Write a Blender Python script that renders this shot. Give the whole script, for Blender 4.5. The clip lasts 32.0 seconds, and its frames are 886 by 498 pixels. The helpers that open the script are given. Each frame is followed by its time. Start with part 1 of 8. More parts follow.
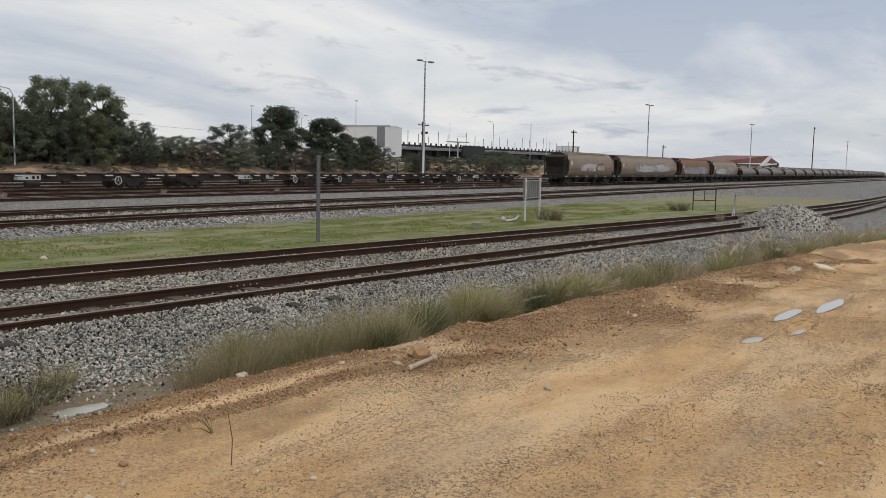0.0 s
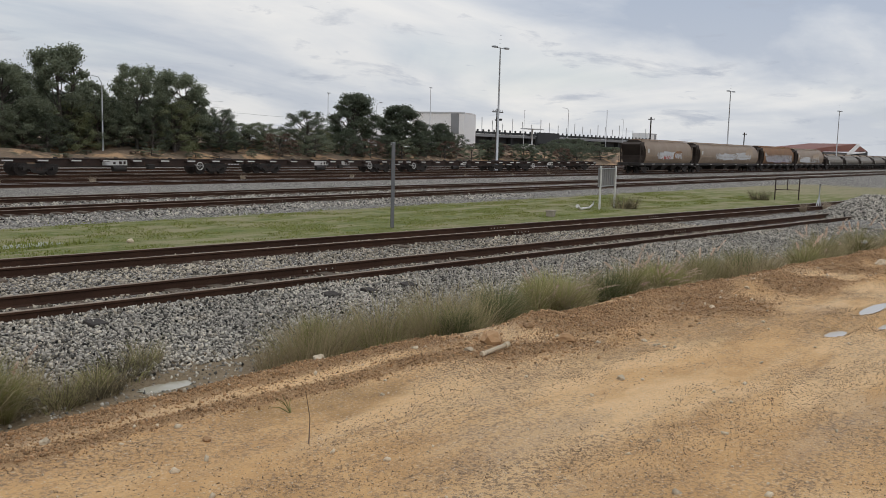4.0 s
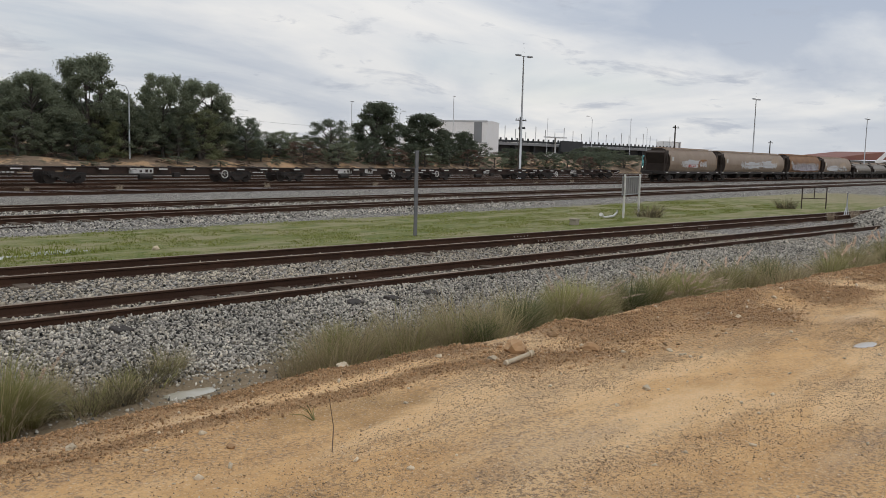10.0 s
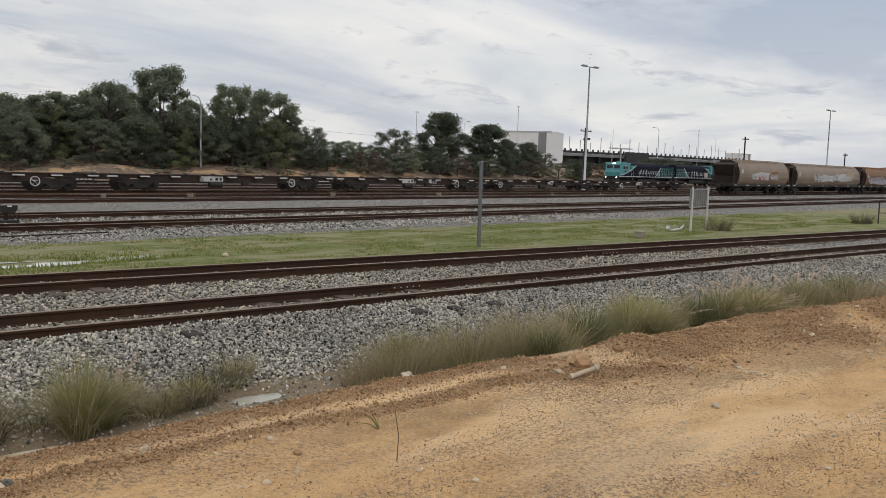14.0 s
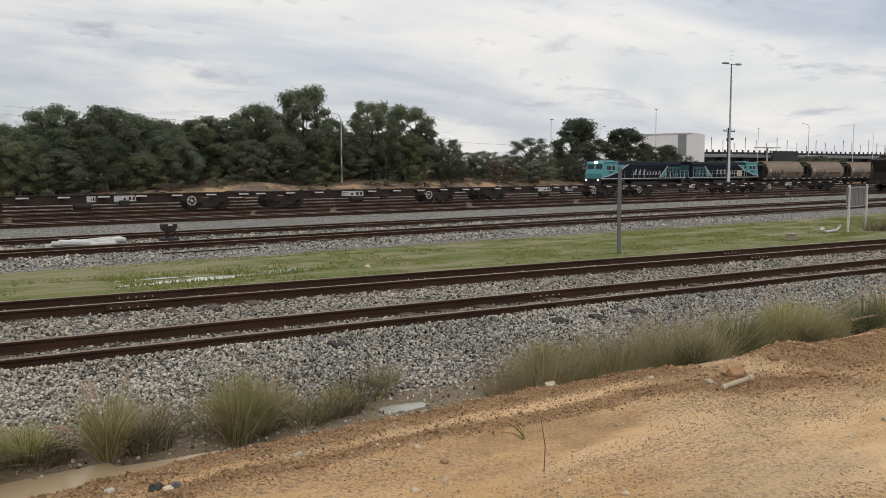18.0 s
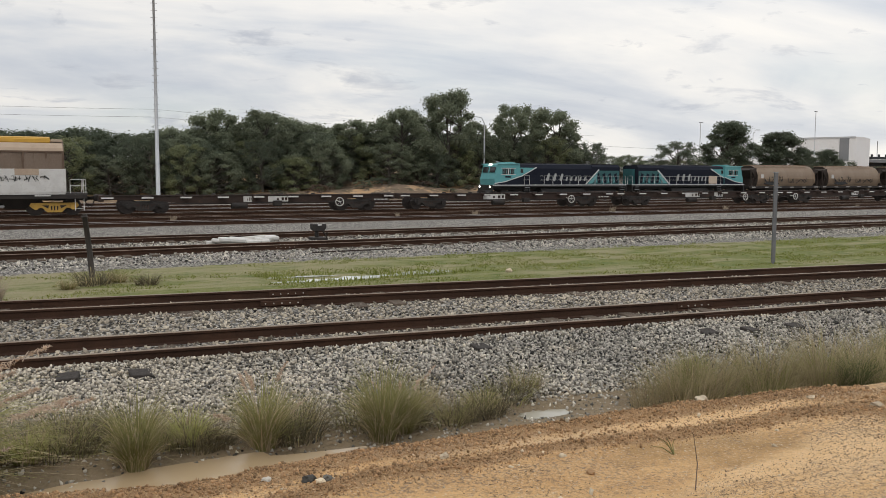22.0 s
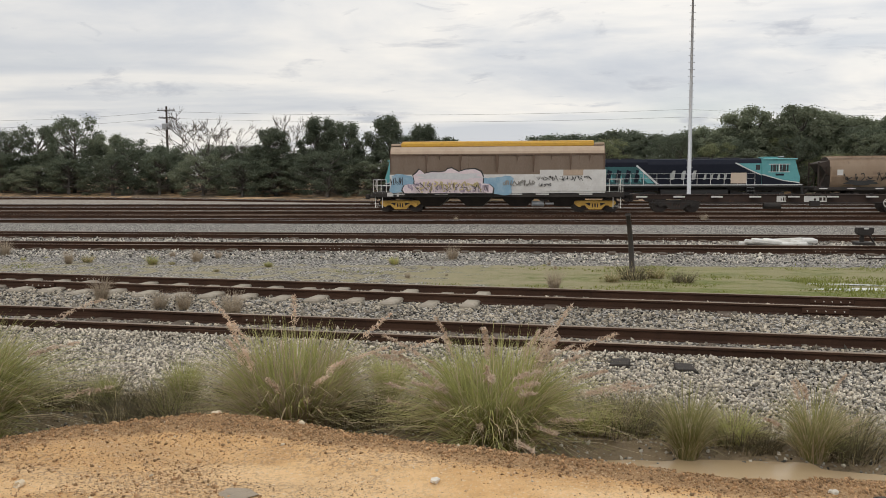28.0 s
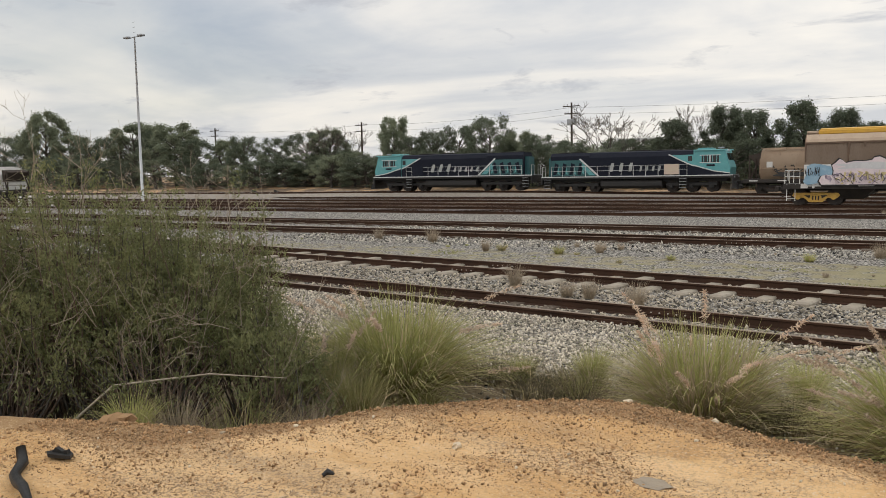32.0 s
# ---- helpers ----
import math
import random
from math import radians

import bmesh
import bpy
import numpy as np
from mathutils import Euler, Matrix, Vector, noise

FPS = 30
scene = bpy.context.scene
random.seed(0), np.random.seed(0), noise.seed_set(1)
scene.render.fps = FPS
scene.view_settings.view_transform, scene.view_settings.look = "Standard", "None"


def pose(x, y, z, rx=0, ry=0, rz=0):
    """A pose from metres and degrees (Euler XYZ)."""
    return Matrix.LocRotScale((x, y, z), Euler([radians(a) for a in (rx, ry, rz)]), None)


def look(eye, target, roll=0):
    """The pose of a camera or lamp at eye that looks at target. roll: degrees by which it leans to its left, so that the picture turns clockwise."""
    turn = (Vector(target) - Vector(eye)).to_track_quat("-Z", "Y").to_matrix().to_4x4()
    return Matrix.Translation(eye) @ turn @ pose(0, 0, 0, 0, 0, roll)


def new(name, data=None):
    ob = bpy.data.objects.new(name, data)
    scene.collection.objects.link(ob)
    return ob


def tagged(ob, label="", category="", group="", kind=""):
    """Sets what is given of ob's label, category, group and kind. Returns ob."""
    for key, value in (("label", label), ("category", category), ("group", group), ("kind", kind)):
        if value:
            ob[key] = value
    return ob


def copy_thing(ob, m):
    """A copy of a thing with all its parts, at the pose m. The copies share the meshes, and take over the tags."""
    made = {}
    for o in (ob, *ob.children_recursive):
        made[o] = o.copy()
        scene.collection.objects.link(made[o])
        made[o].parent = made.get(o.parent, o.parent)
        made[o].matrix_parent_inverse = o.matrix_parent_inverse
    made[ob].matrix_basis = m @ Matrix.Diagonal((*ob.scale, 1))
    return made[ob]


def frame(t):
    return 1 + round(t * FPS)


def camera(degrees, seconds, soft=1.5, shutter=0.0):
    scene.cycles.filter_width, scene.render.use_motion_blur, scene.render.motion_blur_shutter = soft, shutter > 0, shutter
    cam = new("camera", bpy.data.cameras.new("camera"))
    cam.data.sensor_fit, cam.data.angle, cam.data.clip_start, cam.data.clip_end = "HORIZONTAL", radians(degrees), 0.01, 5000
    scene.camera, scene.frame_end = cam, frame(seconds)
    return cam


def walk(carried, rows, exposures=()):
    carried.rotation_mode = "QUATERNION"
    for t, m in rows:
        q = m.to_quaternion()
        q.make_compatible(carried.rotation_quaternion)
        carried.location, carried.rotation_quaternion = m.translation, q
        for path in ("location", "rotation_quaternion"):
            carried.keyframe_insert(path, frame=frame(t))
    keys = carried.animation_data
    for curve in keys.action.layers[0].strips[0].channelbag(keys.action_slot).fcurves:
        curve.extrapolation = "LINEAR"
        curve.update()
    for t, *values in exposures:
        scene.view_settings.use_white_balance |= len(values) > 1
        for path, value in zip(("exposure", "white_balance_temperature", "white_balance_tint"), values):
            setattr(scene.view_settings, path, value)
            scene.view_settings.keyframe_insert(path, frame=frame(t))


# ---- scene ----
cam = camera(55.3, 32.0, 0.75)
PATH = [
    (0, (-0.032, -0.158, 1.722), (1.585, 1.002, 1.521), 1.2),
    (0.5, (-0.044, -0.172, 1.727), (1.555, 1.011, 1.522), 0.8),
    (1, (-0.038, -0.172, 1.727), (1.553, 1.021, 1.513), 0.8),
    (1.5, (-0.057, -0.187, 1.726), (1.528, 1.011, 1.497), 1.4),
    (2, (-0.049, -0.182, 1.725), (1.517, 1.04, 1.489), 1.5),
    (2.5, (-0.046, -0.178, 1.722), (1.501, 1.068, 1.485), 1.4),
    (3, (-0.065, -0.176, 1.724), (1.465, 1.089, 1.486), 1.6),
    (3.5, (-0.061, -0.17, 1.727), (1.458, 1.11, 1.491), 1.6),
    (4, (-0.072, -0.171, 1.725), (1.437, 1.121, 1.49), 1.4),
    (4.5, (-0.069, -0.166, 1.726), (1.425, 1.143, 1.494), 1.2),
    (6.5, (-0.06, -0.159, 1.725), (1.421, 1.166, 1.497), 0.9),
    (7, (-0.049, -0.159, 1.723), (1.455, 1.14, 1.495), 1.0),
    (7.5, (-0.054, -0.159, 1.724), (1.456, 1.133, 1.495), 1.0),
    (8, (-0.054, -0.16, 1.725), (1.449, 1.139, 1.492), 1.0),
    (8.5, (-0.057, -0.155, 1.726), (1.437, 1.155, 1.501), 1.0),
    (9, (-0.062, -0.162, 1.727), (1.419, 1.165, 1.516), 1.0),
    (9.5, (-0.059, -0.162, 1.726), (1.416, 1.173, 1.516), 1.1),
    (10, (-0.065, -0.152, 1.721), (1.41, 1.182, 1.504), 1.4),
    (10.5, (-0.066, -0.147, 1.72), (1.406, 1.188, 1.498), 1.6),
    (11, (-0.067, -0.146, 1.722), (1.399, 1.196, 1.502), 1.6),
    (11.5, (-0.073, -0.151, 1.725), (1.387, 1.199, 1.515), 1.7),
    (12, (-0.08, -0.155, 1.728), (1.37, 1.209, 1.531), 1.9),
    (12.5, (-0.083, -0.149, 1.728), (1.355, 1.228, 1.534), 1.8),
    (13, (-0.086, -0.144, 1.729), (1.337, 1.246, 1.528), 1.8),
    (13.5, (-0.095, -0.144, 1.729), (1.305, 1.27, 1.528), 1.9),
    (14, (-0.091, -0.136, 1.73), (1.281, 1.304, 1.533), 1.8),
    (14.5, (-0.099, -0.138, 1.726), (1.246, 1.329, 1.533), 2.1),
    (16.5, (-0.112, -0.127, 1.731), (1.115, 1.439, 1.527), 0.2),
    (17, (-0.12, -0.127, 1.731), (1.074, 1.465, 1.533), -0.4),
    (17.5, (-0.106, -0.112, 1.738), (1.051, 1.51, 1.559), -0.8),
    (18, (-0.105, -0.103, 1.727), (1.018, 1.542, 1.547), -0.3),
    (18.5, (-0.116, -0.107, 1.735), (0.989, 1.551, 1.558), 0.4),
    (19, (-0.114, -0.087, 1.735), (0.962, 1.589, 1.562), 0.7),
    (19.5, (-0.113, -0.077, 1.735), (0.931, 1.62, 1.563), 1.0),
    (20, (-0.126, -0.077, 1.732), (0.884, 1.641, 1.566), 1.2),
    (20.5, (-0.127, -0.07, 1.732), (0.833, 1.677, 1.569), 1.0),
    (21, (-0.132, -0.067, 1.733), (0.78, 1.705, 1.566), 0.6),
    (21.5, (-0.141, -0.063, 1.734), (0.73, 1.729, 1.563), 0.4),
    (22, (-0.152, -0.064, 1.738), (0.685, 1.744, 1.566), 0.2),
    (22.5, (-0.173, -0.064, 1.743), (0.629, 1.759, 1.567), 0.1),
    (23, (-0.204, -0.077, 1.753), (0.546, 1.769, 1.577), 0.2),
    (23.5, (-0.22, -0.066, 1.755), (0.471, 1.804, 1.588), 0.5),
    (24, (-0.262, -0.072, 1.759), (0.373, 1.818, 1.598), 0.8),
    (24.5, (-0.318, -0.08, 1.771), (0.241, 1.834, 1.604), 0.4),
    (25, (-0.304, -0.06, 1.762), (0.073, 1.897, 1.59), 0.6),
    (25.5, (-0.316, -0.127, 1.769), (-0.13, 1.855, 1.583), 0.5),
    (27.5, (-0.409, -0.36, 1.814), (-0.639, 1.619, 1.634), -0.1),
    (28, (-0.468, -0.297, 1.796), (-0.802, 1.667, 1.62), -0.2),
    (28.5, (-0.494, -0.307, 1.796), (-0.924, 1.638, 1.621), -1.2),
    (29, (-0.506, -0.311, 1.795), (-1.102, 1.591, 1.628), -1.6),
    (29.5, (-0.497, -0.285, 1.782), (-1.274, 1.55, 1.611), -1.0),
    (30, (-0.486, -0.34, 1.788), (-1.361, 1.447, 1.592), -1.7),
    (30.5, (-0.52, -0.374, 1.796), (-1.492, 1.362, 1.592), -2.2),
    (31, (-0.558, -0.353, 1.787), (-1.621, 1.33, 1.593), -1.5),
    (31.5, (-0.556, -0.389, 1.798), (-1.685, 1.252, 1.614), -1.1),
    (32, (-0.569, -0.388, 1.8), (-1.746, 1.219, 1.617), -1.1),
]
walk(cam, [(t, look(eye, target, roll)) for t, eye, target, roll in PATH], [(0.0, -0.03, 6450, 10), (12.0, 0.0, 6520, 10), (20.0, 0.13, 6700, 10), (24.0, 0.27, 6780, 10), (28.0, 0.31, 6880, 10), (32.0, 0.35, 6970, 10)])

# ---- world, sun and exposure ----
SUN_AZ, SUN_EL = 205.0, 46.0          # degrees from +y towards +x, and above the horizon
world = bpy.data.worlds.new("overcast_sky")
scene.world = world
world.use_nodes = True
wn, wl = world.node_tree.nodes, world.node_tree.links
wn.clear()


def wnode(kind, **values):
    n = wn.new(kind)
    for k, v in values.items():
        n.inputs[k].default_value = v
    return n


w_out = wn.new("ShaderNodeOutputWorld")
w_bg = wnode("ShaderNodeBackground", Strength=1.0)
w_sky = wn.new("ShaderNodeTexSky")
w_sky.sky_type, w_sky.sun_disc = "NISHITA", False
w_sky.sun_elevation, w_sky.sun_rotation = radians(SUN_EL), radians(SUN_AZ)
w_co = wn.new("ShaderNodeTexCoord")
w_sep = wn.new("ShaderNodeSeparateXYZ")
wl.new(w_co.outputs["Generated"], w_sep.inputs[0])


def wmath(op, a, b=None, clamp=False):
    n = wn.new("ShaderNodeMath")
    n.operation, n.use_clamp = op, clamp
    for i, v in enumerate((a, b)):
        if v is None:
            continue
        if isinstance(v, (int, float)):
            n.inputs[i].default_value = v
        else:
            wl.new(v, n.inputs[i])
    return n.outputs[0]


def wnoise(vec, scale, detail, rough, dist=0.0):
    n = wn.new("ShaderNodeTexNoise")
    n.inputs["Scale"].default_value, n.inputs["Detail"].default_value = scale, detail
    n.inputs["Roughness"].default_value, n.inputs["Distortion"].default_value = rough, dist
    wl.new(vec, n.inputs["Vector"])
    return n.outputs["Fac"]


def wramp(fac, *stops):
    n = wn.new("ShaderNodeValToRGB")
    while len(n.color_ramp.elements) < len(stops):
        n.color_ramp.elements.new(0.5)
    for e, (p, c) in zip(n.color_ramp.elements, stops):
        e.position, e.color = p, (*c, 1)
    wl.new(fac, n.inputs[0])
    return n.outputs[0]


def wmix(fac, a, b):
    n = wn.new("ShaderNodeMix")
    n.data_type = "RGBA"
    if isinstance(fac, (int, float)):
        n.inputs[0].default_value = fac
    else:
        wl.new(fac, n.inputs[0])
    wl.new(a, n.inputs[6])
    wl.new(b, n.inputs[7])
    return n.outputs[2]


# cloud layers lie on a plane overhead, so they flatten towards the horizon
w_h = wmath("ADD", wmath("MAXIMUM", w_sep.outputs[2], 0.0), 0.16)
w_px, w_py = wmath("DIVIDE", w_sep.outputs[0], w_h), wmath("DIVIDE", w_sep.outputs[1], w_h)
w_vec = wn.new("ShaderNodeCombineXYZ")
wl.new(w_px, w_vec.inputs[0])
wl.new(w_py, w_vec.inputs[1])
w_map = wn.new("ShaderNodeMapping")
w_map.inputs["Rotation"].default_value, w_map.inputs["Scale"].default_value = (0, 0, radians(-28)), (0.62, 0.86, 1)
wl.new(w_vec.outputs[0], w_map.inputs[0])
w_big = wnoise(w_map.outputs[0], 0.80, 6.0, 0.52, 0.9)
w_fine = wnoise(w_map.outputs[0], 2.6, 8.0, 0.6, 0.3)
w_cover = wmath("ADD", wmath("MULTIPLY", w_big, 0.80), wmath("MULTIPLY", w_fine, 0.20))
w_cloud = wramp(w_cover, (0.38, (0.90, 0.895, 0.885)), (0.455, (0.77, 0.79, 0.82)), (0.525, (0.60, 0.65, 0.73)), (0.61, (0.44, 0.51, 0.63)))
w_scaled = wn.new("ShaderNodeVectorMath")
w_scaled.operation = "SCALE"
wl.new(w_sky.outputs[0], w_scaled.inputs[0])
w_scaled.inputs["Scale"].default_value = 0.10
w_gap = wmath("MULTIPLY", wmath("SUBTRACT", wmath("MULTIPLY", wnoise(w_vec.outputs[0], 0.33, 4.0, 0.5), 6.0), 3.2, True), 0.6, True)
w_low = wramp(w_sep.outputs[2], (0.0, (1, 1, 1)), (0.20, (0, 0, 0)))
w_pale = wn.new("ShaderNodeRGB")
w_pale.outputs[0].default_value = (0.86, 0.84, 0.79, 1)
w_map2 = wn.new("ShaderNodeMapping")
w_map2.inputs["Rotation"].default_value, w_map2.inputs["Scale"].default_value = (0, 0, radians(15)), (1.0, 1.15, 1)
wl.new(w_vec.outputs[0], w_map2.inputs[0])
w_puff = wmath("MULTIPLY", wmath("SUBTRACT", wmath("MULTIPLY", wnoise(w_map2.outputs[0], 1.9, 9.0, 0.6, 0.4), 9.5), 5.45, True), 0.7)
w_dark = wn.new("ShaderNodeRGB")
w_dark.outputs[0].default_value = (0.45, 0.49, 0.57, 1)
w_col = wmix(w_gap, w_cloud, w_scaled.outputs[0])
w_col = wmix(wmath("MULTIPLY", w_low, 0.46), w_col, w_pale.outputs[0])
w_col = wmix(w_puff, w_col, w_dark.outputs[0])
w_wisp = wmath("MULTIPLY", wmath("SUBTRACT", wmath("MULTIPLY", wnoise(w_map2.outputs[0], 4.4, 8.0, 0.6, 0.5), 9.0), 5.75, True), 0.6)
w_col = wmix(w_wisp, w_col, w_dark.outputs[0])
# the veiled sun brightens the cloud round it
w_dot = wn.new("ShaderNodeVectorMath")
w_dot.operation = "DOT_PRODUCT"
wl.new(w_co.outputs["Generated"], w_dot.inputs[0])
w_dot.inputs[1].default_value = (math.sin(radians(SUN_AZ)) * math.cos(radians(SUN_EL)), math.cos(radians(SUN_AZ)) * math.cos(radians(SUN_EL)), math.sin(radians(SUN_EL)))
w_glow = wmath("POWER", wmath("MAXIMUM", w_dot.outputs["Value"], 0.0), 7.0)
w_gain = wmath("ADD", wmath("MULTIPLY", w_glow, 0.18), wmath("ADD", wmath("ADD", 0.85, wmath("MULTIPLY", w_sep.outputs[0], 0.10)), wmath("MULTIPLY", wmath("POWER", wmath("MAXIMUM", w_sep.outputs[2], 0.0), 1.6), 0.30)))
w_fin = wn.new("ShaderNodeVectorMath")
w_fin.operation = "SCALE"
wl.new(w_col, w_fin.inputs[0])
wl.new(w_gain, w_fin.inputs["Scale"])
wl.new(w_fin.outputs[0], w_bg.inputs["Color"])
wl.new(w_bg.outputs[0], w_out.inputs[0])

sun = new("sun", bpy.data.lights.new("sun", "SUN"))
sun.data.energy, sun.data.angle, sun.data.color = 0.62, radians(28), (1.0, 0.95, 0.87)
sun.matrix_world = look((60 * math.sin(radians(SUN_AZ)), 60 * math.cos(radians(SUN_AZ)), 60 * math.tan(radians(SUN_EL))), (0, 0, 0))

# ---- materials ----
MATS = {}


def shade(name, c1, c2, scale=3.0, rough=0.75, metal=0.0, bump=0.15, fine=45.0, c3=None, stretch=(1, 1, 1), vary=0.0, spec=0.4, edge=(0.42, 0.6), dirt=None, loose=False):
    """A surface with two colours in broad patches, fine grain, and an optional third colour of stains."""
    m = bpy.data.materials.new(name)
    m.use_nodes = True
    nt = m.node_tree
    ns, ln = nt.nodes, nt.links
    b = ns["Principled BSDF"]
    co = ns.new("ShaderNodeTexCoord")
    mp = ns.new("ShaderNodeMapping")
    mp.inputs["Scale"].default_value = stretch
    ln.new(co.outputs["Object"], mp.inputs[0])

    def nz(s, d=4.0, r=0.6):
        n = ns.new("ShaderNodeTexNoise")
        n.inputs["Scale"].default_value, n.inputs["Detail"].default_value, n.inputs["Roughness"].default_value = s, d, r
        ln.new(mp.outputs[0], n.inputs["Vector"])
        return n.outputs["Fac"]

    def mix(f, a, b2, kind="MIX"):
        n = ns.new("ShaderNodeMix")
        n.data_type, n.blend_type = "RGBA", kind
        for i, v in ((0, f), (6, a), (7, b2)):
            if isinstance(v, (int, float)):
                n.inputs[i].default_value = v
            elif isinstance(v, tuple):
                n.inputs[i].default_value = (*v, 1)
            else:
                ln.new(v, n.inputs[i])
        return n.outputs[2]

    def step(f, lo, hi):
        n = ns.new("ShaderNodeMapRange")
        n.interpolation_type = "SMOOTHSTEP"
        n.inputs["From Min"].default_value, n.inputs["From Max"].default_value = lo, hi
        ln.new(f, n.inputs[0])
        return n.outputs[0]

    col = mix(step(nz(scale), *edge), c1, c2)
    if c3:
        col = mix(step(nz(scale * 2.7, 6.0, 0.7), 0.56, 0.7), col, c3)
    if dirt:
        col = mix(step(nz(scale * 0.8, 8.0, 0.75), 0.5, 0.62), col, dirt)
    grain = nz(fine, 3.0, 0.7)
    col = mix(0.55, col, mix(grain, tuple(v * 0.55 for v in c1), tuple(min(1, v * 1.45) for v in c2)))
    if vary:
        oi = ns.new("ShaderNodeObjectInfo")
        geo = ns.new("ShaderNodeNewGeometry")
        add = ns.new("ShaderNodeMath")
        add.operation = "ADD"
        if loose:
            one = ns.new("ShaderNodeMath")
            one.operation = "FRACT"
            ln.new(add.outputs[0], one.inputs[0])
        ln.new(oi.outputs["Random"], add.inputs[0])
        ln.new(geo.outputs["Random Per Island"], add.inputs[1])
        mr = ns.new("ShaderNodeMapRange")
        mr.inputs["From Max"].default_value = 1.0 if loose else 2.0
        mr.inputs["To Min"].default_value, mr.inputs["To Max"].default_value = 1 - vary, 1 + vary
        ln.new((one if loose else add).outputs[0], mr.inputs[0])
        vm = ns.new("ShaderNodeVectorMath")
        vm.operation = "SCALE"
        ln.new(col, vm.inputs[0])
        ln.new(mr.outputs[0], vm.inputs["Scale"])
        col = vm.outputs[0]
    ln.new(col, b.inputs["Base Color"])
    b.inputs["Metallic"].default_value = metal
    b.inputs["Specular IOR Level"].default_value = spec
    rr = ns.new("ShaderNodeMapRange")
    rr.inputs["To Min"].default_value, rr.inputs["To Max"].default_value = max(0.02, rough - 0.12), min(1, rough + 0.12)
    ln.new(grain, rr.inputs[0])
    ln.new(rr.outputs[0], b.inputs["Roughness"])
    if bump:
        bp = ns.new("ShaderNodeBump")
        bp.inputs["Strength"].default_value, bp.inputs["Distance"].default_value = bump, 0.02
        ln.new(grain, bp.inputs["Height"])
        ln.new(bp.outputs[0], b.inputs["Normal"])
    MATS[name] = m
    return m


shade("rail_rust", (0.034, 0.0185, 0.0125), (0.068, 0.035, 0.0215), 1.2, 0.85, 0.0, 0.25, 30, c3=(0.026, 0.015, 0.011), spec=0.2)
shade("rail_head", (0.15, 0.098, 0.066), (0.29, 0.225, 0.165), 0.7, 0.5, 0.4, 0.05, 40)
shade("rail_bright", (0.42, 0.41, 0.40), (0.30, 0.26, 0.23), 0.6, 0.38, 0.8, 0.04, 40)
shade("sleeper_wood", (0.085, 0.062, 0.045), (0.15, 0.115, 0.085), 2, 0.9, 0, 0.5, 25, stretch=(8, 1, 1), vary=0.25)
shade("sleeper_concrete", (0.43, 0.38, 0.30), (0.29, 0.25, 0.20), 3, 0.9, 0, 0.3, 50, c3=(0.28, 0.2, 0.13), vary=0.15)
shade("bolt_white", (0.55, 0.52, 0.47), (0.4, 0.36, 0.32), 8, 0.7)
shade("stone_grey", (0.440, 0.405, 0.345), (0.265, 0.245, 0.210), 0.5, 0.85, 0, 0.2, 60, c3=(0.46, 0.39, 0.285), vary=1.0, loose=True)
shade("stone_warm", (0.430, 0.375, 0.295), (0.235, 0.205, 0.160), 0.5, 0.85, 0, 0.2, 60, c3=(0.45, 0.355, 0.235), vary=0.95, loose=True)
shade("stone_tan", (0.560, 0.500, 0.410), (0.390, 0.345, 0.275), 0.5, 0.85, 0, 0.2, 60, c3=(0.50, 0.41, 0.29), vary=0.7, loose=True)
shade("stone_brown", (0.47, 0.290, 0.150), (0.31, 0.180, 0.088), 3, 0.9, 0, 0.3, 70, c3=(0.60, 0.47, 0.31), vary=0.5, loose=True)
shade("stone_grit", (0.235, 0.155, 0.090), (0.40, 0.285, 0.175), 6, 0.9, 0, 0.3, 70, vary=0.4, loose=True)
shade("track_ballast", (0.20, 0.165, 0.13), (0.32, 0.29, 0.25), 4, 0.9, 0, 0.6, 25, c3=(0.12, 0.09, 0.07))
shade("stone_flag", (0.36, 0.29, 0.21), (0.30, 0.25, 0.19), 8, 0.9, 0, 0.3, 60, c3=(0.42, 0.31, 0.19))
shade("stone_pale", (0.66, 0.55, 0.40), (0.54, 0.44, 0.31), 6, 0.9, 0, 0.3, 60, vary=0.25, loose=True)
shade("black_steel", (0.022, 0.020, 0.019), (0.040, 0.033, 0.028), 2, 0.7, 0.2, 0.1, 30, c3=(0.07, 0.045, 0.03))
shade("dark_rust", (0.052, 0.031, 0.023), (0.034, 0.023, 0.018), 1.5, 0.8, 0.1, 0.2, 30, c3=(0.11, 0.058, 0.034))
# hopper ends: shade of the open end recess is put into this dark brown
shade("wagon_end", (0.055, 0.040, 0.031), (0.038, 0.028, 0.022), 1.5, 0.8, 0.1, 0.2, 30, c3=(0.08, 0.05, 0.034))
shade("wheel_steel", (0.035, 0.03, 0.028), (0.06, 0.05, 0.045), 4, 0.55, 0.6, 0.1, 30, c3=(0.09, 0.055, 0.035))
shade("wagon_white", (0.66, 0.65, 0.62), (0.55, 0.53, 0.50), 2, 0.7, 0, 0.05, 40, c3=(0.4, 0.36, 0.3))
shade("wagon_tan", (0.215, 0.150, 0.105), (0.270, 0.200, 0.148), 1.1, 0.7, 0, 0.06, 30, c3=(0.15, 0.095, 0.062), stretch=(1, 1, 0.25))
shade("wagon_cream", (0.46, 0.36, 0.265), (0.40, 0.30, 0.22), 1.6, 0.7, 0, 0.05, 30, c3=(0.28, 0.19, 0.125), stretch=(1, 1, 0.4))
shade("wagon_yellow", (0.62, 0.36, 0.045), (0.54, 0.30, 0.05), 2, 0.55, 0, 0.05, 30, c3=(0.36, 0.21, 0.06))
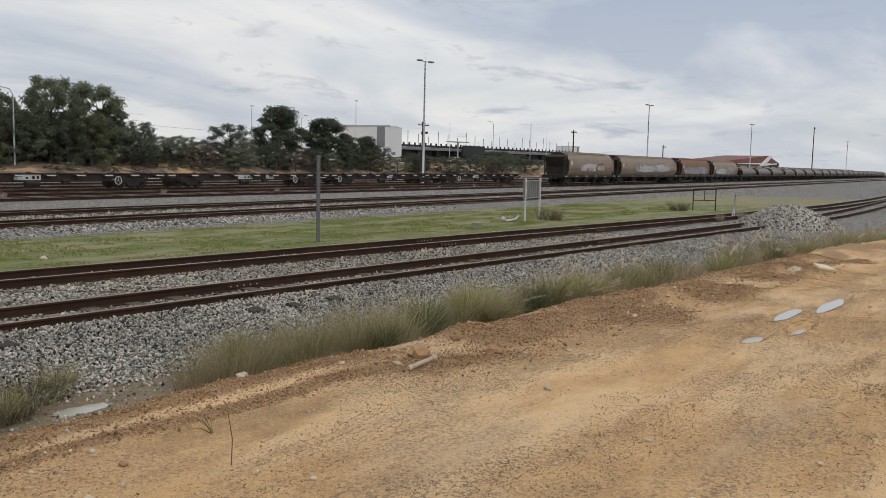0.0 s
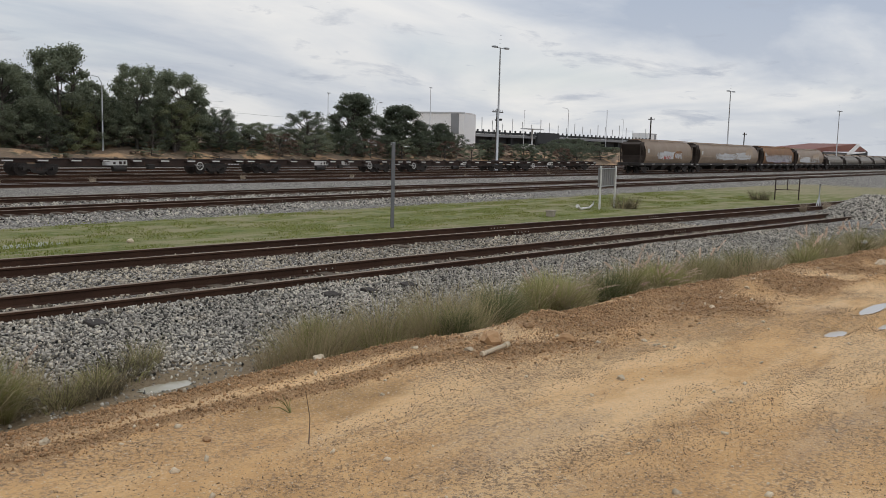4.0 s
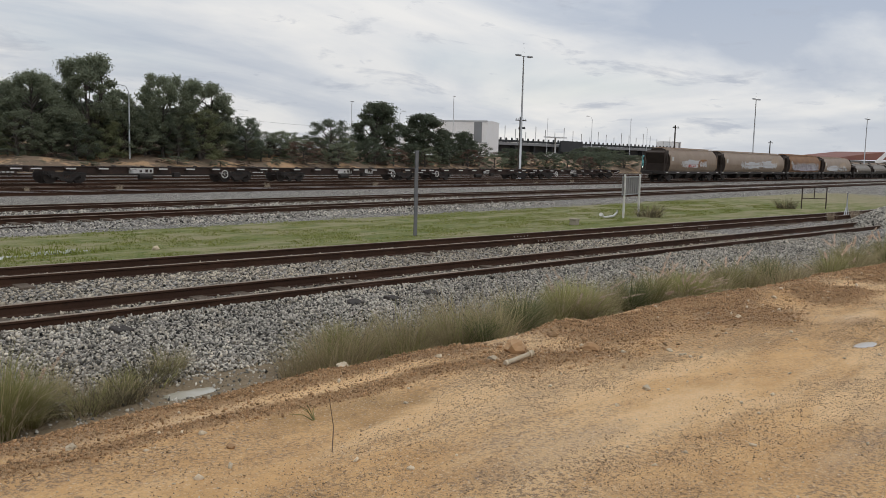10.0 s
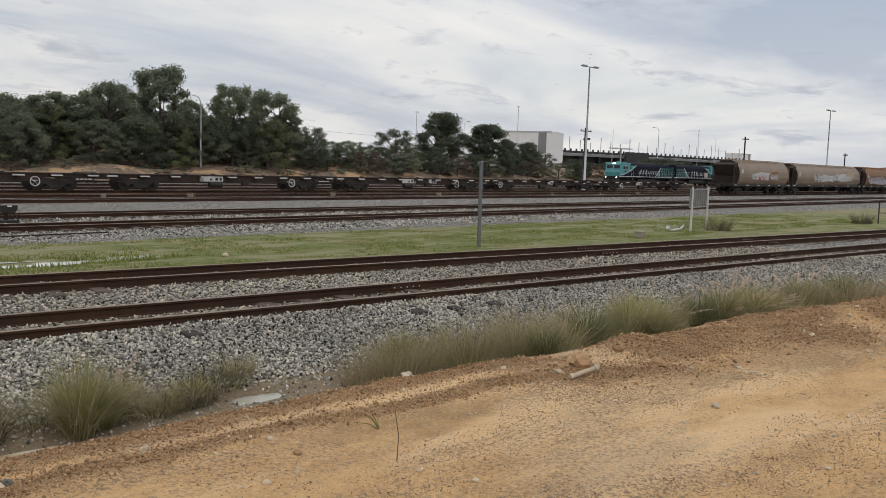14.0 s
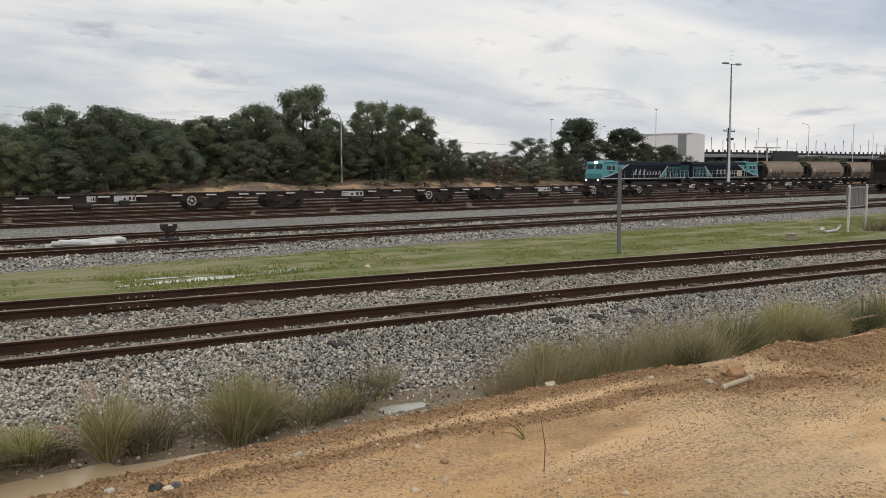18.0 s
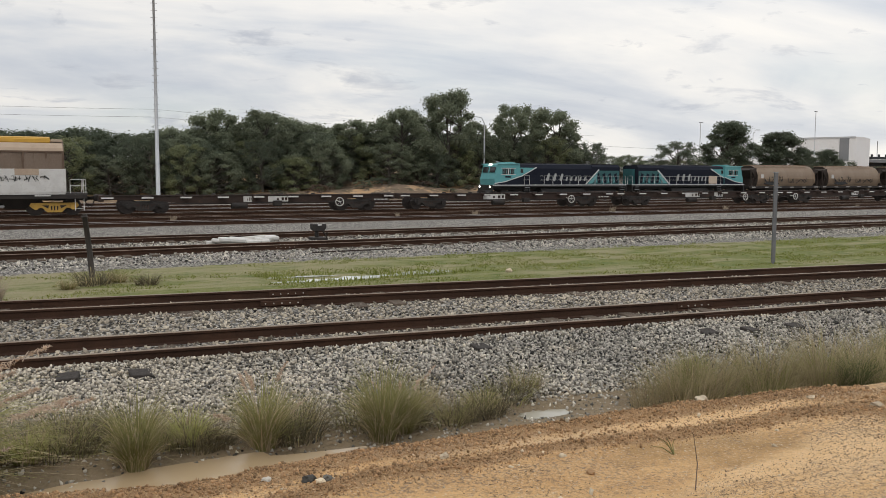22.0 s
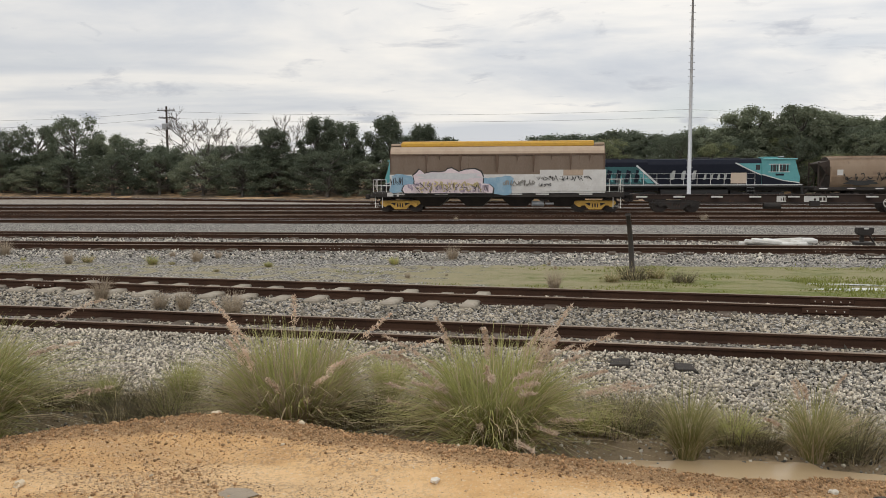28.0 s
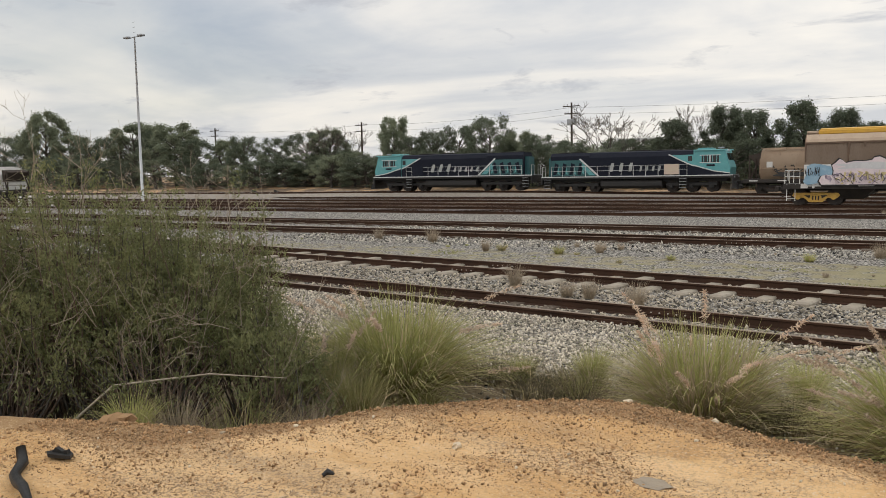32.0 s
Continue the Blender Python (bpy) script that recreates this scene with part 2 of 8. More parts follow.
shade("bogie_yellow", (0.60, 0.36, 0.07), (0.48, 0.28, 0.06), 3, 0.6, 0, 0.1, 30, c3=(0.2, 0.13, 0.06))
shade("wagon_grey", (0.36, 0.325, 0.28), (0.29, 0.26, 0.225), 1.2, 0.65, 0.1, 0.05, 30, c3=(0.155, 0.12, 0.092), stretch=(1, 1, 0.3))
shade("wagon_brown", (0.37, 0.270, 0.185), (0.29, 0.200, 0.130), 0.9, 0.5, 0.05, 0.08, 30, c3=(0.12, 0.065, 0.04), stretch=(1, 1, 0.3))
shade("wagon_orange", (0.34, 0.17, 0.065), (0.24, 0.12, 0.055), 1.0, 0.7, 0.05, 0.08, 30, c3=(0.15, 0.075, 0.04), stretch=(1, 1, 0.3))
shade("wagon_stain", (0.105, 0.066, 0.045), (0.15, 0.10, 0.07), 3, 0.8, 0, 0.05, 30)
shade("paint_stone", (0.20, 0.19, 0.17), (0.30, 0.28, 0.25), 3, 0.7)
shade("paint_straw", (0.62, 0.52, 0.26), (0.52, 0.42, 0.22), 2.2, 0.6)
shade("paint_pink", (0.72, 0.62, 0.60), (0.60, 0.50, 0.53), 2.2, 0.6, 0, 0.03, 30, c3=(0.44, 0.37, 0.44))
shade("paint_mauve", (0.33, 0.26, 0.35), (0.44, 0.36, 0.41), 2.2, 0.6)
shade("paint_blue", (0.15, 0.30, 0.42), (0.30, 0.42, 0.50), 2.0, 0.6)
shade("paint_black", (0.02, 0.02, 0.022), (0.035, 0.033, 0.03), 3, 0.6)
shade("paint_pale", (0.62, 0.61, 0.60), (0.50, 0.50, 0.51), 2.5, 0.65)
shade("paint_red", (0.45, 0.10, 0.08), (0.36, 0.09, 0.07), 2.5, 0.65)
shade("loco_teal", (0.115, 0.355, 0.365), (0.092, 0.295, 0.305), 1.5, 0.5, 0, 0.03, 30, c3=(0.06, 0.20, 0.22))
shade("loco_cyan", (0.20, 0.47, 0.48), (0.16, 0.40, 0.41), 1.5, 0.5, 0, 0.03, 30)
shade("loco_teal_dark", (0.030, 0.115, 0.12), (0.022, 0.085, 0.09), 1.5, 0.5, 0, 0.03, 30)
shade("loco_navy", (0.008, 0.011, 0.020), (0.013, 0.015, 0.024), 1.5, 0.8, 0, 0.03, 30, c3=(0.022, 0.023, 0.028), spec=0.2)
shade("loco_black", (0.013, 0.013, 0.014), (0.024, 0.022, 0.020), 2, 0.6, 0, 0.08, 30, c3=(0.045, 0.035, 0.028))
shade("loco_white", (0.62, 0.63, 0.62), (0.5, 0.5, 0.49), 2, 0.5)
shade("loco_letter", (0.42, 0.43, 0.42), (0.34, 0.35, 0.34), 2, 0.5)
shade("loco_panel", (0.58, 0.46, 0.36), (0.52, 0.42, 0.33), 2, 0.55)
shade("galvanised", (0.40, 0.41, 0.42), (0.32, 0.33, 0.34), 3, 0.45, 0.6, 0.05, 30, c3=(0.25, 0.25, 0.26))
shade("post_steel", (0.20, 0.20, 0.205), (0.15, 0.15, 0.155), 3, 0.6, 0.3, 0.05, 30, c3=(0.11, 0.10, 0.09))
shade("mast_grey", (0.56, 0.57, 0.58), (0.47, 0.48, 0.49), 2, 0.5, 0.3, 0.04, 30)
shade("pole_wood", (0.085, 0.068, 0.055), (0.055, 0.045, 0.038), 3, 0.9, 0, 0.4, 30, stretch=(4, 4, 0.4))
shade("post_dark", (0.030, 0.026, 0.023), (0.055, 0.045, 0.038), 4, 0.85, 0, 0.4, 30, stretch=(4, 4, 0.5))
shade("white_paint", (0.70, 0.69, 0.66), (0.58, 0.56, 0.52), 4, 0.6, 0, 0.05, 40, c3=(0.42, 0.36, 0.28))
shade("sign_back", (0.185, 0.18, 0.175), (0.235, 0.225, 0.215), 3, 0.6, 0.2, 0.05, 30)
shade("building_white", (0.88, 0.88, 0.87), (0.84, 0.84, 0.83), 0.15, 0.7, 0, 0.02, 5)
shade("building_grey", (0.26, 0.27, 0.28), (0.21, 0.22, 0.23), 0.2, 0.7, 0, 0.02, 5)
shade("building_dark", (0.025, 0.028, 0.03), (0.04, 0.042, 0.045), 0.2, 0.7)
shade("roof_red", (0.18, 0.065, 0.05), (0.23, 0.095, 0.07), 0.1, 0.7, 0, 0.02, 3)
shade("bark", (0.065, 0.055, 0.046), (0.12, 0.105, 0.09), 2, 0.95, 0, 0.5, 20, stretch=(3, 3, 0.6))
shade("bark_pale", (0.16, 0.14, 0.12), (0.24, 0.21, 0.18), 2, 0.95, 0, 0.4, 20, stretch=(3, 3, 0.6))
shade("twig_dry", (0.26, 0.22, 0.17), (0.37, 0.31, 0.24), 3, 0.95, 0, 0.2, 30)
shade("twig_red", (0.12, 0.08, 0.06), (0.19, 0.135, 0.10), 3, 0.95, 0, 0.2, 30)
shade("rubber_black", (0.012, 0.012, 0.012), (0.022, 0.021, 0.02), 8, 0.55)
shade("sign_metal", (0.55, 0.55, 0.54), (0.45, 0.45, 0.44), 4, 0.5, 0.2)


def leafy(name, c1, c2, scale=1.0, vary=0.35):
    m = shade(name, c1, c2, scale, 0.8, 0, 0.0, 8, vary=vary, spec=0.1)
    b = m.node_tree.nodes["Principled BSDF"]
    b.inputs["Subsurface Weight"].default_value = 0.0
    tr = m.node_tree.nodes.new("ShaderNodeBsdfTranslucent")
    ms = m.node_tree.nodes.new("ShaderNodeMixShader")
    ms.inputs[0].default_value = 0.45
    src = b.inputs["Base Color"].links[0].from_socket
    m.node_tree.links.new(src, tr.inputs[0])
    m.node_tree.links.new(b.outputs[0], ms.inputs[1])
    m.node_tree.links.new(tr.outputs[0], ms.inputs[2])
    m.node_tree.links.new(ms.outputs[0], m.node_tree.nodes["Material Output"].inputs[0])
    return m


leafy("leaf_gum", (0.185, 0.214, 0.145), (0.250, 0.274, 0.188), vary=0.3)
leafy("leaf_wattle", (0.215, 0.244, 0.128), (0.290, 0.304, 0.176), vary=0.35)
leafy("leaf_dark", (0.112, 0.137, 0.100), (0.158, 0.178, 0.122), vary=0.3)
leafy("leaf_bush", (0.185, 0.208, 0.092), (0.300, 0.305, 0.152), 2.0, 0.45)
leafy("blade_green", (0.335, 0.352, 0.122), (0.51, 0.485, 0.215), 2.5)
leafy("blade_olive", (0.250, 0.245, 0.098), (0.365, 0.338, 0.155), 2.5)
leafy("blade_umber", (0.33, 0.275, 0.155), (0.48, 0.40, 0.235), 2.5, 0.5)
leafy("blade_straw", (0.48, 0.40, 0.30), (0.37, 0.30, 0.22), 2.5)
leafy("blade_dark", (0.135, 0.165, 0.070), (0.200, 0.215, 0.100), 2.5)
leafy("blade_dry", (0.66, 0.55, 0.38), (0.52, 0.42, 0.27), 2.5)
leafy("blade_tan", (0.50, 0.41, 0.26), (0.39, 0.31, 0.19), 2.5)
leafy("seed_head", (0.76, 0.615, 0.48), (0.62, 0.475, 0.365), 2.5)
leafy("weed_dark", (0.110, 0.094, 0.060), (0.180, 0.152, 0.098), 2.5, 0.5)
leafy("turf", (0.165, 0.200, 0.042), (0.260, 0.265, 0.085), 0.8)


def glossy(name, colour, rough=0.05, metal=0.0, emit=0.0):
    m = bpy.data.materials.new(name)
    m.use_nodes = True
    b = m.node_tree.nodes["Principled BSDF"]
    b.inputs["Base Color"].default_value = (*colour, 1)
    b.inputs["Roughness"].default_value, b.inputs["Metallic"].default_value = rough, metal
    if emit:
        b.inputs["Emission Color"].default_value, b.inputs["Emission Strength"].default_value = (1.0, 0.96, 0.85, 1), emit
    MATS[name] = m


glossy("window_glass", (0.015, 0.018, 0.02), 0.06)
glossy("rain_wet", (0.45, 0.40, 0.34), 0.03)
glossy("lit_lamp", (0.9, 0.88, 0.8), 0.3, 0, 6.0)
glossy("lamp_glass", (0.5, 0.52, 0.54), 0.15)


# ---- mesh building ----
class Shape:
    """Gathers vertices and faces of one mesh."""

    def __init__(self):
        self.v, self.f, self.mi, self.smooth = [], [], [], []

    def add(self, verts, faces, mi=0, smooth=False):
        n = len(self.v)
        self.v.extend(tuple(p) for p in verts)
        for q in faces:
            self.f.append(tuple(i + n for i in q))
            self.mi.append(mi)
            self.smooth.append(smooth)
        return self

    def box(self, c, s, ch=0.0, mi=0, rot=None):
        hx, hy, hz = s[0] / 2, s[1] / 2, s[2] / 2
        if ch <= 0:
            vs = [(x * hx, y * hy, z * hz) for x in (-1, 1) for y in (-1, 1) for z in (-1, 1)]
            fs = [(0, 1, 3, 2), (4, 6, 7, 5), (0, 4, 5, 1), (2, 3, 7, 6), (0, 2, 6, 4), (1, 5, 7, 3)]
        else:
            vs, ids = [], {}
            for x in (-1, 1):
                for y in (-1, 1):
                    for z in (-1, 1):
                        for ax in range(3):
                            p = [x * hx, y * hy, z * hz]
                            for o in range(3):
                                if o != ax:
                                    p[o] -= ch * (x, y, z)[o]
                            ids[x, y, z, ax] = len(vs)
                            vs.append(p)
            fs = []
            for ax in range(3):
                o1, o2 = [i for i in range(3) if i != ax]
                for sg in (-1, 1):
                    q = []
                    for a, b in ((-1, -1), (1, -1), (1, 1), (-1, 1)):
                        k = [0, 0, 0]
                        k[ax], k[o1], k[o2] = sg, a, b
                        q.append(ids[(*k, ax)])
                    fs.append(tuple(q))
                for a in (-1, 1):
                    for b in (-1, 1):
                        q = []
                        for e, face in ((-1, o1), (1, o1), (1, o2), (-1, o2)):
                            k = [0, 0, 0]
                            k[ax], k[o1], k[o2] = e, a, b
                            q.append(ids[(*k, face)])
                        fs.append(tuple(q))
            for x in (-1, 1):
                for y in (-1, 1):
                    for z in (-1, 1):
                        fs.append(tuple(ids[x, y, z, a] for a in range(3)))
        m = rot or Matrix()
        self.add([tuple(m @ Vector(p) + Vector(c)) for p in vs], fs, mi)
        return self

    def tube(self, pts, radii, seg=8, mi=0, caps=True, smooth=True):
        pts = [Vector(p) for p in pts]
        if isinstance(radii, (int, float)):
            radii = [radii] * len(pts)
        vs, fs = [], []
        up = Vector((0, 0, 1))
        for i, p in enumerate(pts):
            d = (pts[min(i + 1, len(pts) - 1)] - pts[max(i - 1, 0)]).normalized()
            a = d.cross(up if abs(d.z) < 0.95 else Vector((1, 0, 0))).normalized()
            b = d.cross(a)
            for k in range(seg):
                t = 2 * math.pi * k / seg
                vs.append(p + (a * math.cos(t) + b * math.sin(t)) * radii[i])
        for i in range(len(pts) - 1):
            for k in range(seg):
                k2 = (k + 1) % seg
                fs.append((i * seg + k, i * seg + k2, (i + 1) * seg + k2, (i + 1) * seg + k))
        self.add(vs, fs, mi, smooth)
        if caps:
            n = len(self.v) - len(vs)
            self.f.append(tuple(range(n, n + seg)))
            self.f.append(tuple(range(len(self.v) - seg, len(self.v)))[::-1])
            self.mi += [mi, mi]
            self.smooth += [False, False]
        return self

    def prism(self, profile, axis, lo, hi, mi=0, smooth=False):
        """A closed outline (pairs) drawn out along an axis: x takes pairs as (y, z), y as (x, z), z as (x, y)."""
        def at(a, b, t):
            return {"x": (t, a, b), "y": (a, t, b), "z": (a, b, t)}[axis]
        n = len(profile)
        vs = [at(a, b, lo) for a, b in profile] + [at(a, b, hi) for a, b in profile]
        self.add(vs, [(i, (i + 1) % n, (i + 1) % n + n, i + n) for i in range(n)], mi, smooth)
        k = len(self.v) - 2 * n
        self.f += [tuple(range(k, k + n))[::-1], tuple(range(k + n, k + 2 * n))]
        self.mi += [mi, mi]
        self.smooth += [False, False]
        return self

    def disc(self, c, r, axis="y", depth=0.1, seg=16, mi=0, hole=0.0):
        pr = [(c["xyz".index(a)]) for a in "xyz"]
        ring = [(math.cos(2 * math.pi * k / seg), math.sin(2 * math.pi * k / seg)) for k in range(seg)]
        i1, i2 = [i for i in range(3) if "xyz"[i] != axis]
        ia = "xyz".index(axis)
        vs = []
        for rr in ((r, hole) if hole else (r,)):
            for d in (-depth / 2, depth / 2):
                for a, b in ring:
                    p = list(pr)
                    p[i1] += a * rr
                    p[i2] += b * rr
                    p[ia] += d
                    vs.append(p)
        fs = [(k, (k + 1) % seg, (k + 1) % seg + seg, k + seg) for k in range(seg)]
        if hole:
            h = 2 * seg
            fs += [(h + k, h + k + seg, h + (k + 1) % seg + seg, h + (k + 1) % seg) for k in range(seg)]
            fs += [(k, h + k, h + (k + 1) % seg, (k + 1) % seg) for k in range(seg)]
            fs += [(seg + k, seg + (k + 1) % seg, h + seg + (k + 1) % seg, h + seg + k) for k in range(seg)]
        else:
            fs += [tuple(range(seg))[::-1], tuple(range(seg, 2 * seg))]
        self.add(vs, fs, mi)
        return self

    def mesh(self, name, *mats):
        me = bpy.data.meshes.new(name)
        me.from_pydata([tuple(p) for p in self.v], [], self.f)
        for m in mats:
            me.materials.append(MATS[m] if isinstance(m, str) else m)
        if any(self.mi):
            me.polygons.foreach_set("material_index", self.mi)
        me.polygons.foreach_set("use_smooth", self.smooth)
        me.update()
        return me


def part(name, shape, material, parent=None, label="", at=None):
    """Links a shape (or a mesh) as one mesh object under a thing or a part."""
    mats = material if isinstance(material, (tuple, list)) else (material,)
    me = shape if isinstance(shape, bpy.types.Mesh) else shape.mesh(name, *mats)
    ob = new(name, me)
    ob.parent = parent
    if at is not None:
        ob.matrix_basis = at
    if label:
        ob["label"] = label
    return ob


def thing(name, m, label, category, group="", kind=""):
    ob = new(name)
    ob.empty_display_size = 0.2
    ob.matrix_basis = m
    return tagged(ob, label, category, group, kind)


def lerp_at(x, table):
    xs, ys = [p[0] for p in table], [p[1] for p in table]
    return float(np.interp(x, xs, ys))


def ease(x, lo, hi):
    t = min(1.0, max(0.0, (x - lo) / (hi - lo)))
    return t * t * (3 - 2 * t)

# ---- ground ----
# the outer edge of the dirt yard, y for x
EDGE = [(-40, -14), (-14, -1.0), (-9, 1.6), (-6.9, 2.6), (-6.0, 3.0), (-5.2, 3.3), (-4.8, 3.8), (-4.5, 4.4), (-3.9, 5.0), (-3.1, 5.4),
        (-2.6, 5.3), (-1.9, 5.0), (-0.9, 4.8), (0.4, 4.6), (1.5, 4.87), (2.7, 4.98), (4.2, 4.88), (5.3, 4.7), (7.5, 4.6), (9.2, 4.6),
        (11.2, 4.3), (14.4, 4.1), (19.6, 3.8), (24, 3.1), (32, 1.2), (60, -10)]
SLOPE_A, SLOPE_B, SLOPE_FAR = -0.059, -0.078, 0.055
RAIL_TOP, BED = -0.37, -0.535
GAUGE = 1.12


def track_y(base, slope, x):
    return base + slope * x


# shallow hollows that hold water or stay damp: x, y, half-widths, depth
HOLLOWS = [(10.75, 2.36, 0.75, 0.13, 0.060), (11.9, 2.1, 0.9, 0.12, 0.060), (8.85, 2.25, 0.36, 0.13, 0.05), (9.7, 1.98, 0.36, 0.08, 0.045), (3.75, 4.1, 0.9, 0.42, 0.035), (4.25, 6.98, 0.32, 0.14, 0.08), (0.8, 6.72, 1.6, 0.30, 0.08), (6.5, 18.2, 2.2, 0.9, 0.03)]


def hollow(x, y):
    return sum(d * math.exp(-(((x - a) / w) ** 2 + ((y - b) / h) ** 2) ** 2) for a, b, w, h, d in HOLLOWS if abs(x - a) < 6 and abs(y - b) < 3)


def ground_z(x, y):
    h = hollow(x, y)
    smooth = 0.85 * min(1.0, h / 0.05) if y < 5 else 0.0
    return bare_z(x, y) * (1 - smooth) - h


def loose_w(x, d):
    """How much loose red gravel lies at a distance d from the yard's edge: two heaped bands, then one broad crumbled bank."""
    if d > 0.5 or d < -2.7:
        return 0.0
    wob = 0.09 * noise.noise((x * 0.8, 0.0, 5.0))
    bands = math.exp(-((d + 0.10 + wob) / 0.19) ** 2) + 0.9 * math.exp(-((d + 0.52 + wob) / 0.11) ** 2) * ease(x, -0.6, 1.2)
    reach = -1.15 + 0.7 * noise.noise((x * 0.6, 3.0, 0.0))
    broad = ease(d, reach - 0.25, reach + 0.25) * ease(d, 0.3, 0.05) * min(1.0, max(0.0, 0.62 + 1.1 * noise.noise((x * 0.9, d * 1.7, 4.0))))
    right = ease(x, 4.7, 5.9)
    left = ease(x, -1.2, -2.8) * 0.45 * ease(d, -2.6, -1.6) * ease(d, 0.3, 0.05) * min(1.0, max(0.0, 0.5 + 1.1 * noise.noise((x * 1.1, d * 1.3, 7.0))))
    return min(1.0, (1 - right) * bands + right * broad + left)


def bare_z(x, y):
    e = lerp_at(x, EDGE)
    d = y - e
    n1 = noise.noise((x * 0.55, y * 0.55, 3.1)) * 0.035 + noise.noise((x * 1.9, y * 1.9, 7.7)) * 0.014
    if d < 0.0:
        ridge = 0.055 * math.exp(-((d + 0.36) / 0.30) ** 2) * (0.7 + 0.5 * noise.noise((x * 0.9, 2.0, 0.0))) * ease(x, -9, -4)
        loose = loose_w(x, d)
        ridge += 0.022 * loose + 0.08 * ease(x, 4.6, 6.4) * loose * max(0.0, noise.noise((x * 1.5, y * 2.0, 8.0)) + 0.15) + 0.016 * loose * noise.noise((x * 5.5, y * 6.5, 2.0))
        ridge += (0.035 * math.exp(-((x + 0.9) / 1.4) ** 2) - 0.065 * math.exp(-((x - 2.6) / 1.5) ** 2)) * ease(d, -0.9, -0.3)
        ruts = 0.02 * math.sin((y + 0.35 * x) * 2.4) * ease(x, 4, 9) + 0.03 * noise.noise((x * 1.3, y * 3.4, 11.0)) * ease(x, 2, 7) + 0.008 * noise.noise((x * 5, y * 6, 4.0))
        return n1 * ease(d, 0.1, -0.5) + ridge + ruts + 0.03 * math.exp(-(d / 0.2) ** 2)
    near = y < 9.6
    if near:
        drop = 0.03 - 0.065 * math.exp(-((x - 2.6) / 1.5) ** 2) - 0.46 * ease(d, 0.0, 0.75) - 0.13 * ease(d, 0.7, 2.0)
        toe = 9.3 - 0.059 * x
        up = ease(y, toe - 2.0, toe - 0.1)
        return drop * (1 - up) + BED * up + n1 * 0.6 + 0.07 * math.exp(-((y - 10.33 + 0.059 * x) / 0.3) ** 2)
    z = BED + (0.07 * math.exp(-((y - 10.33 + 0.059 * x) / 0.3) ** 2) if y < 12 else 0.0)
    if 16.0 < y < 26:
        z -= 0.03 * math.exp(-((y - 19) / 1.5) ** 2)
    if y > 70 + 0.055 * x:
        right = ease(x, 8, 34)
        yy = y - 0.055 * x
        z += (1.55 * ease(yy, 70.5, 76) * (0.75 + 0.35 * noise.noise((x * 0.12, y * 0.2, 1.0))) + 1.1 * ease(yy, 78, 84)) * right
        z += 1.4 * ease(yy, 72, 100) * (1 - right)
        z += 0.25 * noise.noise((x * 0.3, y * 0.3, 4.0)) * ease(yy, 70.5, 73)
        z += 1.5 * ease(yy, 84, 130) * ease(x, 140, 60) * ease(x, -20, 10)
    return z + n1 * 0.4


def lines(stops):
    out = []
    for lo, hi, step in stops:
        out += list(np.arange(lo, hi, step))
    return out + [stops[-1][1]]


gx = lines([(-4000, -600, 850), (-600, -140, 46), (-140, -30, 5), (-30, -12, 1.0), (-12, -6.5, 0.16), (-6.5, 13, 0.075), (13, 26, 0.16), (26, 60, 0.9), (60, 160, 5), (160, 640, 40), (640, 4000, 840)])
gy = lines([(-1500, -100, 350), (-100, -10, 12), (-10, -2, 1.0), (-2, 1, 0.2), (1, 5.6, 0.06), (5.6, 10, 0.13), (10, 26, 0.4), (26, 68, 2.0), (68, 90, 0.8), (90, 150, 5), (150, 600, 45), (600, 4500, 780)])
NX, NY = len(gx), len(gy)
gv = [(x, y, ground_z(x, y)) for y in gy for x in gx]
gf = [(j * NX + i, j * NX + i + 1, (j + 1) * NX + i + 1, (j + 1) * NX + i) for j in range(NY - 1) for i in range(NX - 1)]
gmesh = bpy.data.meshes.new("ground")
gmesh.from_pydata(gv, [], gf)
gmesh.polygons.foreach_set("use_smooth", [True] * len(gf))


def zone(name, fn):
    a = gmesh.attributes.new(name, "FLOAT", "POINT")
    a.data.foreach_set("value", [fn(x, y) for x, y, _ in gv])


def z_yard(x, y):
    return ease(y - lerp_at(x, EDGE), 0.45, -0.25)


def z_ridge(x, y):
    return loose_w(x, y - lerp_at(x, EDGE))


def z_mud(x, y):
    d = y - lerp_at(x, EDGE)
    return ease(d, 0.1, 0.5) * ease(y + 0.059 * x, 8.6, 7.4)


def z_turf(x, y):
    lo, hi = 16.6 - 0.07 * x, 21.6 + 0.04 * x
    w = ease(y, lo - 0.3, lo + 0.6) * ease(y, hi + 0.8, hi - 0.8)
    return w * (0.47 + 0.53 * ease(x, -7, 5)) * ease(x, 95, 55)


def z_dry(x, y):
    return max(ease(x, 6, -7), 0.75 * ease(x, 40, 62))


def z_bank(x, y):
    return ease(y - 0.055 * x, 69.6, 71.5)


def z_track(x, y):
    w = 0.0
    for base, slope in [(11.2, SLOPE_A), (15.1, SLOPE_B)] + [(b, SLOPE_FAR) for b in (25.6, 30.3, 39.8, 44.3, 49, 54.5, 60.5, 67.5)]:
        w = max(w, (0.5 if base < 20 else 1.0) * math.exp(-((y - track_y(base, slope, x)) / (0.8 if base < 20 else 0.95)) ** 2))
    return w


def z_damp(x, y):
    w = hollow(x, y) / 0.05
    for a, b, rx, ry in ((6.2, 3.4, 1.4, 0.3), (7.9, 3.0, 1.8, 0.22), (13.5, 2.2, 2.6, 0.3)):
        w = max(w, 0.5 * math.exp(-((x - a) / rx) ** 2 - ((y - b) / ry) ** 2))
    return min(1.0, w)


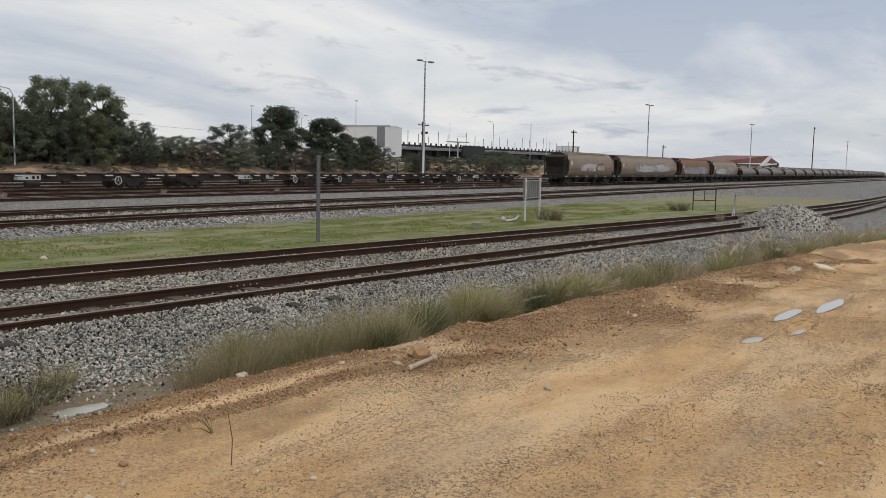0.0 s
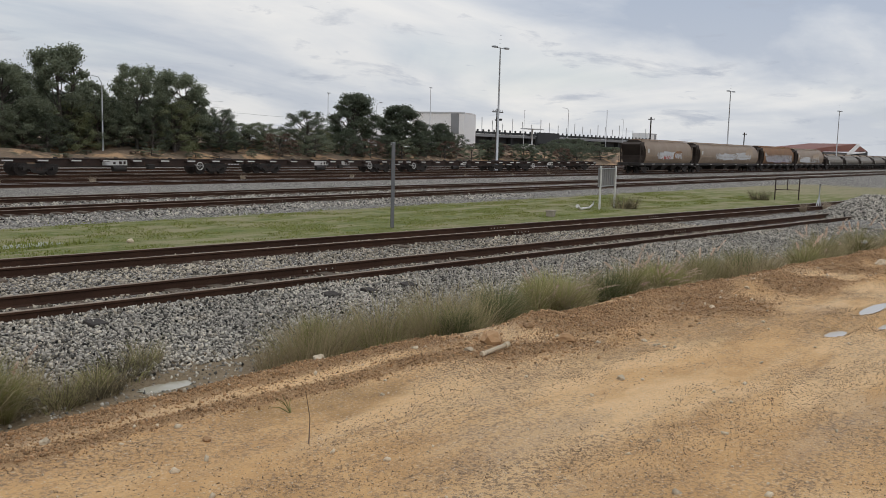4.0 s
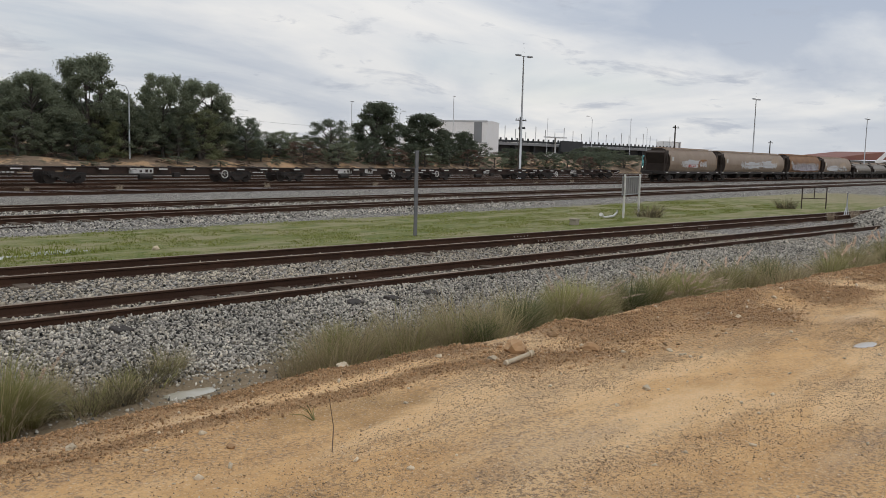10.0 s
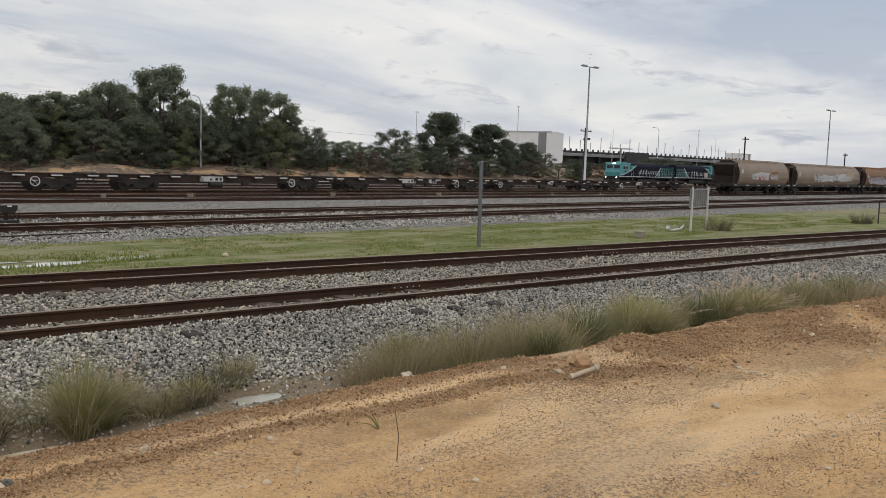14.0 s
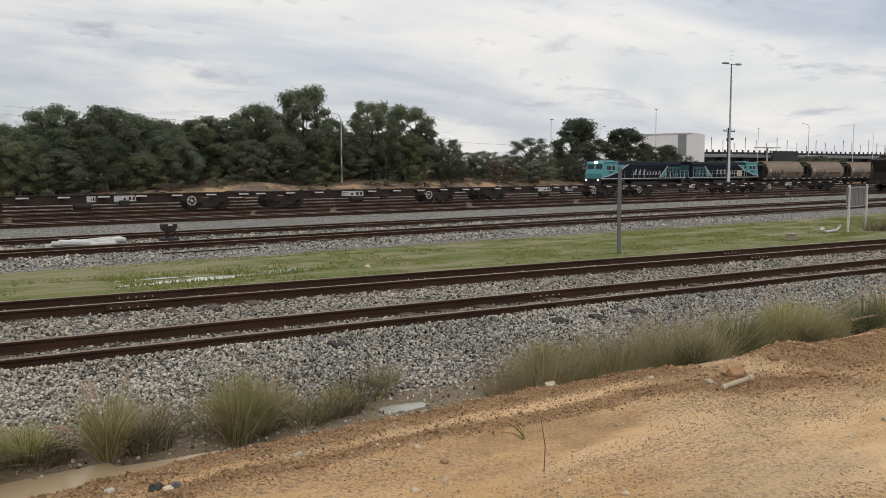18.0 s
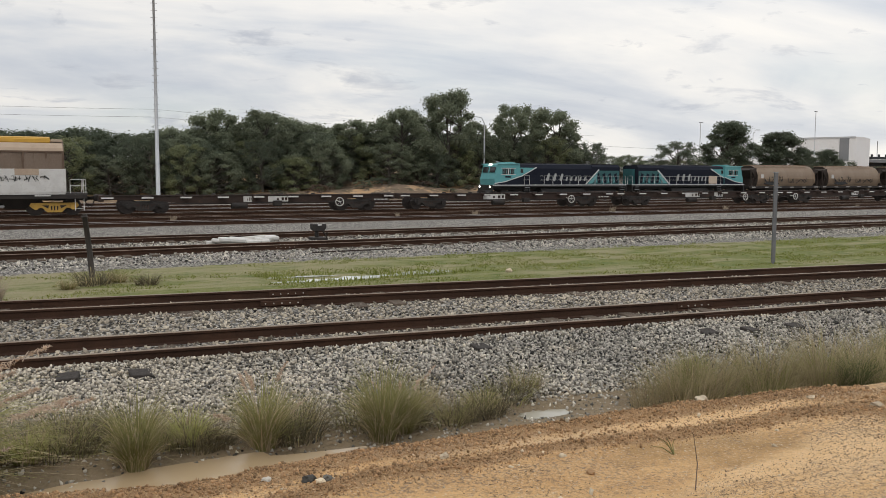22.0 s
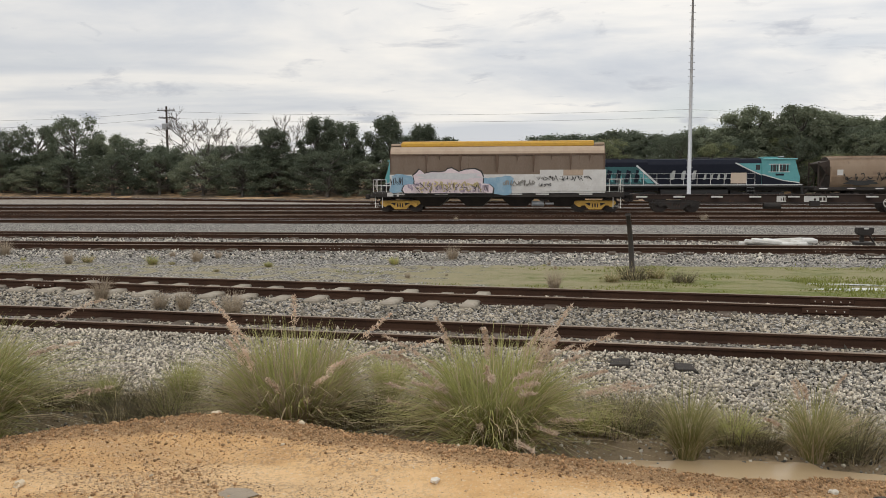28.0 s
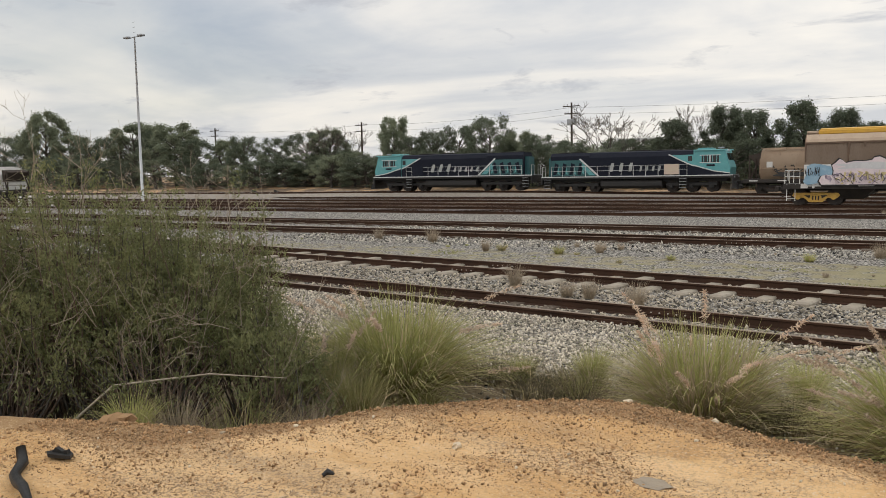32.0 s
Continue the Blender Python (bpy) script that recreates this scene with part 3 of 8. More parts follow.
for zn, zf in (("damp", z_damp), ("yard", z_yard), ("ridge", z_ridge), ("mud", z_mud), ("turf", z_turf), ("dry", z_dry), ("bank", z_bank), ("track", z_track)):
    zone(zn, zf)


def ground_material():
    m = bpy.data.materials.new("ground")
    m.use_nodes = True
    ns, ln = m.node_tree.nodes, m.node_tree.links
    b = ns["Principled BSDF"]
    co = ns.new("ShaderNodeNewGeometry")

    def nz(s, d=4.0, r=0.6, stretch=None):
        n = ns.new("ShaderNodeTexNoise")
        n.inputs["Scale"].default_value, n.inputs["Detail"].default_value, n.inputs["Roughness"].default_value = s, d, r
        if stretch:
            mp = ns.new("ShaderNodeMapping")
            mp.inputs["Scale"].default_value = stretch
            ln.new(co.outputs["Position"], mp.inputs[0])
            ln.new(mp.outputs[0], n.inputs["Vector"])
        else:
            ln.new(co.outputs["Position"], n.inputs["Vector"])
        return n.outputs["Fac"]

    def vor(s, out="Color", feature="F1"):
        n = ns.new("ShaderNodeTexVoronoi")
        n.feature = feature
        n.inputs["Scale"].default_value = s
        ln.new(co.outputs["Position"], n.inputs["Vector"])
        return n.outputs[out]

    def mix(f, a, c, kind="MIX"):
        n = ns.new("ShaderNodeMix")
        n.data_type, n.blend_type = "RGBA", kind
        for i, v in ((0, f), (6, a), (7, c)):
            if isinstance(v, (int, float)):
                n.inputs[i].default_value = v
            elif isinstance(v, tuple):
                n.inputs[i].default_value = (*v, 1)
            else:
                ln.new(v, n.inputs[i])
        return n.outputs[2]

    def math2(op, a, c, clamp=False):
        n = ns.new("ShaderNodeMath")
        n.operation, n.use_clamp = op, clamp
        for i, v in enumerate((a, c)):
            if isinstance(v, (int, float)):
                n.inputs[i].default_value = v
            else:
                ln.new(v, n.inputs[i])
        return n.outputs[0]

    def step(f, lo, hi):
        n = ns.new("ShaderNodeMapRange")
        n.interpolation_type = "SMOOTHSTEP"
        n.inputs["From Min"].default_value, n.inputs["From Max"].default_value = lo, hi
        ln.new(f, n.inputs[0])
        return n.outputs[0]

    def where(name, nf, amount=0.7, lo=0.4, hi=0.6):
        at = ns.new("ShaderNodeAttribute")
        at.attribute_name = name
        return step(math2("ADD", at.outputs["Fac"], math2("MULTIPLY", math2("SUBTRACT", nf, 0.5), amount)), lo, hi)

    n_big, n_mid, n_fine, n_speck = nz(0.35, 5), nz(2.2, 6, 0.65), nz(14, 5, 0.7), nz(70, 3, 0.7)
    # ballast: broken stone, the shade between stones painted in as near-black gaps
    cell = ns.new("ShaderNodeSeparateColor")
    ln.new(vor(17.0), cell.inputs[0])
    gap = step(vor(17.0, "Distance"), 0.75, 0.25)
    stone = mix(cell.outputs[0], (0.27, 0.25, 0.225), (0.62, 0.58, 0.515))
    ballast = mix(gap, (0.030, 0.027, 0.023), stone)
    ballast = mix(math2("MULTIPLY", where("track", n_mid, 0.7, 0.3, 0.6), 0.42), ballast, mix(n_fine, (0.085, 0.06, 0.045), (0.25, 0.19, 0.14)))
    ballast = mix(math2("MULTIPLY", step(n_big, 0.55, 0.7), 0.25), ballast, (0.23, 0.19, 0.15))
    # yard: compacted sandy gravel, ruts run along the yard
    sand = mix(step(n_mid, 0.35, 0.65), (0.665, 0.408, 0.186), (0.555, 0.328, 0.143))
    sand = mix(step(nz(0.55, 5, 0.6, (0.5, 1.7, 1)), 0.44, 0.58), sand, (0.745, 0.497, 0.262))
    wet = step(nz(0.8, 5, 0.55, (0.45, 1.5, 1)), 0.52, 0.66)
    sand = mix(math2("MULTIPLY", wet, 0.34), sand, (0.36, 0.225, 0.105))
    sand = mix(math2("MULTIPLY", where("damp", n_mid, 1.3, 0.25, 0.9), 0.7), sand, (0.30, 0.180, 0.070))
    grit = step(nz(34, 5, 0.8), 0.50, 0.55)
    streak = step(nz(0.9, 6, 0.65, (0.45, 1.5, 1)), 0.42, 0.62)
    sand = mix(math2("MULTIPLY", streak, 0.20), sand, (0.27, 0.175, 0.095))
    sand = mix(math2("MULTIPLY", grit, math2("ADD", 0.16, math2("MULTIPLY", streak, 0.72))), sand, mix(n_speck, (0.15, 0.085, 0.045), (0.30, 0.22, 0.145)))
    sand = mix(math2("MULTIPLY", step(nz(60, 2, 0.6), 0.60, 0.66), 0.6), sand, (0.66, 0.54, 0.39))
    red = mix(n_fine, (0.21, 0.12, 0.058), (0.48, 0.31, 0.16))
    red = mix(step(n_speck, 0.56, 0.66), red, (0.58, 0.42, 0.26))
    mud = mix(n_mid, (0.165, 0.128, 0.082), (0.31, 0.235, 0.148))
    mud = mix(step(n_fine, 0.58, 0.7), mud, (0.17, 0.135, 0.075))
    turf = mix(step(n_mid, 0.35, 0.62), (0.115, 0.155, 0.030), (0.205, 0.215, 0.060))
    turf = mix(math2("MULTIPLY", step(nz(0.8, 7, 0.7, (0.4, 1.3, 1)), 0.44, 0.58), 0.8), turf, (0.35, 0.305, 0.175))
    turf = mix(math2("MULTIPLY", where("dry", n_mid, 1.2, 0.3, 0.9), 0.8), turf, mix(n_mid, (0.30, 0.25, 0.15), (0.42, 0.36, 0.24)))
    turf = mix(math2("MULTIPLY", step(nz(9, 5, 0.75), 0.48, 0.60), 0.34), turf, (0.36, 0.32, 0.19))
    turf = mix(math2("MULTIPLY", n_speck, 0.35), turf, (0.05, 0.06, 0.02))
    bank = mix(step(nz(0.25, 6, 0.65), 0.49, 0.58), (0.20, 0.145, 0.10), (0.50, 0.32, 0.18))
    bank = mix(step(nz(0.9, 7, 0.75), 0.53, 0.61), bank, (0.11, 0.095, 0.062))
    bank = mix(step(nz(1.6, 6, 0.7), 0.58, 0.64), bank, (0.46, 0.35, 0.23))
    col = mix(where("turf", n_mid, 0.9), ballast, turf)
    col = mix(where("mud", n_fine, 0.5), col, mud)
    col = mix(where("yard", n_fine, 0.45), col, sand)
    col = mix(where("ridge", n_fine, 0.8, 0.32, 0.62), col, red)
    col = mix(where("bank", n_mid, 0.6), col, bank)
    ln.new(col, b.inputs["Base Color"])
    rough = ns.new("ShaderNodeMapRange")
    rough.inputs["To Min"].default_value, rough.inputs["To Max"].default_value = 0.92, 0.55
    ln.new(math2("MULTIPLY", wet, where("yard", n_fine, 0.45)), rough.inputs[0])
    ln.new(rough.outputs[0], b.inputs["Roughness"])
    b.inputs["Specular IOR Level"].default_value = 0.25
    h = math2("ADD", math2("MULTIPLY", n_fine, 0.5), math2("ADD", math2("MULTIPLY", n_speck, 0.3), math2("ADD", math2("MULTIPLY", n_mid, 0.9), math2("MULTIPLY", math2("SUBTRACT", 1.0, where("yard", n_fine, 0.45)), math2("MULTIPLY", gap, 0.6)))))
    bp = ns.new("ShaderNodeBump")
    bp.inputs["Strength"].default_value, bp.inputs["Distance"].default_value = 0.8, 0.03
    ln.new(h, bp.inputs["Height"])
    ln.new(bp.outputs[0], b.inputs["Normal"])
    return m


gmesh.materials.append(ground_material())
ground = tagged(new("ground", gmesh), "sandy dirt yard, muddy ditch, grey ballast and a grass strip", "ground", kind="structure")

# ---- railway tracks ----
RAIL_OUTLINE = [(-0.070, -0.165), (0.070, -0.165), (0.070, -0.152), (0.012, -0.135), (0.010, -0.045), (0.036, -0.034),
                (0.036, -0.006), (0.028, 0.0), (-0.028, 0.0), (-0.036, -0.006), (-0.036, -0.034), (-0.010, -0.045), (-0.012, -0.135), (-0.070, -0.152)]


def rail(parent, pts, head="rail_head", z=RAIL_TOP):
    """One rail swept through plan points (x, y)."""
    s, k = Shape(), len(RAIL_OUTLINE)
    vs = []
    for i, (x, y) in enumerate(pts):
        a, c = pts[max(i - 1, 0)], pts[min(i + 1, len(pts) - 1)]
        d = Vector((c[0] - a[0], c[1] - a[1])).normalized()
        zz = z(x) if callable(z) else z
        vs += [(x - d.y * w, y + d.x * w, zz + h) for w, h in RAIL_OUTLINE]
    for i in range(len(pts) - 1):
        for j in range(k):
            j2 = (j + 1) % k
            s.f.append((i * k + j, (i + 1) * k + j, (i + 1) * k + j2, i * k + j2))
            s.mi.append(1 if 5 <= j <= 8 else 0)
            s.smooth.append(False)
    s.v = vs
    s.f += [tuple(range(k)), tuple(range(len(vs) - k, len(vs)))[::-1]]
    s.mi += [0, 0]
    s.smooth += [False, False]
    return part("rail", s, ("rail_rust", head), parent)


def offset(pts, w):
    out = []
    for i, (x, y) in enumerate(pts):
        a, c = pts[max(i - 1, 0)], pts[min(i + 1, len(pts) - 1)]
        d = Vector((c[0] - a[0], c[1] - a[1])).normalized()
        out.append((x - d.y * w, y + d.x * w))
    return out


def straight(base, slope, lo, hi, step=12.0):
    n = max(2, int((hi - lo) / step))
    return [(lo + (hi - lo) * i / n, track_y(base, slope, lo + (hi - lo) * i / n)) for i in range(n + 1)]


def track(label, pts, head="rail_head", z=RAIL_TOP):
    t = thing("railway_track", Matrix(), label, "railway track", "tracks of the rail yard", "structure")
    for side in (-1, 1):
        rail(t, offset(pts, side * GAUGE / 2), head, z)
    return t


path_a = straight(11.2, SLOPE_A, -70, 36, 3.0) + [(39, 8.75), (45, 8.6), (56, 8.9), (70, 9.6), (90, 10.2), (140, 11.2), (240, 13)]
path_b = straight(15.1, SLOPE_B, -70, 44, 3.0) + [(50, 11.25), (58, 11.0), (74, 11.2), (95, 12.2), (140, 14.6), (240, 21)]
track_a = track("rusty narrow-gauge siding on pale ballast beside the ditch", path_a)
track_b = track("rusty siding with concrete and timber sleepers", path_b)
FAR_TRACKS = [(25.6, "rail_head"), (30.3, "rail_head"), (39.8, "rail_bright"), (44.3, "rail_head"), (49.0, "rail_head"), (54.5, "rail_bright"), (60.5, "rail_bright"), (67.5, "rail_bright")]
far_tracks = [track("dark rusty yard track in grey ballast", straight(b0, SLOPE_FAR, -300, 700, 50), h) for b0, h in FAR_TRACKS[:-1]]


def main_y(x):
    """The train's track: straight, then bending gently towards the yard."""
    k = min(0.0, max(x, -64.0) + 5)
    return 67.5 + SLOPE_FAR * x - 0.0016 * k * k + min(0.0, x + 64.0) * 0.0016 * 118 * 0.3


def main_z(x):
    """The main track climbs slightly towards the wooded end."""
    return RAIL_TOP + 0.42 * ease(x, -12, -48)


MAIN_PTS = [(x, main_y(x)) for x in list(range(-300, -80, 20)) + list(range(-80, 20, 5)) + list(range(20, 701, 40))]
main_track = track("bright-railed main track that bends gently at the wooded end", MAIN_PTS, "rail_bright", main_z)
bed = Shape()
for x, y in MAIN_PTS[:31]:
    bed.v += [(x, y - 3.0, BED - 0.1), (x, y - 1.5, main_z(x) - 0.163), (x, y + 1.5, main_z(x) - 0.163), (x, y + 3.0, BED - 0.1)]
for i in range(30):
    for j in range(3):
        bed.f.append((4 * i + j, 4 * i + 4 + j, 4 * i + 5 + j, 4 * i + 1 + j))
        bed.mi.append(0)
        bed.smooth.append(False)
part("ballast_bed", bed, "track_ballast", main_track)

# ---- rolling stock ----
def bogie(parent, x, frame_mat="black_steel", base=1.75, r=0.43, wheels=2, label=""):
    """A bogie under a wagon or engine; the parent's z = 0 is the top of the rail."""
    n = wheels
    span = base * (n - 1)
    s = Shape()
    for side in (-1, 1):
        y = side * 0.86
        if n == 2:
            out = [(-span / 2 - 0.30, 0.52), (-span / 2 - 0.22, 0.66), (span / 2 + 0.22, 0.66), (span / 2 + 0.30, 0.52), (span / 2 + 0.14, 0.36), (span / 2 - 0.30, 0.40),
                   (0.34, 0.17), (-0.34, 0.17), (-span / 2 + 0.30, 0.40), (-span / 2 - 0.14, 0.36)]
            s.prism([(a + x, b) for a, b in out], "y", y - 0.06, y + 0.06)
        else:
            s.box((x, y, 0.62), (span + 0.9, 0.12, 0.26), 0.03)
            for k in range(n):
                s.box((x - span / 2 + base * k, y, 0.44), (0.34, 0.16, 0.30), 0.03)
        for k in range(n):
            s.disc((x - span / 2 + base * k, y + side * 0.09, r), 0.13, "y", 0.14, 10)
    s.box((x, 0, 0.55), (0.5, 1.7, 0.24), 0.03)
    b = part("bogie", s, frame_mat, parent, label)
    if n == 2:
        for side in (-1, 1):
            dark = Shape()
            for a in (-0.42, 0.42):
                dark.prism([(x + a - 0.16, 0.53), (x + a + 0.16, 0.53), (x + a * 0.72, 0.36)], "y", side * 0.86 - 0.064, side * 0.86 + 0.064)
            for a in (-0.14, 0, 0.14):
                dark.tube([(x + a, side * 0.86, 0.28), (x + a, side * 0.86, 0.50)], 0.075, 8)
            part("spring_nest", dark, "black_steel" if frame_mat != "black_steel" else "dark_rust", b)
    for k in range(n):
        w = Shape()
        xx = x - span / 2 + base * k
        for side in (-1, 1):
            w.disc((xx, side * 0.56, r), r, "y", 0.12, 20)
            w.disc((xx, side * 0.49, r), r + 0.03, "y", 0.03, 20)
            w.disc((xx, side * 0.63, r), r * 0.72, "y", 0.03, 20, hole=r * 0.34)
        w.tube([(xx, -0.8, r), (xx, 0.8, r)], 0.07, 8)
        part("wheelset", w, "wheel_steel", b)
    return b


def coupler(parent, x, sgn):
    s = Shape()
    s.box((x + sgn * 0.25, 0, 0.86), (0.55, 0.16, 0.18), 0.02)
    s.box((x + sgn * 0.58, 0, 0.86), (0.26, 0.28, 0.30), 0.05)
    s.tube([(x, 0.35, 0.9), (x + sgn * 0.15, 0.36, 0.55), (x + sgn * 0.4, 0.3, 0.42), (x + sgn * 0.55, 0.28, 0.5)], 0.03, 6)
    part("coupler", s, "black_steel", parent)


def ladder(parent, x, y, z0, z1, w=0.42, mat="white_paint", along="x"):
    s = Shape()
    for a in (-w / 2, w / 2):
        s.tube([(x + a, y, z0), (x + a, y, z1)], 0.018, 6)
    k = int((z1 - z0) / 0.3)
    for i in range(k):
        z = z0 + 0.12 + i * (z1 - z0 - 0.16) / max(1, k - 1)
        s.tube([(x - w / 2, y, z), (x + w / 2, y, z)], 0.014, 6)
    return part("ladder", s, mat, parent)


POSTS = {}


def railing(parent, pts, h, mat="white_paint", mid=True, name="handrail"):
    key = (mat, round(h, 3))
    if key not in POSTS:
        POSTS[key] = Shape().tube([(0, 0, 0), (0, 0, h)], 0.02, 6).mesh("handrail_post", mat)
    for p in pts:
        part("handrail_post", POSTS[key], "", parent, at=pose(*p))
    for f in ((0.55, 1.0) if mid else (1.0,)):
        part(name, Shape().tube([(a, b, c + h * f) for a, b, c in pts], 0.018, 6), mat, parent)


def shell(outline, stations, mi=0):
    """Walls through cross-sections: outline (y, z) scaled at stations (x, width, z shift)."""
    s = Shape()
    k = len(outline)
    for x, w, dz in stations:
        s.v += [(x, y * w, z + dz) for y, z in outline]
    for i in range(len(stations) - 1):
        for j in range(k - 1):
            s.f.append((i * k + j, i * k + j + 1, (i + 1) * k + j + 1, (i + 1) * k + j))
            s.mi.append(mi)
            s.smooth.append(True)
    for e in (0, len(stations) - 1):
        s.f.append(tuple(range(e * k, e * k + k)))
        s.mi.append(mi)
        s.smooth.append(False)
    return s


def side_patch(parent, name, pts, mat, y, label=""):
    """A painted shape lying on the side of a body (the side facing -y)."""
    s = Shape()
    s.prism(pts, "y", y - 0.006, y)
    return part(name, s, mat, parent, label)


def blob(cx, cz, w, h, seed, bumps=7):
    rnd = random.Random(seed)
    out = []
    for k in range(44):
        t = 2 * math.pi * k / 44
        r = 1 + 0.16 * math.sin(bumps * t + rnd.random() * 0.4 + seed) + 0.05 * rnd.uniform(-1, 1)
        c, s2 = math.cos(t), math.sin(t)
        out.append((cx + w / 2 * r * math.copysign(abs(c) ** 0.6, c), cz + h / 2 * r * math.copysign(abs(s2) ** 0.7, s2)))
    return out


def scrawl(parent, x0, x1, z0, z1, n, seed, y, mat="paint_black", r=0.022):
    """Loose spray-can strokes with no readable letters, one part a stroke."""
    rnd = random.Random(seed)
    w = (x1 - x0) / n
    for i in range(n):
        a = x0 + i * w
        pts = [Vector((a + rnd.uniform(-0.1, 1.1) * w, 0, rnd.uniform(z0, z1))) for _ in range(6)]
        s = Shape()
        vs = []
        for k, p in enumerate(pts):
            d = (pts[min(k + 1, 5)] - pts[max(k - 1, 0)]).normalized()
            o = Vector((-d.z, 0, d.x)) * r
            vs += [(p.x - o.x, y, p.z - o.z), (p.x + o.x, y, p.z + o.z), (p.x + o.x, y + 0.01, p.z + o.z), (p.x - o.x, y + 0.01, p.z - o.z)]
        fs = [(0, 1, 2, 3), (20, 23, 22, 21)]
        for k in range(5):
            for e in range(4):
                fs.append((4 * k + e, 4 * k + 4 + e, 4 * k + 4 + (e + 1) % 4, 4 * k + (e + 1) % 4))
        s.add(vs, fs)
        part("spray_stroke", s, mat, parent)


def on_track(base, x, slope=SLOPE_FAR):
    return pose(x, track_y(base, slope, x), RAIL_TOP, 0, 0, math.degrees(math.atan(slope)))


# the painted grain hopper at the end of the standing rake; x = 0 at its middle
def painted_hopper(m):
    h = thing("grain_hopper_wagon", m, "tan grain hopper wagon with yellow roof hatch and spray-painted lower side", "hopper wagon", "wagons of the standing rake")
    side = [(1.30, 1.06), (1.38, 1.5), (1.40, 2.1), (1.40, 2.9), (1.36, 3.28), (1.26, 3.5), (1.02, 3.72), (0.55, 3.86)]
    outline = [(-y, z) for y, z in side] + [(y, z) for y, z in side[::-1]]
    outline = [(y, z) for y, z in outline]
    body = part("body", shell(outline, [(-6.05, 1, 0), (6.05, 1, 0)]), "wagon_tan", h)
    band = Shape()
    for sg in (-1, 1):
        band.prism([(sg * 1.365, 3.30), (sg * 1.31, 3.46), (sg * 1.07, 3.72), (sg * 1.04, 3.69), (sg * 1.27, 3.44), (sg * 1.33, 3.29)], "x", -6.0, 6.0)
    part("upper_panel", band, "wagon_cream", body)
    ribs = Shape()
    for sg in (-1, 1):
        ribs.box((0, sg * 1.405, 3.27), (12.08, 0.05, 0.09), 0.01)
        for x in (-6.0, -3.95, -2.0, 0.05, 2.1, 4.15, 6.0):
            ribs.box((x, sg * 1.405, 2.75), (0.08, 0.04, 0.95), 0.008)
    part("rib", ribs, "wagon_stain", body)
    white = Shape()
    for sg in (-1, 1):
        white.prism([(sg * 1.385, 1.10), (sg * 1.415, 1.5), (sg * 1.425, 2.15), (sg * 1.40, 2.15), (sg * 1.38, 1.5), (sg * 1.35, 1.10)], "x", -6.06, 6.06)
        white.prism([(sg * 1.422, 1.2), (sg * 1.436, 1.6), (sg * 1.438, 2.40), (sg * 1.40, 2.40), (sg * 1.40, 1.2)], "x", 2.45, 6.1)
    part("lower_panel", white, "wagon_white", body, "whitish lower side panel, chalky and stained")
    pl = Shape().box((4.3, -1.445, 2.24), (1.10, 0.02, 0.32), 0.004)
    part("plate", pl, "wagon_cream", body)
    hatch = Shape()
    hatch.prism([(-0.62, 3.80), (-0.60, 4.0), (-0.3, 4.06), (0.3, 4.06), (0.60, 4.0), (0.62, 3.80)], "x", -5.45, 5.45)
    hatch.box((0, -0.98, 3.83), (10.9, 0.10, 0.22), 0.03)
    hatch.box((0, 0.98, 3.83), (10.9, 0.10, 0.22), 0.03)
    part("roof_hatch", hatch, "wagon_yellow", h, "long yellow roof hatch")
    for sg in (-1, 1):
        part("roof_end", Shape().box((sg * 5.75, 0, 3.84), (0.55, 2.0, 0.14), 0.03), "wagon_cream", h)
    for sg in (-1, 1):
        part("side_sill", Shape().box((0, sg * 1.28, 0.98), (14.2, 0.12, 0.24), 0.02), "black_steel", h)
    sill = Shape()
    sill.box((0, 0, 0.92), (14.3, 0.5, 0.34), 0.03)
    for sg in (-1, 1):
        sill.box((sg * 6.9, 0, 0.98), (0.3, 2.6, 0.3), 0.02)
    part("underframe", sill, "black_steel", h)
    for x in (-3.75, -1.25, 1.25, 3.75):
        chute = Shape().add([(-1.2, -1.2, 1.05), (1.2, -1.2, 1.05), (1.2, 1.2, 1.05), (-1.2, 1.2, 1.05), (-0.45, -0.6, 0.33), (0.45, -0.6, 0.33), (0.45, 0.6, 0.33), (-0.45, 0.6, 0.33)],
                            [(3, 2, 1, 0), (4, 5, 6, 7), (0, 1, 5, 4), (1, 2, 6, 5), (2, 3, 7, 6), (3, 0, 4, 7)])
        part("discharge_chute", chute, "black_steel", h, at=pose(x, 0, 0))
    for x in (-5.6, -3.1, 1.1, 2.6, 5.0):
        part("edge_marking", Shape().box((x, -1.345, 1.04), (0.75, 0.012, 0.07)), "wagon_white", h)
    y = -1.442
    side_patch(body, "spray_paint_ground", blob(-5.25, 1.62, 1.6, 1.0, 2, 3), "paint_blue", y, "blue spray-paint background")
    side_patch(body, "spray_paint_ground", blob(0.05, 1.55, 1.9, 1.0, 5, 3), "paint_blue", y)
    bubble = [(-5.2, 1.10), (-5.32, 1.3), (-5.2, 1.55), (-4.95, 1.62), (-4.65, 1.55), (-4.62, 1.8), (-4.7, 2.1), (-4.5, 2.25), (-4.35, 2.42), (-4.2, 2.35), (-4.05, 2.2), (-3.6, 2.3), (-3.2, 2.27), (-2.85, 2.33),
              (-2.75, 2.45), (-2.5, 2.5), (-2.35, 2.42), (-2.1, 2.3), (-1.7, 2.42), (-1.2, 2.45), (-0.85, 2.3), (-0.72, 2.0), (-0.75, 1.65), (-0.4, 1.62), (-0.15, 1.4), (-0.2, 1.10)]
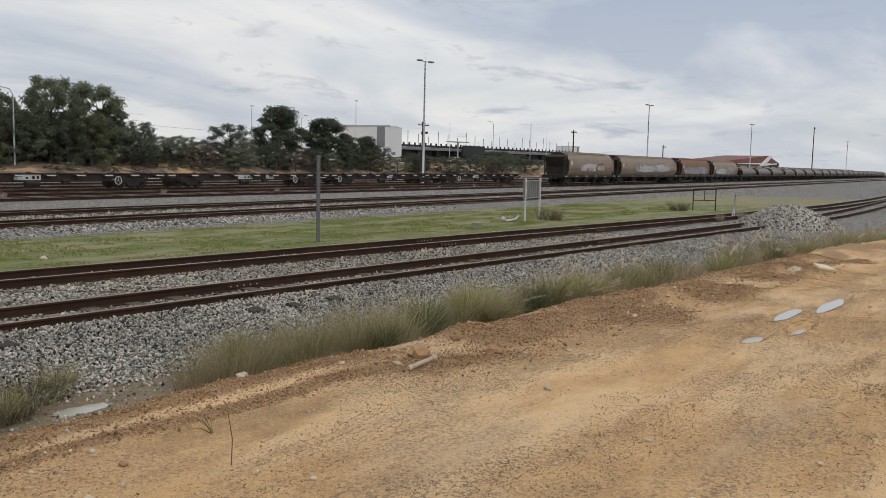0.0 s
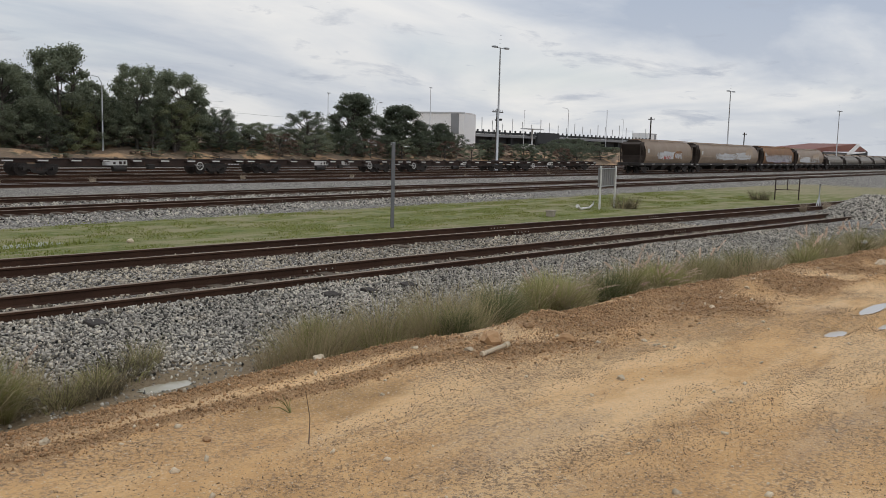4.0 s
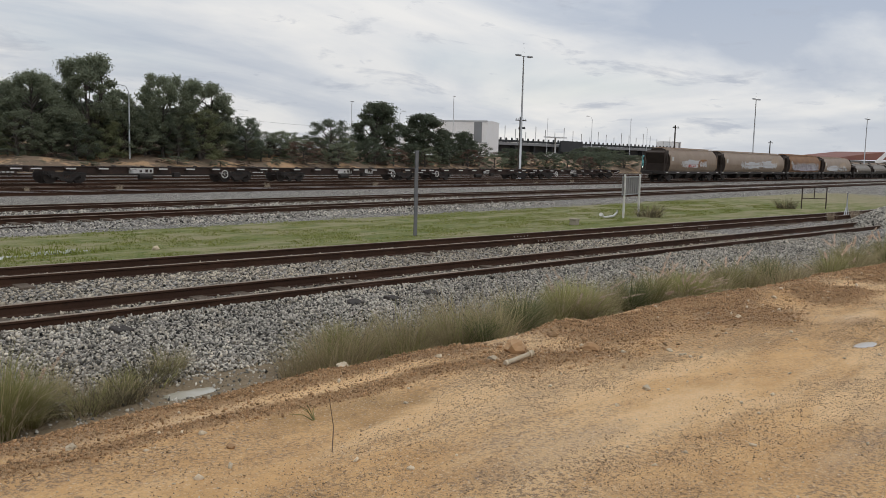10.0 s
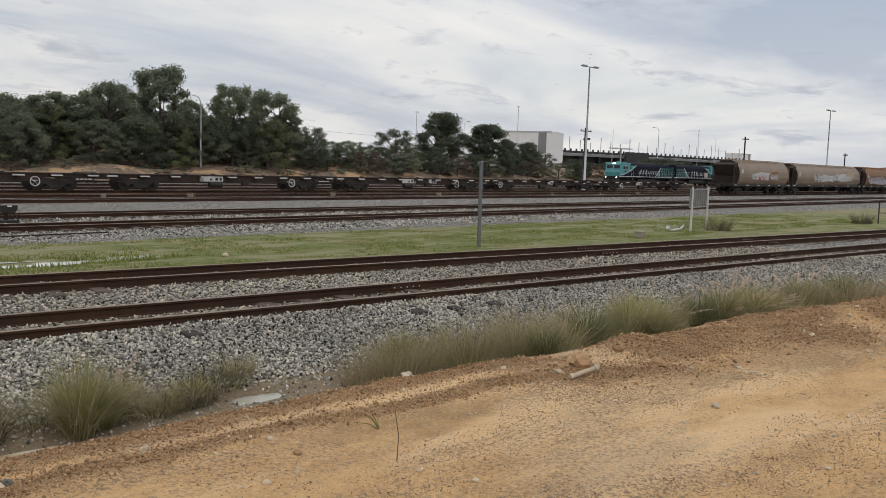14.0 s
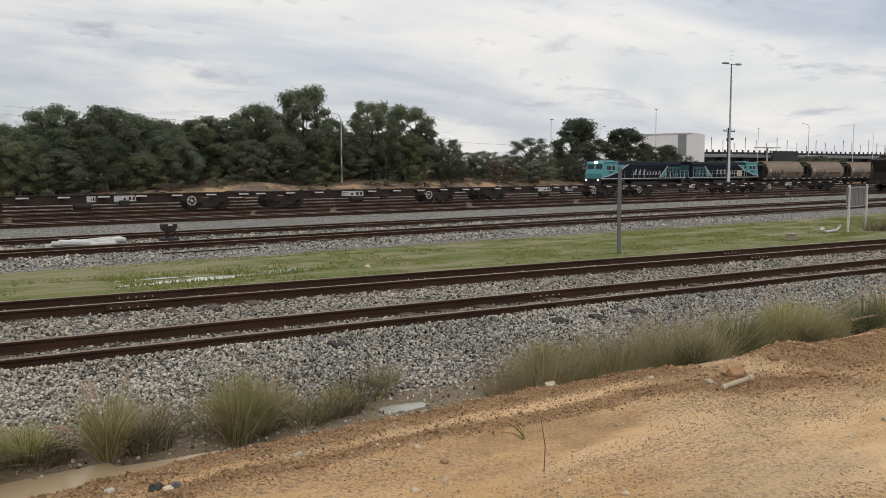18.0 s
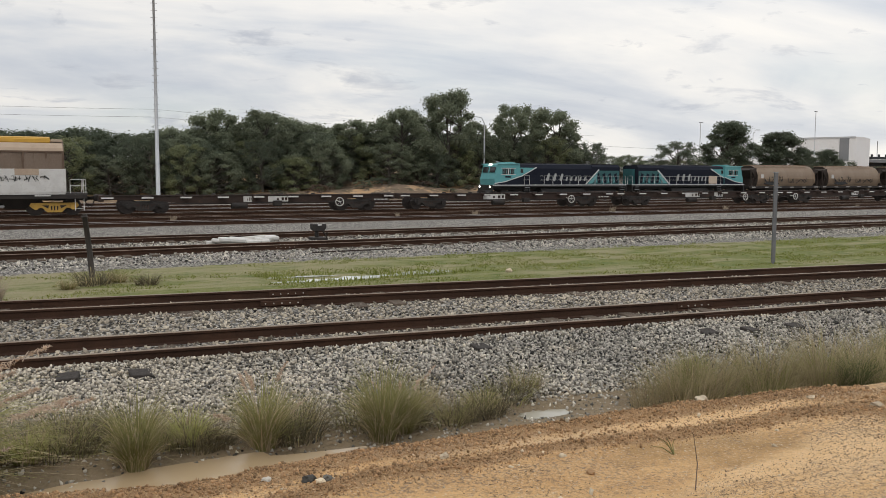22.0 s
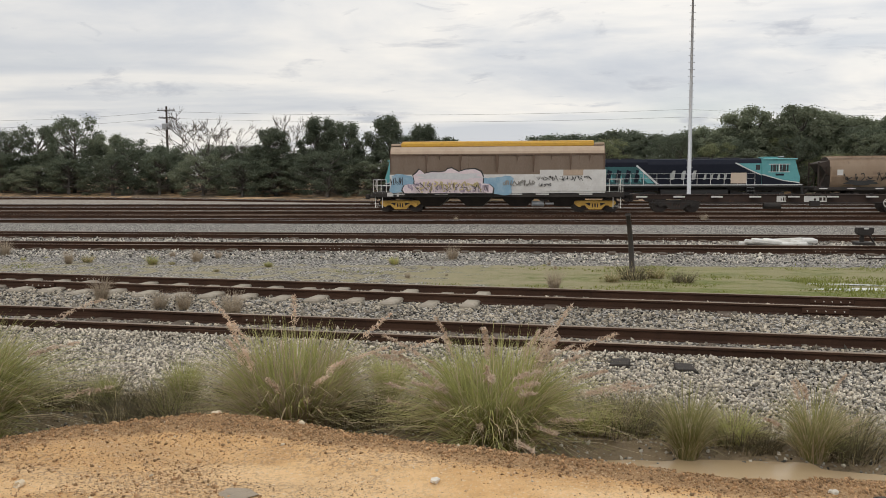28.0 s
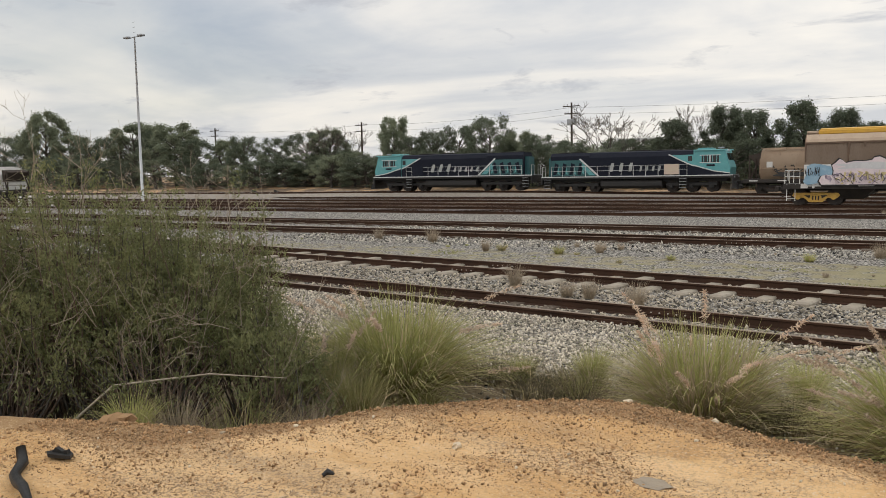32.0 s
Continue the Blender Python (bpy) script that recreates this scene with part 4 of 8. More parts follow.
    side_patch(body, "spray_paint_outline", [(-2.72 + (a - -2.72) * 1.03, 1.7 + (c - 1.7) * 1.09) for a, c in bubble], "paint_black", y - 0.008)
    side_patch(body, "spray_paint_letters", bubble, "paint_pink", y - 0.016, "pale pink bubble shapes")
    side_patch(body, "spray_paint_shine", blob(-2.65, 2.06, 3.5, 0.34, 41, 6), "paint_pale", y - 0.022)
    scrawl(body, -5.0, -0.4, 1.10, 1.72, 22, 51, y - 0.030, "paint_mauve", 0.055)
    scrawl(body, -4.6, -0.8, 1.15, 1.80, 14, 52, y - 0.036, "paint_straw", 0.045)
    scrawl(body, -4.8, -0.6, 1.08, 1.60, 14, 53, y - 0.042, "paint_pink", 0.035)
    scrawl(body, -4.8, -0.6, 1.10, 1.70, 9, 54, y - 0.048, "paint_black", 0.012)
    for x, w, dn in (((-6.02, 0.05, 0.9), (-3.93, 0.14, 0.8), (-1.98, 0.10, 0.6), (0.07, 0.20, 1.1), (2.12, 0.12, 0.9), (4.17, 0.10, 0.8), (-3.2, 0.10, 0.3), (1.2, 0.12, 0.35), (3.1, 0.08, 0.3), (5.2, 0.1, 0.4))):
        side_patch(body, "rust_run", [(x - w / 2, 3.24), (x + w / 2, 3.24), (x + w * 0.35, 3.24 - dn * 0.6), (x, 3.24 - dn), (x - w * 0.3, 3.24 - dn * 0.5)], "wagon_stain", -1.428, "dark rust run below the seam")
    scrawl(body, -6.0, -5.3, 1.55, 2.0, 7, 3, y - 0.02, "paint_black", 0.014)
    scrawl(body, 0.4, 2.2, 1.5, 1.85, 11, 4, y - 0.02, "paint_stone", 0.03)
    scrawl(body, 2.3, 5.3, 1.75, 2.08, 15, 6, y - 0.02, "paint_black", 0.014)
    scrawl(body, 2.4, 3.1, 1.45, 1.65, 5, 8, y - 0.02, "paint_black", 0.014)
    for sg in (-1, 1):
        bogie(h, sg * 5.55, "bogie_yellow", label="yellow-painted bogie side frames")
        coupler(h, sg * 7.05, sg)
        e = Shape()
        e.box((sg * 6.6, 0, 1.12), (1.1, 2.5, 0.06), 0.01)
        part("end_platform", e, "black_steel", h)
        railing(h, [(sg * 7.05, -1.2, 1.14), (sg * 6.3, -1.2, 1.14)], 0.72)
        railing(h, [(sg * 7.05, -1.2, 1.14), (sg * 7.05, 0, 1.14), (sg * 7.05, 1.2, 1.14)], 0.72)
        ladder(h, sg * 6.72, -1.3, 0.25, 1.12)
        w = Shape()
        w.disc((sg * 6.95, -0.75, 1.55), 0.28, "x", 0.03, 16, hole=0.24)
        w.tube([(sg * 6.95, -1.0, 1.55), (sg * 6.95, -0.5, 1.55)], 0.015, 6)
        w.tube([(sg * 6.95, -0.75, 1.3), (sg * 6.95, -0.75, 1.8)], 0.015, 6)
        part("brake_wheel", w, "white_paint", h)
    part("data_plate", Shape().box((-6.05, -1.36, 1.02), (0.35, 0.03, 0.22), 0.004), "wagon_white", h)
    part("data_plate", Shape().box((-5.6, -1.36, 1.02), (0.12, 0.03, 0.22), 0.004), "wagon_white", h)
    part("brake_cylinder", Shape().tube([(2.0, -0.9, 0.5), (2.7, -0.9, 0.5)], 0.16, 12).box((3.0, -0.9, 0.5), (0.5, 0.3, 0.1), 0.02), "galvanised", h)
    return h


painted_hopper(on_track(49.0, -5.6))


# skeletal container flats of the standing rake
FLAT_BITS = {"bolster": Shape().box((0, 0, 0), (0.34, 2.5, 0.14), 0.02).mesh("bolster", "dark_rust"), "mark": Shape().box((0, 0, 0), (0.62, 0.012, 0.075)).mesh("edge_marking", "wagon_white"),
             "lock": Shape().box((0, 0, 0), (0.22, 0.2, 0.1), 0.02).mesh("container_lock", "black_steel")}


def flat_wagon(m, length, label, plates, wheel_at):
    f = thing("container_flat_wagon", m, label, "flat wagon", "wagons of the standing rake")
    L = length / 2
    beam = Shape()
    for sg in (-1, 1):
        beam.prism([(-L, 0.98), (L, 0.98), (L, 0.76), (L * 0.66, 0.72), (L * 0.45, 0.48), (-L * 0.45, 0.48), (-L * 0.66, 0.72), (-L, 0.76)], "y", sg * 0.62 - 0.05, sg * 0.62 + 0.05)
        beam.box((0, sg * 0.62, 0.97), (2 * L, 0.24, 0.03))
    part("side_beam", beam, "dark_rust", f)
    for i in range(9):
        x = -L + 0.4 + (2 * L - 0.8) * i / 8
        part("bolster", FLAT_BITS["bolster"], "", f, at=pose(x, 0, 0.88))
        part("edge_marking", FLAT_BITS["mark"], "", f, at=pose(x, -1.256, 0.88))
        if i not in (1, 7):
            for sg in (-1, 1):
                part("container_lock", FLAT_BITS["lock"], "", f, at=pose(x, sg * 1.16, 0.99))
    for sg in (-1, 1):
        part("end_beam", Shape().box((sg * (L - 0.12), 0, 0.86), (0.24, 2.5, 0.34), 0.02), "dark_rust", f)
    for x, w in plates:
        part("data_plate", Shape().box((x, -0.68, 0.75), (w, 0.015, 0.33), 0.003), "wagon_white", f)
        part("number_bar", Shape().box((x - w * 0.02, -0.69, 0.72), (w * 0.1, 0.008, 0.12)).box((x + w * 0.22, -0.69, 0.74), (w * 0.11, 0.008, 0.18)).box((x + w * 0.39, -0.69, 0.74), (w * 0.09, 0.008, 0.18)), "dark_rust", f)
    for k in range(4):
        part("number_bar", Shape().box((L - 0.95 + 0.24 * (k - 1.5), -1.262, 0.68), (0.16 + 0.03 * (k % 2), 0.008, 0.055)), "wagon_white", f)
    part("step_board", Shape().box((L - 0.95, -1.24, 0.66), (1.2, 0.03, 0.2), 0.006), "dark_rust", f)
    for sg in (-1, 1):
        bogie(f, sg * (L - 2.35))
        coupler(f, sg * L, sg)
    w = Shape()
    xw = wheel_at
    w.disc((xw, -1.27, 0.55), 0.27, "y", 0.035, 18, hole=0.235)
    for k in range(5):
        t = 2 * math.pi * k / 5 + 0.3
        w.tube([(xw, -1.27, 0.55), (xw + 0.24 * math.cos(t), -1.27, 0.55 + 0.24 * math.sin(t))], 0.012, 5)
    w.tube([(xw, -1.27, 0.55), (xw, -0.7, 0.62)], 0.025, 6)
    part("brake_wheel", w, "wagon_white", f, "white spoked hand-brake wheel")
    pipes = Shape()
    pipes.tube([(-L * 0.9, -0.9, 0.54), (L * 0.9, -0.9, 0.54)], 0.025, 6)
    pipes.tube([(-1.5, -0.9, 0.38), (-0.6, -0.9, 0.38)], 0.17, 10)
    pipes.box((1.2, -0.85, 0.5), (0.5, 0.3, 0.3), 0.03)
    part("brake_gear", pipes, "black_steel", f)
    return f


for x0, x1, plates, wh in ((2.05, 19.1, [(1.3, 1.2), (-0.5, 0.5)], 4.9), (19.4, 36.3, [(-1.2, 1.7)], 4.7), (36.5, 53.7, [(-0.7, 1.5), (2.0, 0.9)], 4.3),
                           (54.0, 71.4, [(0.6, 0.9)], -7.6), (71.7, 89.6, [(-1.0, 1.3)], -5.5)):
    flat_wagon(on_track(49.0, (x0 + x1) / 2), x1 - x0, "rust-brown skeletal container flat wagon, empty", plates, wh)


# barrel-sided hopper wagons, standing and in the train
def hopper(m, length, body_mat, label, group, roof=3.55, low=0.95, paint=(), end_mat="wagon_end"):
    h = thing("hopper_wagon", m, label, "hopper wagon", group)
    L = length / 2
    b = L - 1.15
    side = [(1.05, low), (1.30, low + 0.40), (1.41, low + 0.85), (1.43, roof - 1.45), (1.38, roof - 1.05), (1.26, roof - 0.68), (1.05, roof - 0.36), (0.78, roof - 0.14), (0.4, roof)]
    outline = [(-y, z) for y, z in side] + [(y, z) for y, z in side[::-1]]
    body = part("body", shell(outline, [(-b, 1, 0), (b, 1, 0)]), body_mat, h)
    for sg in (-1, 1):
        ends = Shape()
        ends.prism([(sg * b, roof - 0.25), (sg * (b + 0.75), roof - 0.45), (sg * (b + 0.78), roof - 0.52), (sg * (b + 0.05), low + 1.0), (sg * b, low + 1.0)], "y", -1.2, 1.2)
        for y in (-1.15, 1.15):
            ends.box((sg * (b + 0.78), y, (roof + low) / 2 - 0.1), (0.1, 0.1, roof - low - 0.5), 0.01)
            ends.add([(sg * (b + 0.05), y - 0.04, roof - 0.6), (sg * (b + 0.05), y + 0.04, roof - 0.6), (sg * (b + 0.8), y + 0.04, low + 0.1), (sg * (b + 0.8), y - 0.04, low + 0.1),
                      (sg * (b + 0.05), y - 0.04, roof - 0.72), (sg * (b + 0.05), y + 0.04, roof - 0.72), (sg * (b + 0.7), y + 0.04, low + 0.02), (sg * (b + 0.7), y - 0.04, low + 0.02)],
                     [(0, 1, 2, 3), (4, 7, 6, 5), (0, 4, 5, 1), (1, 5, 6, 2), (2, 6, 7, 3), (3, 7, 4, 0)])
        part("end_sheet", ends, "wagon_end", h)
        part("end_wall", Shape().prism([(w, h) for w, h in [(-a, c) for a, c in side] + [(a, c) for a, c in side[::-1]]], "x", sg * b - 0.03, sg * b + 0.03), end_mat, body)
    top = Shape()
    top.prism([(-0.45, roof - 0.03), (-0.4, roof + 0.1), (0.4, roof + 0.1), (0.45, roof - 0.03)], "x", -b + 0.4, b - 0.4)
    for sg in (-1, 1):
        top.box((0, sg * 0.72, roof + 0.06), (2 * b, 0.22, 0.04))
        for i in range(7):
            top.box((-b + 0.3 + (2 * b - 0.6) * i / 6, sg * 0.72, roof - 0.02), (0.05, 0.05, 0.16))
    part("roof_walkway", top, body_mat, h)
    ribs = Shape()
    for sg in (-1, 1):
        ribs.box((0, sg * 1.435, low + 0.98), (2 * b, 0.03, 0.06))
        ribs.box((-b + 0.03, sg * 1.42, (roof + low) / 2 - 0.1), (0.07, 0.06, roof - low - 1.2), 0.01)
        ribs.box((b - 0.03, sg * 1.42, (roof + low) / 2 - 0.1), (0.07, 0.06, roof - low - 1.2), 0.01)
    part("rib", ribs, body_mat, body)
    sill = Shape()
    for sg in (-1, 1):
        sill.box((0, sg * 1.25, 0.98), (2 * L, 0.12, 0.26), 0.02)
    sill.box((0, 0, 0.9), (2 * L, 0.5, 0.34), 0.03)
    for sg in (-1, 1):
        sill.box((sg * (L - 0.15), 0, 0.98), (0.3, 2.6, 0.28), 0.02)
        sill.box((sg * (L - 0.6), 0, 1.12), (1.0, 2.4, 0.05), 0.01)
    part("underframe", sill, "black_steel", h)
    for x in (-0.42 * b, 0.0, 0.42 * b):
        ch = Shape().add([(-1.2, -1.1, low + 0.1), (1.2, -1.1, low + 0.1), (1.2, 1.1, low + 0.1), (-1.2, 1.1, low + 0.1), (-0.4, -0.5, 0.3), (0.4, -0.5, 0.3), (0.4, 0.5, 0.3), (-0.4, 0.5, 0.3)],
                         [(3, 2, 1, 0), (4, 5, 6, 7), (0, 1, 5, 4), (1, 2, 6, 5), (2, 3, 7, 6), (3, 0, 4, 7)])
        part("discharge_chute", ch, "black_steel", h, at=pose(x, 0, 0))
    for i in range(6):
        part("edge_marking", FLAT_BITS["mark"], "", h, at=pose(-L + 0.7 + (2 * L - 1.4) * i / 5, -1.316, 1.0))
    part("data_plate", Shape().box((-b + 0.7, -1.428, roof - 1.15), (0.42, 0.012, 0.42), 0.003), "wagon_white", body)
    for k, (kind, a) in enumerate(paint):
        if kind == "scrawl":
            scrawl(body, *a, -1.44 - 0.006 * k, "paint_black", 0.03)
        elif kind == "pale":
            scrawl(body, *a, -1.445 - 0.006 * k, "paint_pale", 0.06)
        else:
            side_patch(body, "spray_paint", blob(*a), kind, -1.43 - 0.006 * k)
    for sg in (-1, 1):
        bogie(h, sg * (L - 2.0))
        coupler(h, sg * L, sg)
        ladder(h, sg * (b + 0.45), -1.28, 0.35, roof - 0.7, 0.4, "dark_rust")
        railing(h, [(sg * (L - 0.05), -1.2, 1.15), (sg * (L - 0.05), 0, 1.15), (sg * (L - 0.05), 1.2, 1.15)], 0.75, "dark_rust")
    return h


RAKE = "wagons of the standing rake"
for x0, x1, mat_, top_, pts in (
        (82.2, 97.6, "wagon_brown", 3.6, [("paint_pale", (-0.4, 2.0, 4.2, 0.8, 3, 6)), ("pale", (-3.6, 0.6, 1.5, 2.3, 12, 5)), ("paint_red", (-0.9, 1.75, 2.6, 0.3, 6, 2)), ("wagon_orange", (2.2, 2.05, 2.4, 0.85, 6, 2)), ("pale", (1.4, 3.4, 1.6, 2.3, 8, 9))]),
        (98.0, 122.6, "wagon_brown", 3.55, [("paint_pale", (-1.5, 1.95, 5.5, 0.8, 8, 7)), ("paint_pale", (4.6, 2.1, 5.4, 0.9, 5, 6)), ("pale", (-6.0, 8.0, 1.5, 2.4, 26, 15)), ("wagon_cream", (7.2, 2.6, 3.0, 1.0, 4, 3))]),
        (123.1, 140.4, "wagon_orange", 3.6, [("paint_mauve", (0.0, 1.75, 12.0, 0.9, 4, 9)), ("pale", (-6.5, 6.5, 1.2, 2.5, 40, 25)), ("scrawl", (-6.5, 6.5, 1.2, 2.4, 20, 12))]),
        (140.9, 159.2, "wagon_brown", 3.5, [("paint_pale", (-3.5, 1.7, 6.0, 0.9, 4, 3)), ("pale", (-6.5, 5.5, 1.2, 2.2, 24, 35)), ("wagon_cream", (3.0, 2.3, 4.0, 0.9, 4, 3))])):
    hopper(on_track(39.8, (x0 + x1) / 2), x1 - x0, mat_, "weathered tan-brown bulk hopper wagon with pale spray paint on its side", "spray-painted bulk hoppers", top_, 0.95, pts)


STEP_BITS = {"tread": Shape().box((0, 0, 0), (0.55, 0.24, 0.04)).mesh("step", "loco_black"), "edge": Shape().box((0, 0, 0), (0.55, 0.012, 0.04)).mesh("step_edge", "galvanised"),
             "side": Shape().box((0, 0, 0), (0.03, 0.2, 1.1)).mesh("step_side", "loco_black")}


# diesel engines; x runs to the cab, z = 0 at the rail top, seen from the side y < 0 of the world
def engine(m, seen, label, lamps="lit_lamp"):
    """seen: the sign of the local y side that faces the yard (-1 or 1)."""
    e = thing("diesel_locomotive", m, label, "locomotive", "locomotives of the train")
    s = Shape()
    s.box((0, 0, 1.42), (15.6, 2.6, 0.26), 0.03)
    s.box((0, 0, 1.15), (14.6, 1.2, 0.4), 0.03)
    for sg in (-1, 1):
        s.box((sg * 7.78, 0, 1.15), (0.16, 2.6, 0.75), 0.03)
    frame_ = part("underframe", s, "loco_black", e)
    part("walkway_edge", Shape().box((0, 1.31, 1.52), (15.6, 0.03, 0.09)).box((0, -1.31, 1.52), (15.6, 0.03, 0.09)), "loco_white", e)
    t = Shape().prism([(-1.0, 1.2), (-1.3, 1.0), (-1.3, 0.62), (-1.0, 0.4), (1.0, 0.4), (1.3, 0.62), (1.3, 1.0), (1.0, 1.2)], "x", -2.6, 2.4)
    part("fuel_tank", t, "loco_black", e)
    # cab
    c = Shape()
    c.prism([(4.85, 1.55), (7.55, 1.55), (7.62, 2.2), (7.45, 2.75), (7.25, 3.72), (7.0, 3.86), (4.85, 3.86)], "y", -1.3, 1.3)
    cab = part("cab", c, "loco_teal", e, "bright teal cab")
    for sd in (-1, 1):
        win = Shape()
        win.box((6.45, sd * 1.302, 3.0), (0.62, 0.02, 0.62), 0.004)
        win.box((5.75, sd * 1.302, 3.0), (0.55, 0.02, 0.62), 0.004)
        part("cab_window", win, "window_glass", cab)
        for xb in (5.62, 5.9, 6.3, 6.6):
            part("window_bar", Shape().box((xb, sd * 1.314, 3.0), (0.035, 0.02, 0.62)), "loco_teal", cab)
        part("number_bar", Shape().box((6.15, sd * 1.306, 2.42), (0.62, 0.012, 0.17)), "loco_navy", cab)
        part("roof_visor", Shape().box((6.15, sd * 1.33, 3.80), (2.5, 0.14, 0.10), 0.02), "loco_cyan", cab)
        part("window_frame", Shape().box((6.1, sd * 1.308, 3.34), (1.55, 0.02, 0.06)).box((6.1, sd * 1.308, 2.66), (1.55, 0.02, 0.06)).box((6.1, sd * 1.308, 3.0), (0.08, 0.02, 0.66)), "loco_white", cab)
        part("lower_sweep", Shape().prism([(4.85, 1.56), (7.58, 1.56), (7.6, 1.66), (6.4, 1.86), (4.85, 2.40)], "y", sd * 1.303 - 0.006, sd * 1.303 + 0.006), "loco_navy", cab)
        part("sweep_line", Shape().prism([(7.6, 1.66), (7.6, 1.75), (6.4, 1.95), (4.85, 2.50), (4.85, 2.40), (6.4, 1.86)], "y", sd * 1.306 - 0.008, sd * 1.306 + 0.008), "loco_white", cab)
    ws = Shape()
    for y in (-0.62, 0.62):
        ws.box((7.40, y, 3.18), (0.03, 0.95, 0.62), 0.004, rot=Matrix.Rotation(radians(-11), 3, "Y"))
    part("windscreen", ws, "window_glass", cab)
    part("headlight", Shape().disc((7.24, -0.16, 3.72), 0.11, "x", 0.08, 14).disc((7.24, 0.16, 3.72), 0.11, "x", 0.08, 14), lamps, cab)
    part("ditch_light", Shape().disc((7.88, -0.9, 1.35), 0.09, "x", 0.05, 12).disc((7.88, 0.9, 1.35), 0.09, "x", 0.05, 12), lamps, e)
    part("cab_roof_unit", Shape().box((5.6, 0, 3.93), (1.1, 1.5, 0.16), 0.04), "loco_teal", cab)
    part("horn", Shape().tube([(6.6, 0.3, 3.9), (6.6, 0.3, 4.02)], 0.03, 6).tube([(6.4, 0.3, 4.02), (6.85, 0.3, 4.02)], [0.03, 0.07], 8), "galvanised", cab)
    # hood
    hd = Shape()
    hd.prism([(-1.12, 1.55), (-1.18, 3.35), (-0.95, 3.78), (-0.5, 3.88), (0.5, 3.88), (0.95, 3.78), (1.18, 3.35), (1.12, 1.55)], "x", -3.6, 4.85)
    hood = part("hood", hd, "loco_navy", e, "dark navy engine hood")
    rd = Shape()
    rd.prism([(-1.12, 1.55), (-1.16, 2.9), (-1.17, 3.1), (-1.17, 3.55), (-0.9, 3.84), (0.9, 3.84), (1.17, 3.55), (1.17, 3.1), (1.16, 2.9), (1.12, 1.55)], "x", -7.0, -3.6)
    rad = part("radiator_hood", rd, "loco_navy", e)
    nose = Shape().prism([(-0.7, 1.55), (-0.7, 3.4), (0.7, 3.4), (0.7, 1.55)], "x", -7.35, -7.0)
    part("hood_end", nose, "loco_teal_dark", e)
    roof_bits = Shape()
    for x in (-6.2, -5.0):
        roof_bits.disc((x, 0, 3.88), 0.52, "z", 0.12, 18)
    roof_bits.box((0.6, 0, 3.93), (1.2, 0.5, 0.14), 0.03)
    roof_bits.box((2.6, 0, 3.92), (1.6, 0.9, 0.10), 0.03)
    part("roof_vent", roof_bits, "loco_black", hood)
    for sd in (-1, 1):
        y = sd * 1.185
        def flat(name, pts, mat, out=0.0, lab=""):
            yy = y + sd * (0.012 + out)
            return part(name, Shape().prism(pts, "y", min(yy, yy + sd * 0.008), max(yy, yy + sd * 0.008)), mat, hood, lab)
        flat("cab_door", [(4.3, 1.6), (4.85, 1.6), (4.85, 2.42), (4.3, 2.72)], "loco_navy")
        flat("upper_sweep", [(4.85, 2.42), (4.85, 3.42), (3.0, 3.42), (3.7, 3.02), (4.3, 2.68)], "loco_teal")
        flat("door_window", [(4.42, 2.85), (4.72, 2.85), (4.72, 3.3), (4.42, 3.3)], "window_glass", 0.01)
        flat("stripe", [(4.85, 2.34), (4.85, 2.44), (4.3, 2.72), (3.7, 3.06), (3.0, 3.5), (2.85, 3.46), (3.65, 2.98), (4.3, 2.61)], "loco_white", 0.012)
        flat("side_panel", [(-6.95, 1.62), (-3.0, 1.62), (-3.6, 2.3), (-4.4, 3.15), (-6.95, 3.15)], "loco_teal_dark", 0.0, "dark teal radiator side panel with darker shapes")
        flat("stripe", [(-2.95, 1.62), (-2.75, 1.62), (-3.5, 2.42), (-4.35, 3.3), (-4.5, 3.25), (-3.65, 2.35)], "loco_white", 0.012)
        flat("panel_shape", [(-3.1, 1.68), (-3.6, 1.68), (-4.3, 2.5), (-4.2, 2.9)], "loco_teal", 0.012)
        for k in range(4):
            x0 = -6.8 + k * 0.72
            flat("panel_shape", [(x0, 1.75), (x0 + 0.30, 1.72), (x0 + 0.52, 2.75), (x0 + 0.2, 2.9)], "loco_navy", 0.012)
            flat("panel_shape", [(x0 + 0.42, 1.9), (x0 + 0.60, 1.75), (x0 + 0.5, 2.5)], "loco_teal", 0.02)
        # fleet mark as plain slanted blocks: three tall ones and a row of five short ones
        for k in range(3):
            x0 = (1.58 - 0.78 * k) if sd == 1 else (-1.86 + 0.78 * k)
            lean_ = -0.16 if sd == 1 else 0.16
            flat("mark_bar", [(x0, 1.98), (x0 + 0.20, 1.98), (x0 + 0.28, 2.16), (x0 + 0.20 + lean_, 2.80), (x0 + lean_, 2.80), (x0 - 0.06 + lean_ * 0.5, 2.5)], "loco_letter", 0.012)
        for k in range(5):
            x0 = (-0.60 - 0.54 * k) if sd == 1 else (0.56 + 0.50 * k)
            lean_ = -0.1 if sd == 1 else 0.1
            flat("mark_bar", [(x0, 1.98), (x0 + 0.15, 1.98), (x0 + 0.20, 2.1), (x0 + 0.15 + lean_, 2.46), (x0 + lean_, 2.46)], "loco_letter", 0.012)
        # handrails and steps
        posts = [(x, sd * 1.27, 1.55) for x in (-6.9, -5.9, -4.9, -3.9, -2.9, -1.9, -0.9, 0.1, 1.1, 2.1, 3.1)]
        railing(e, posts, 0.98, "loco_white")
        railing(e, [(3.75, sd * 1.27, 1.55), (4.35, sd * 1.27, 1.55)], 1.0, "loco_white")
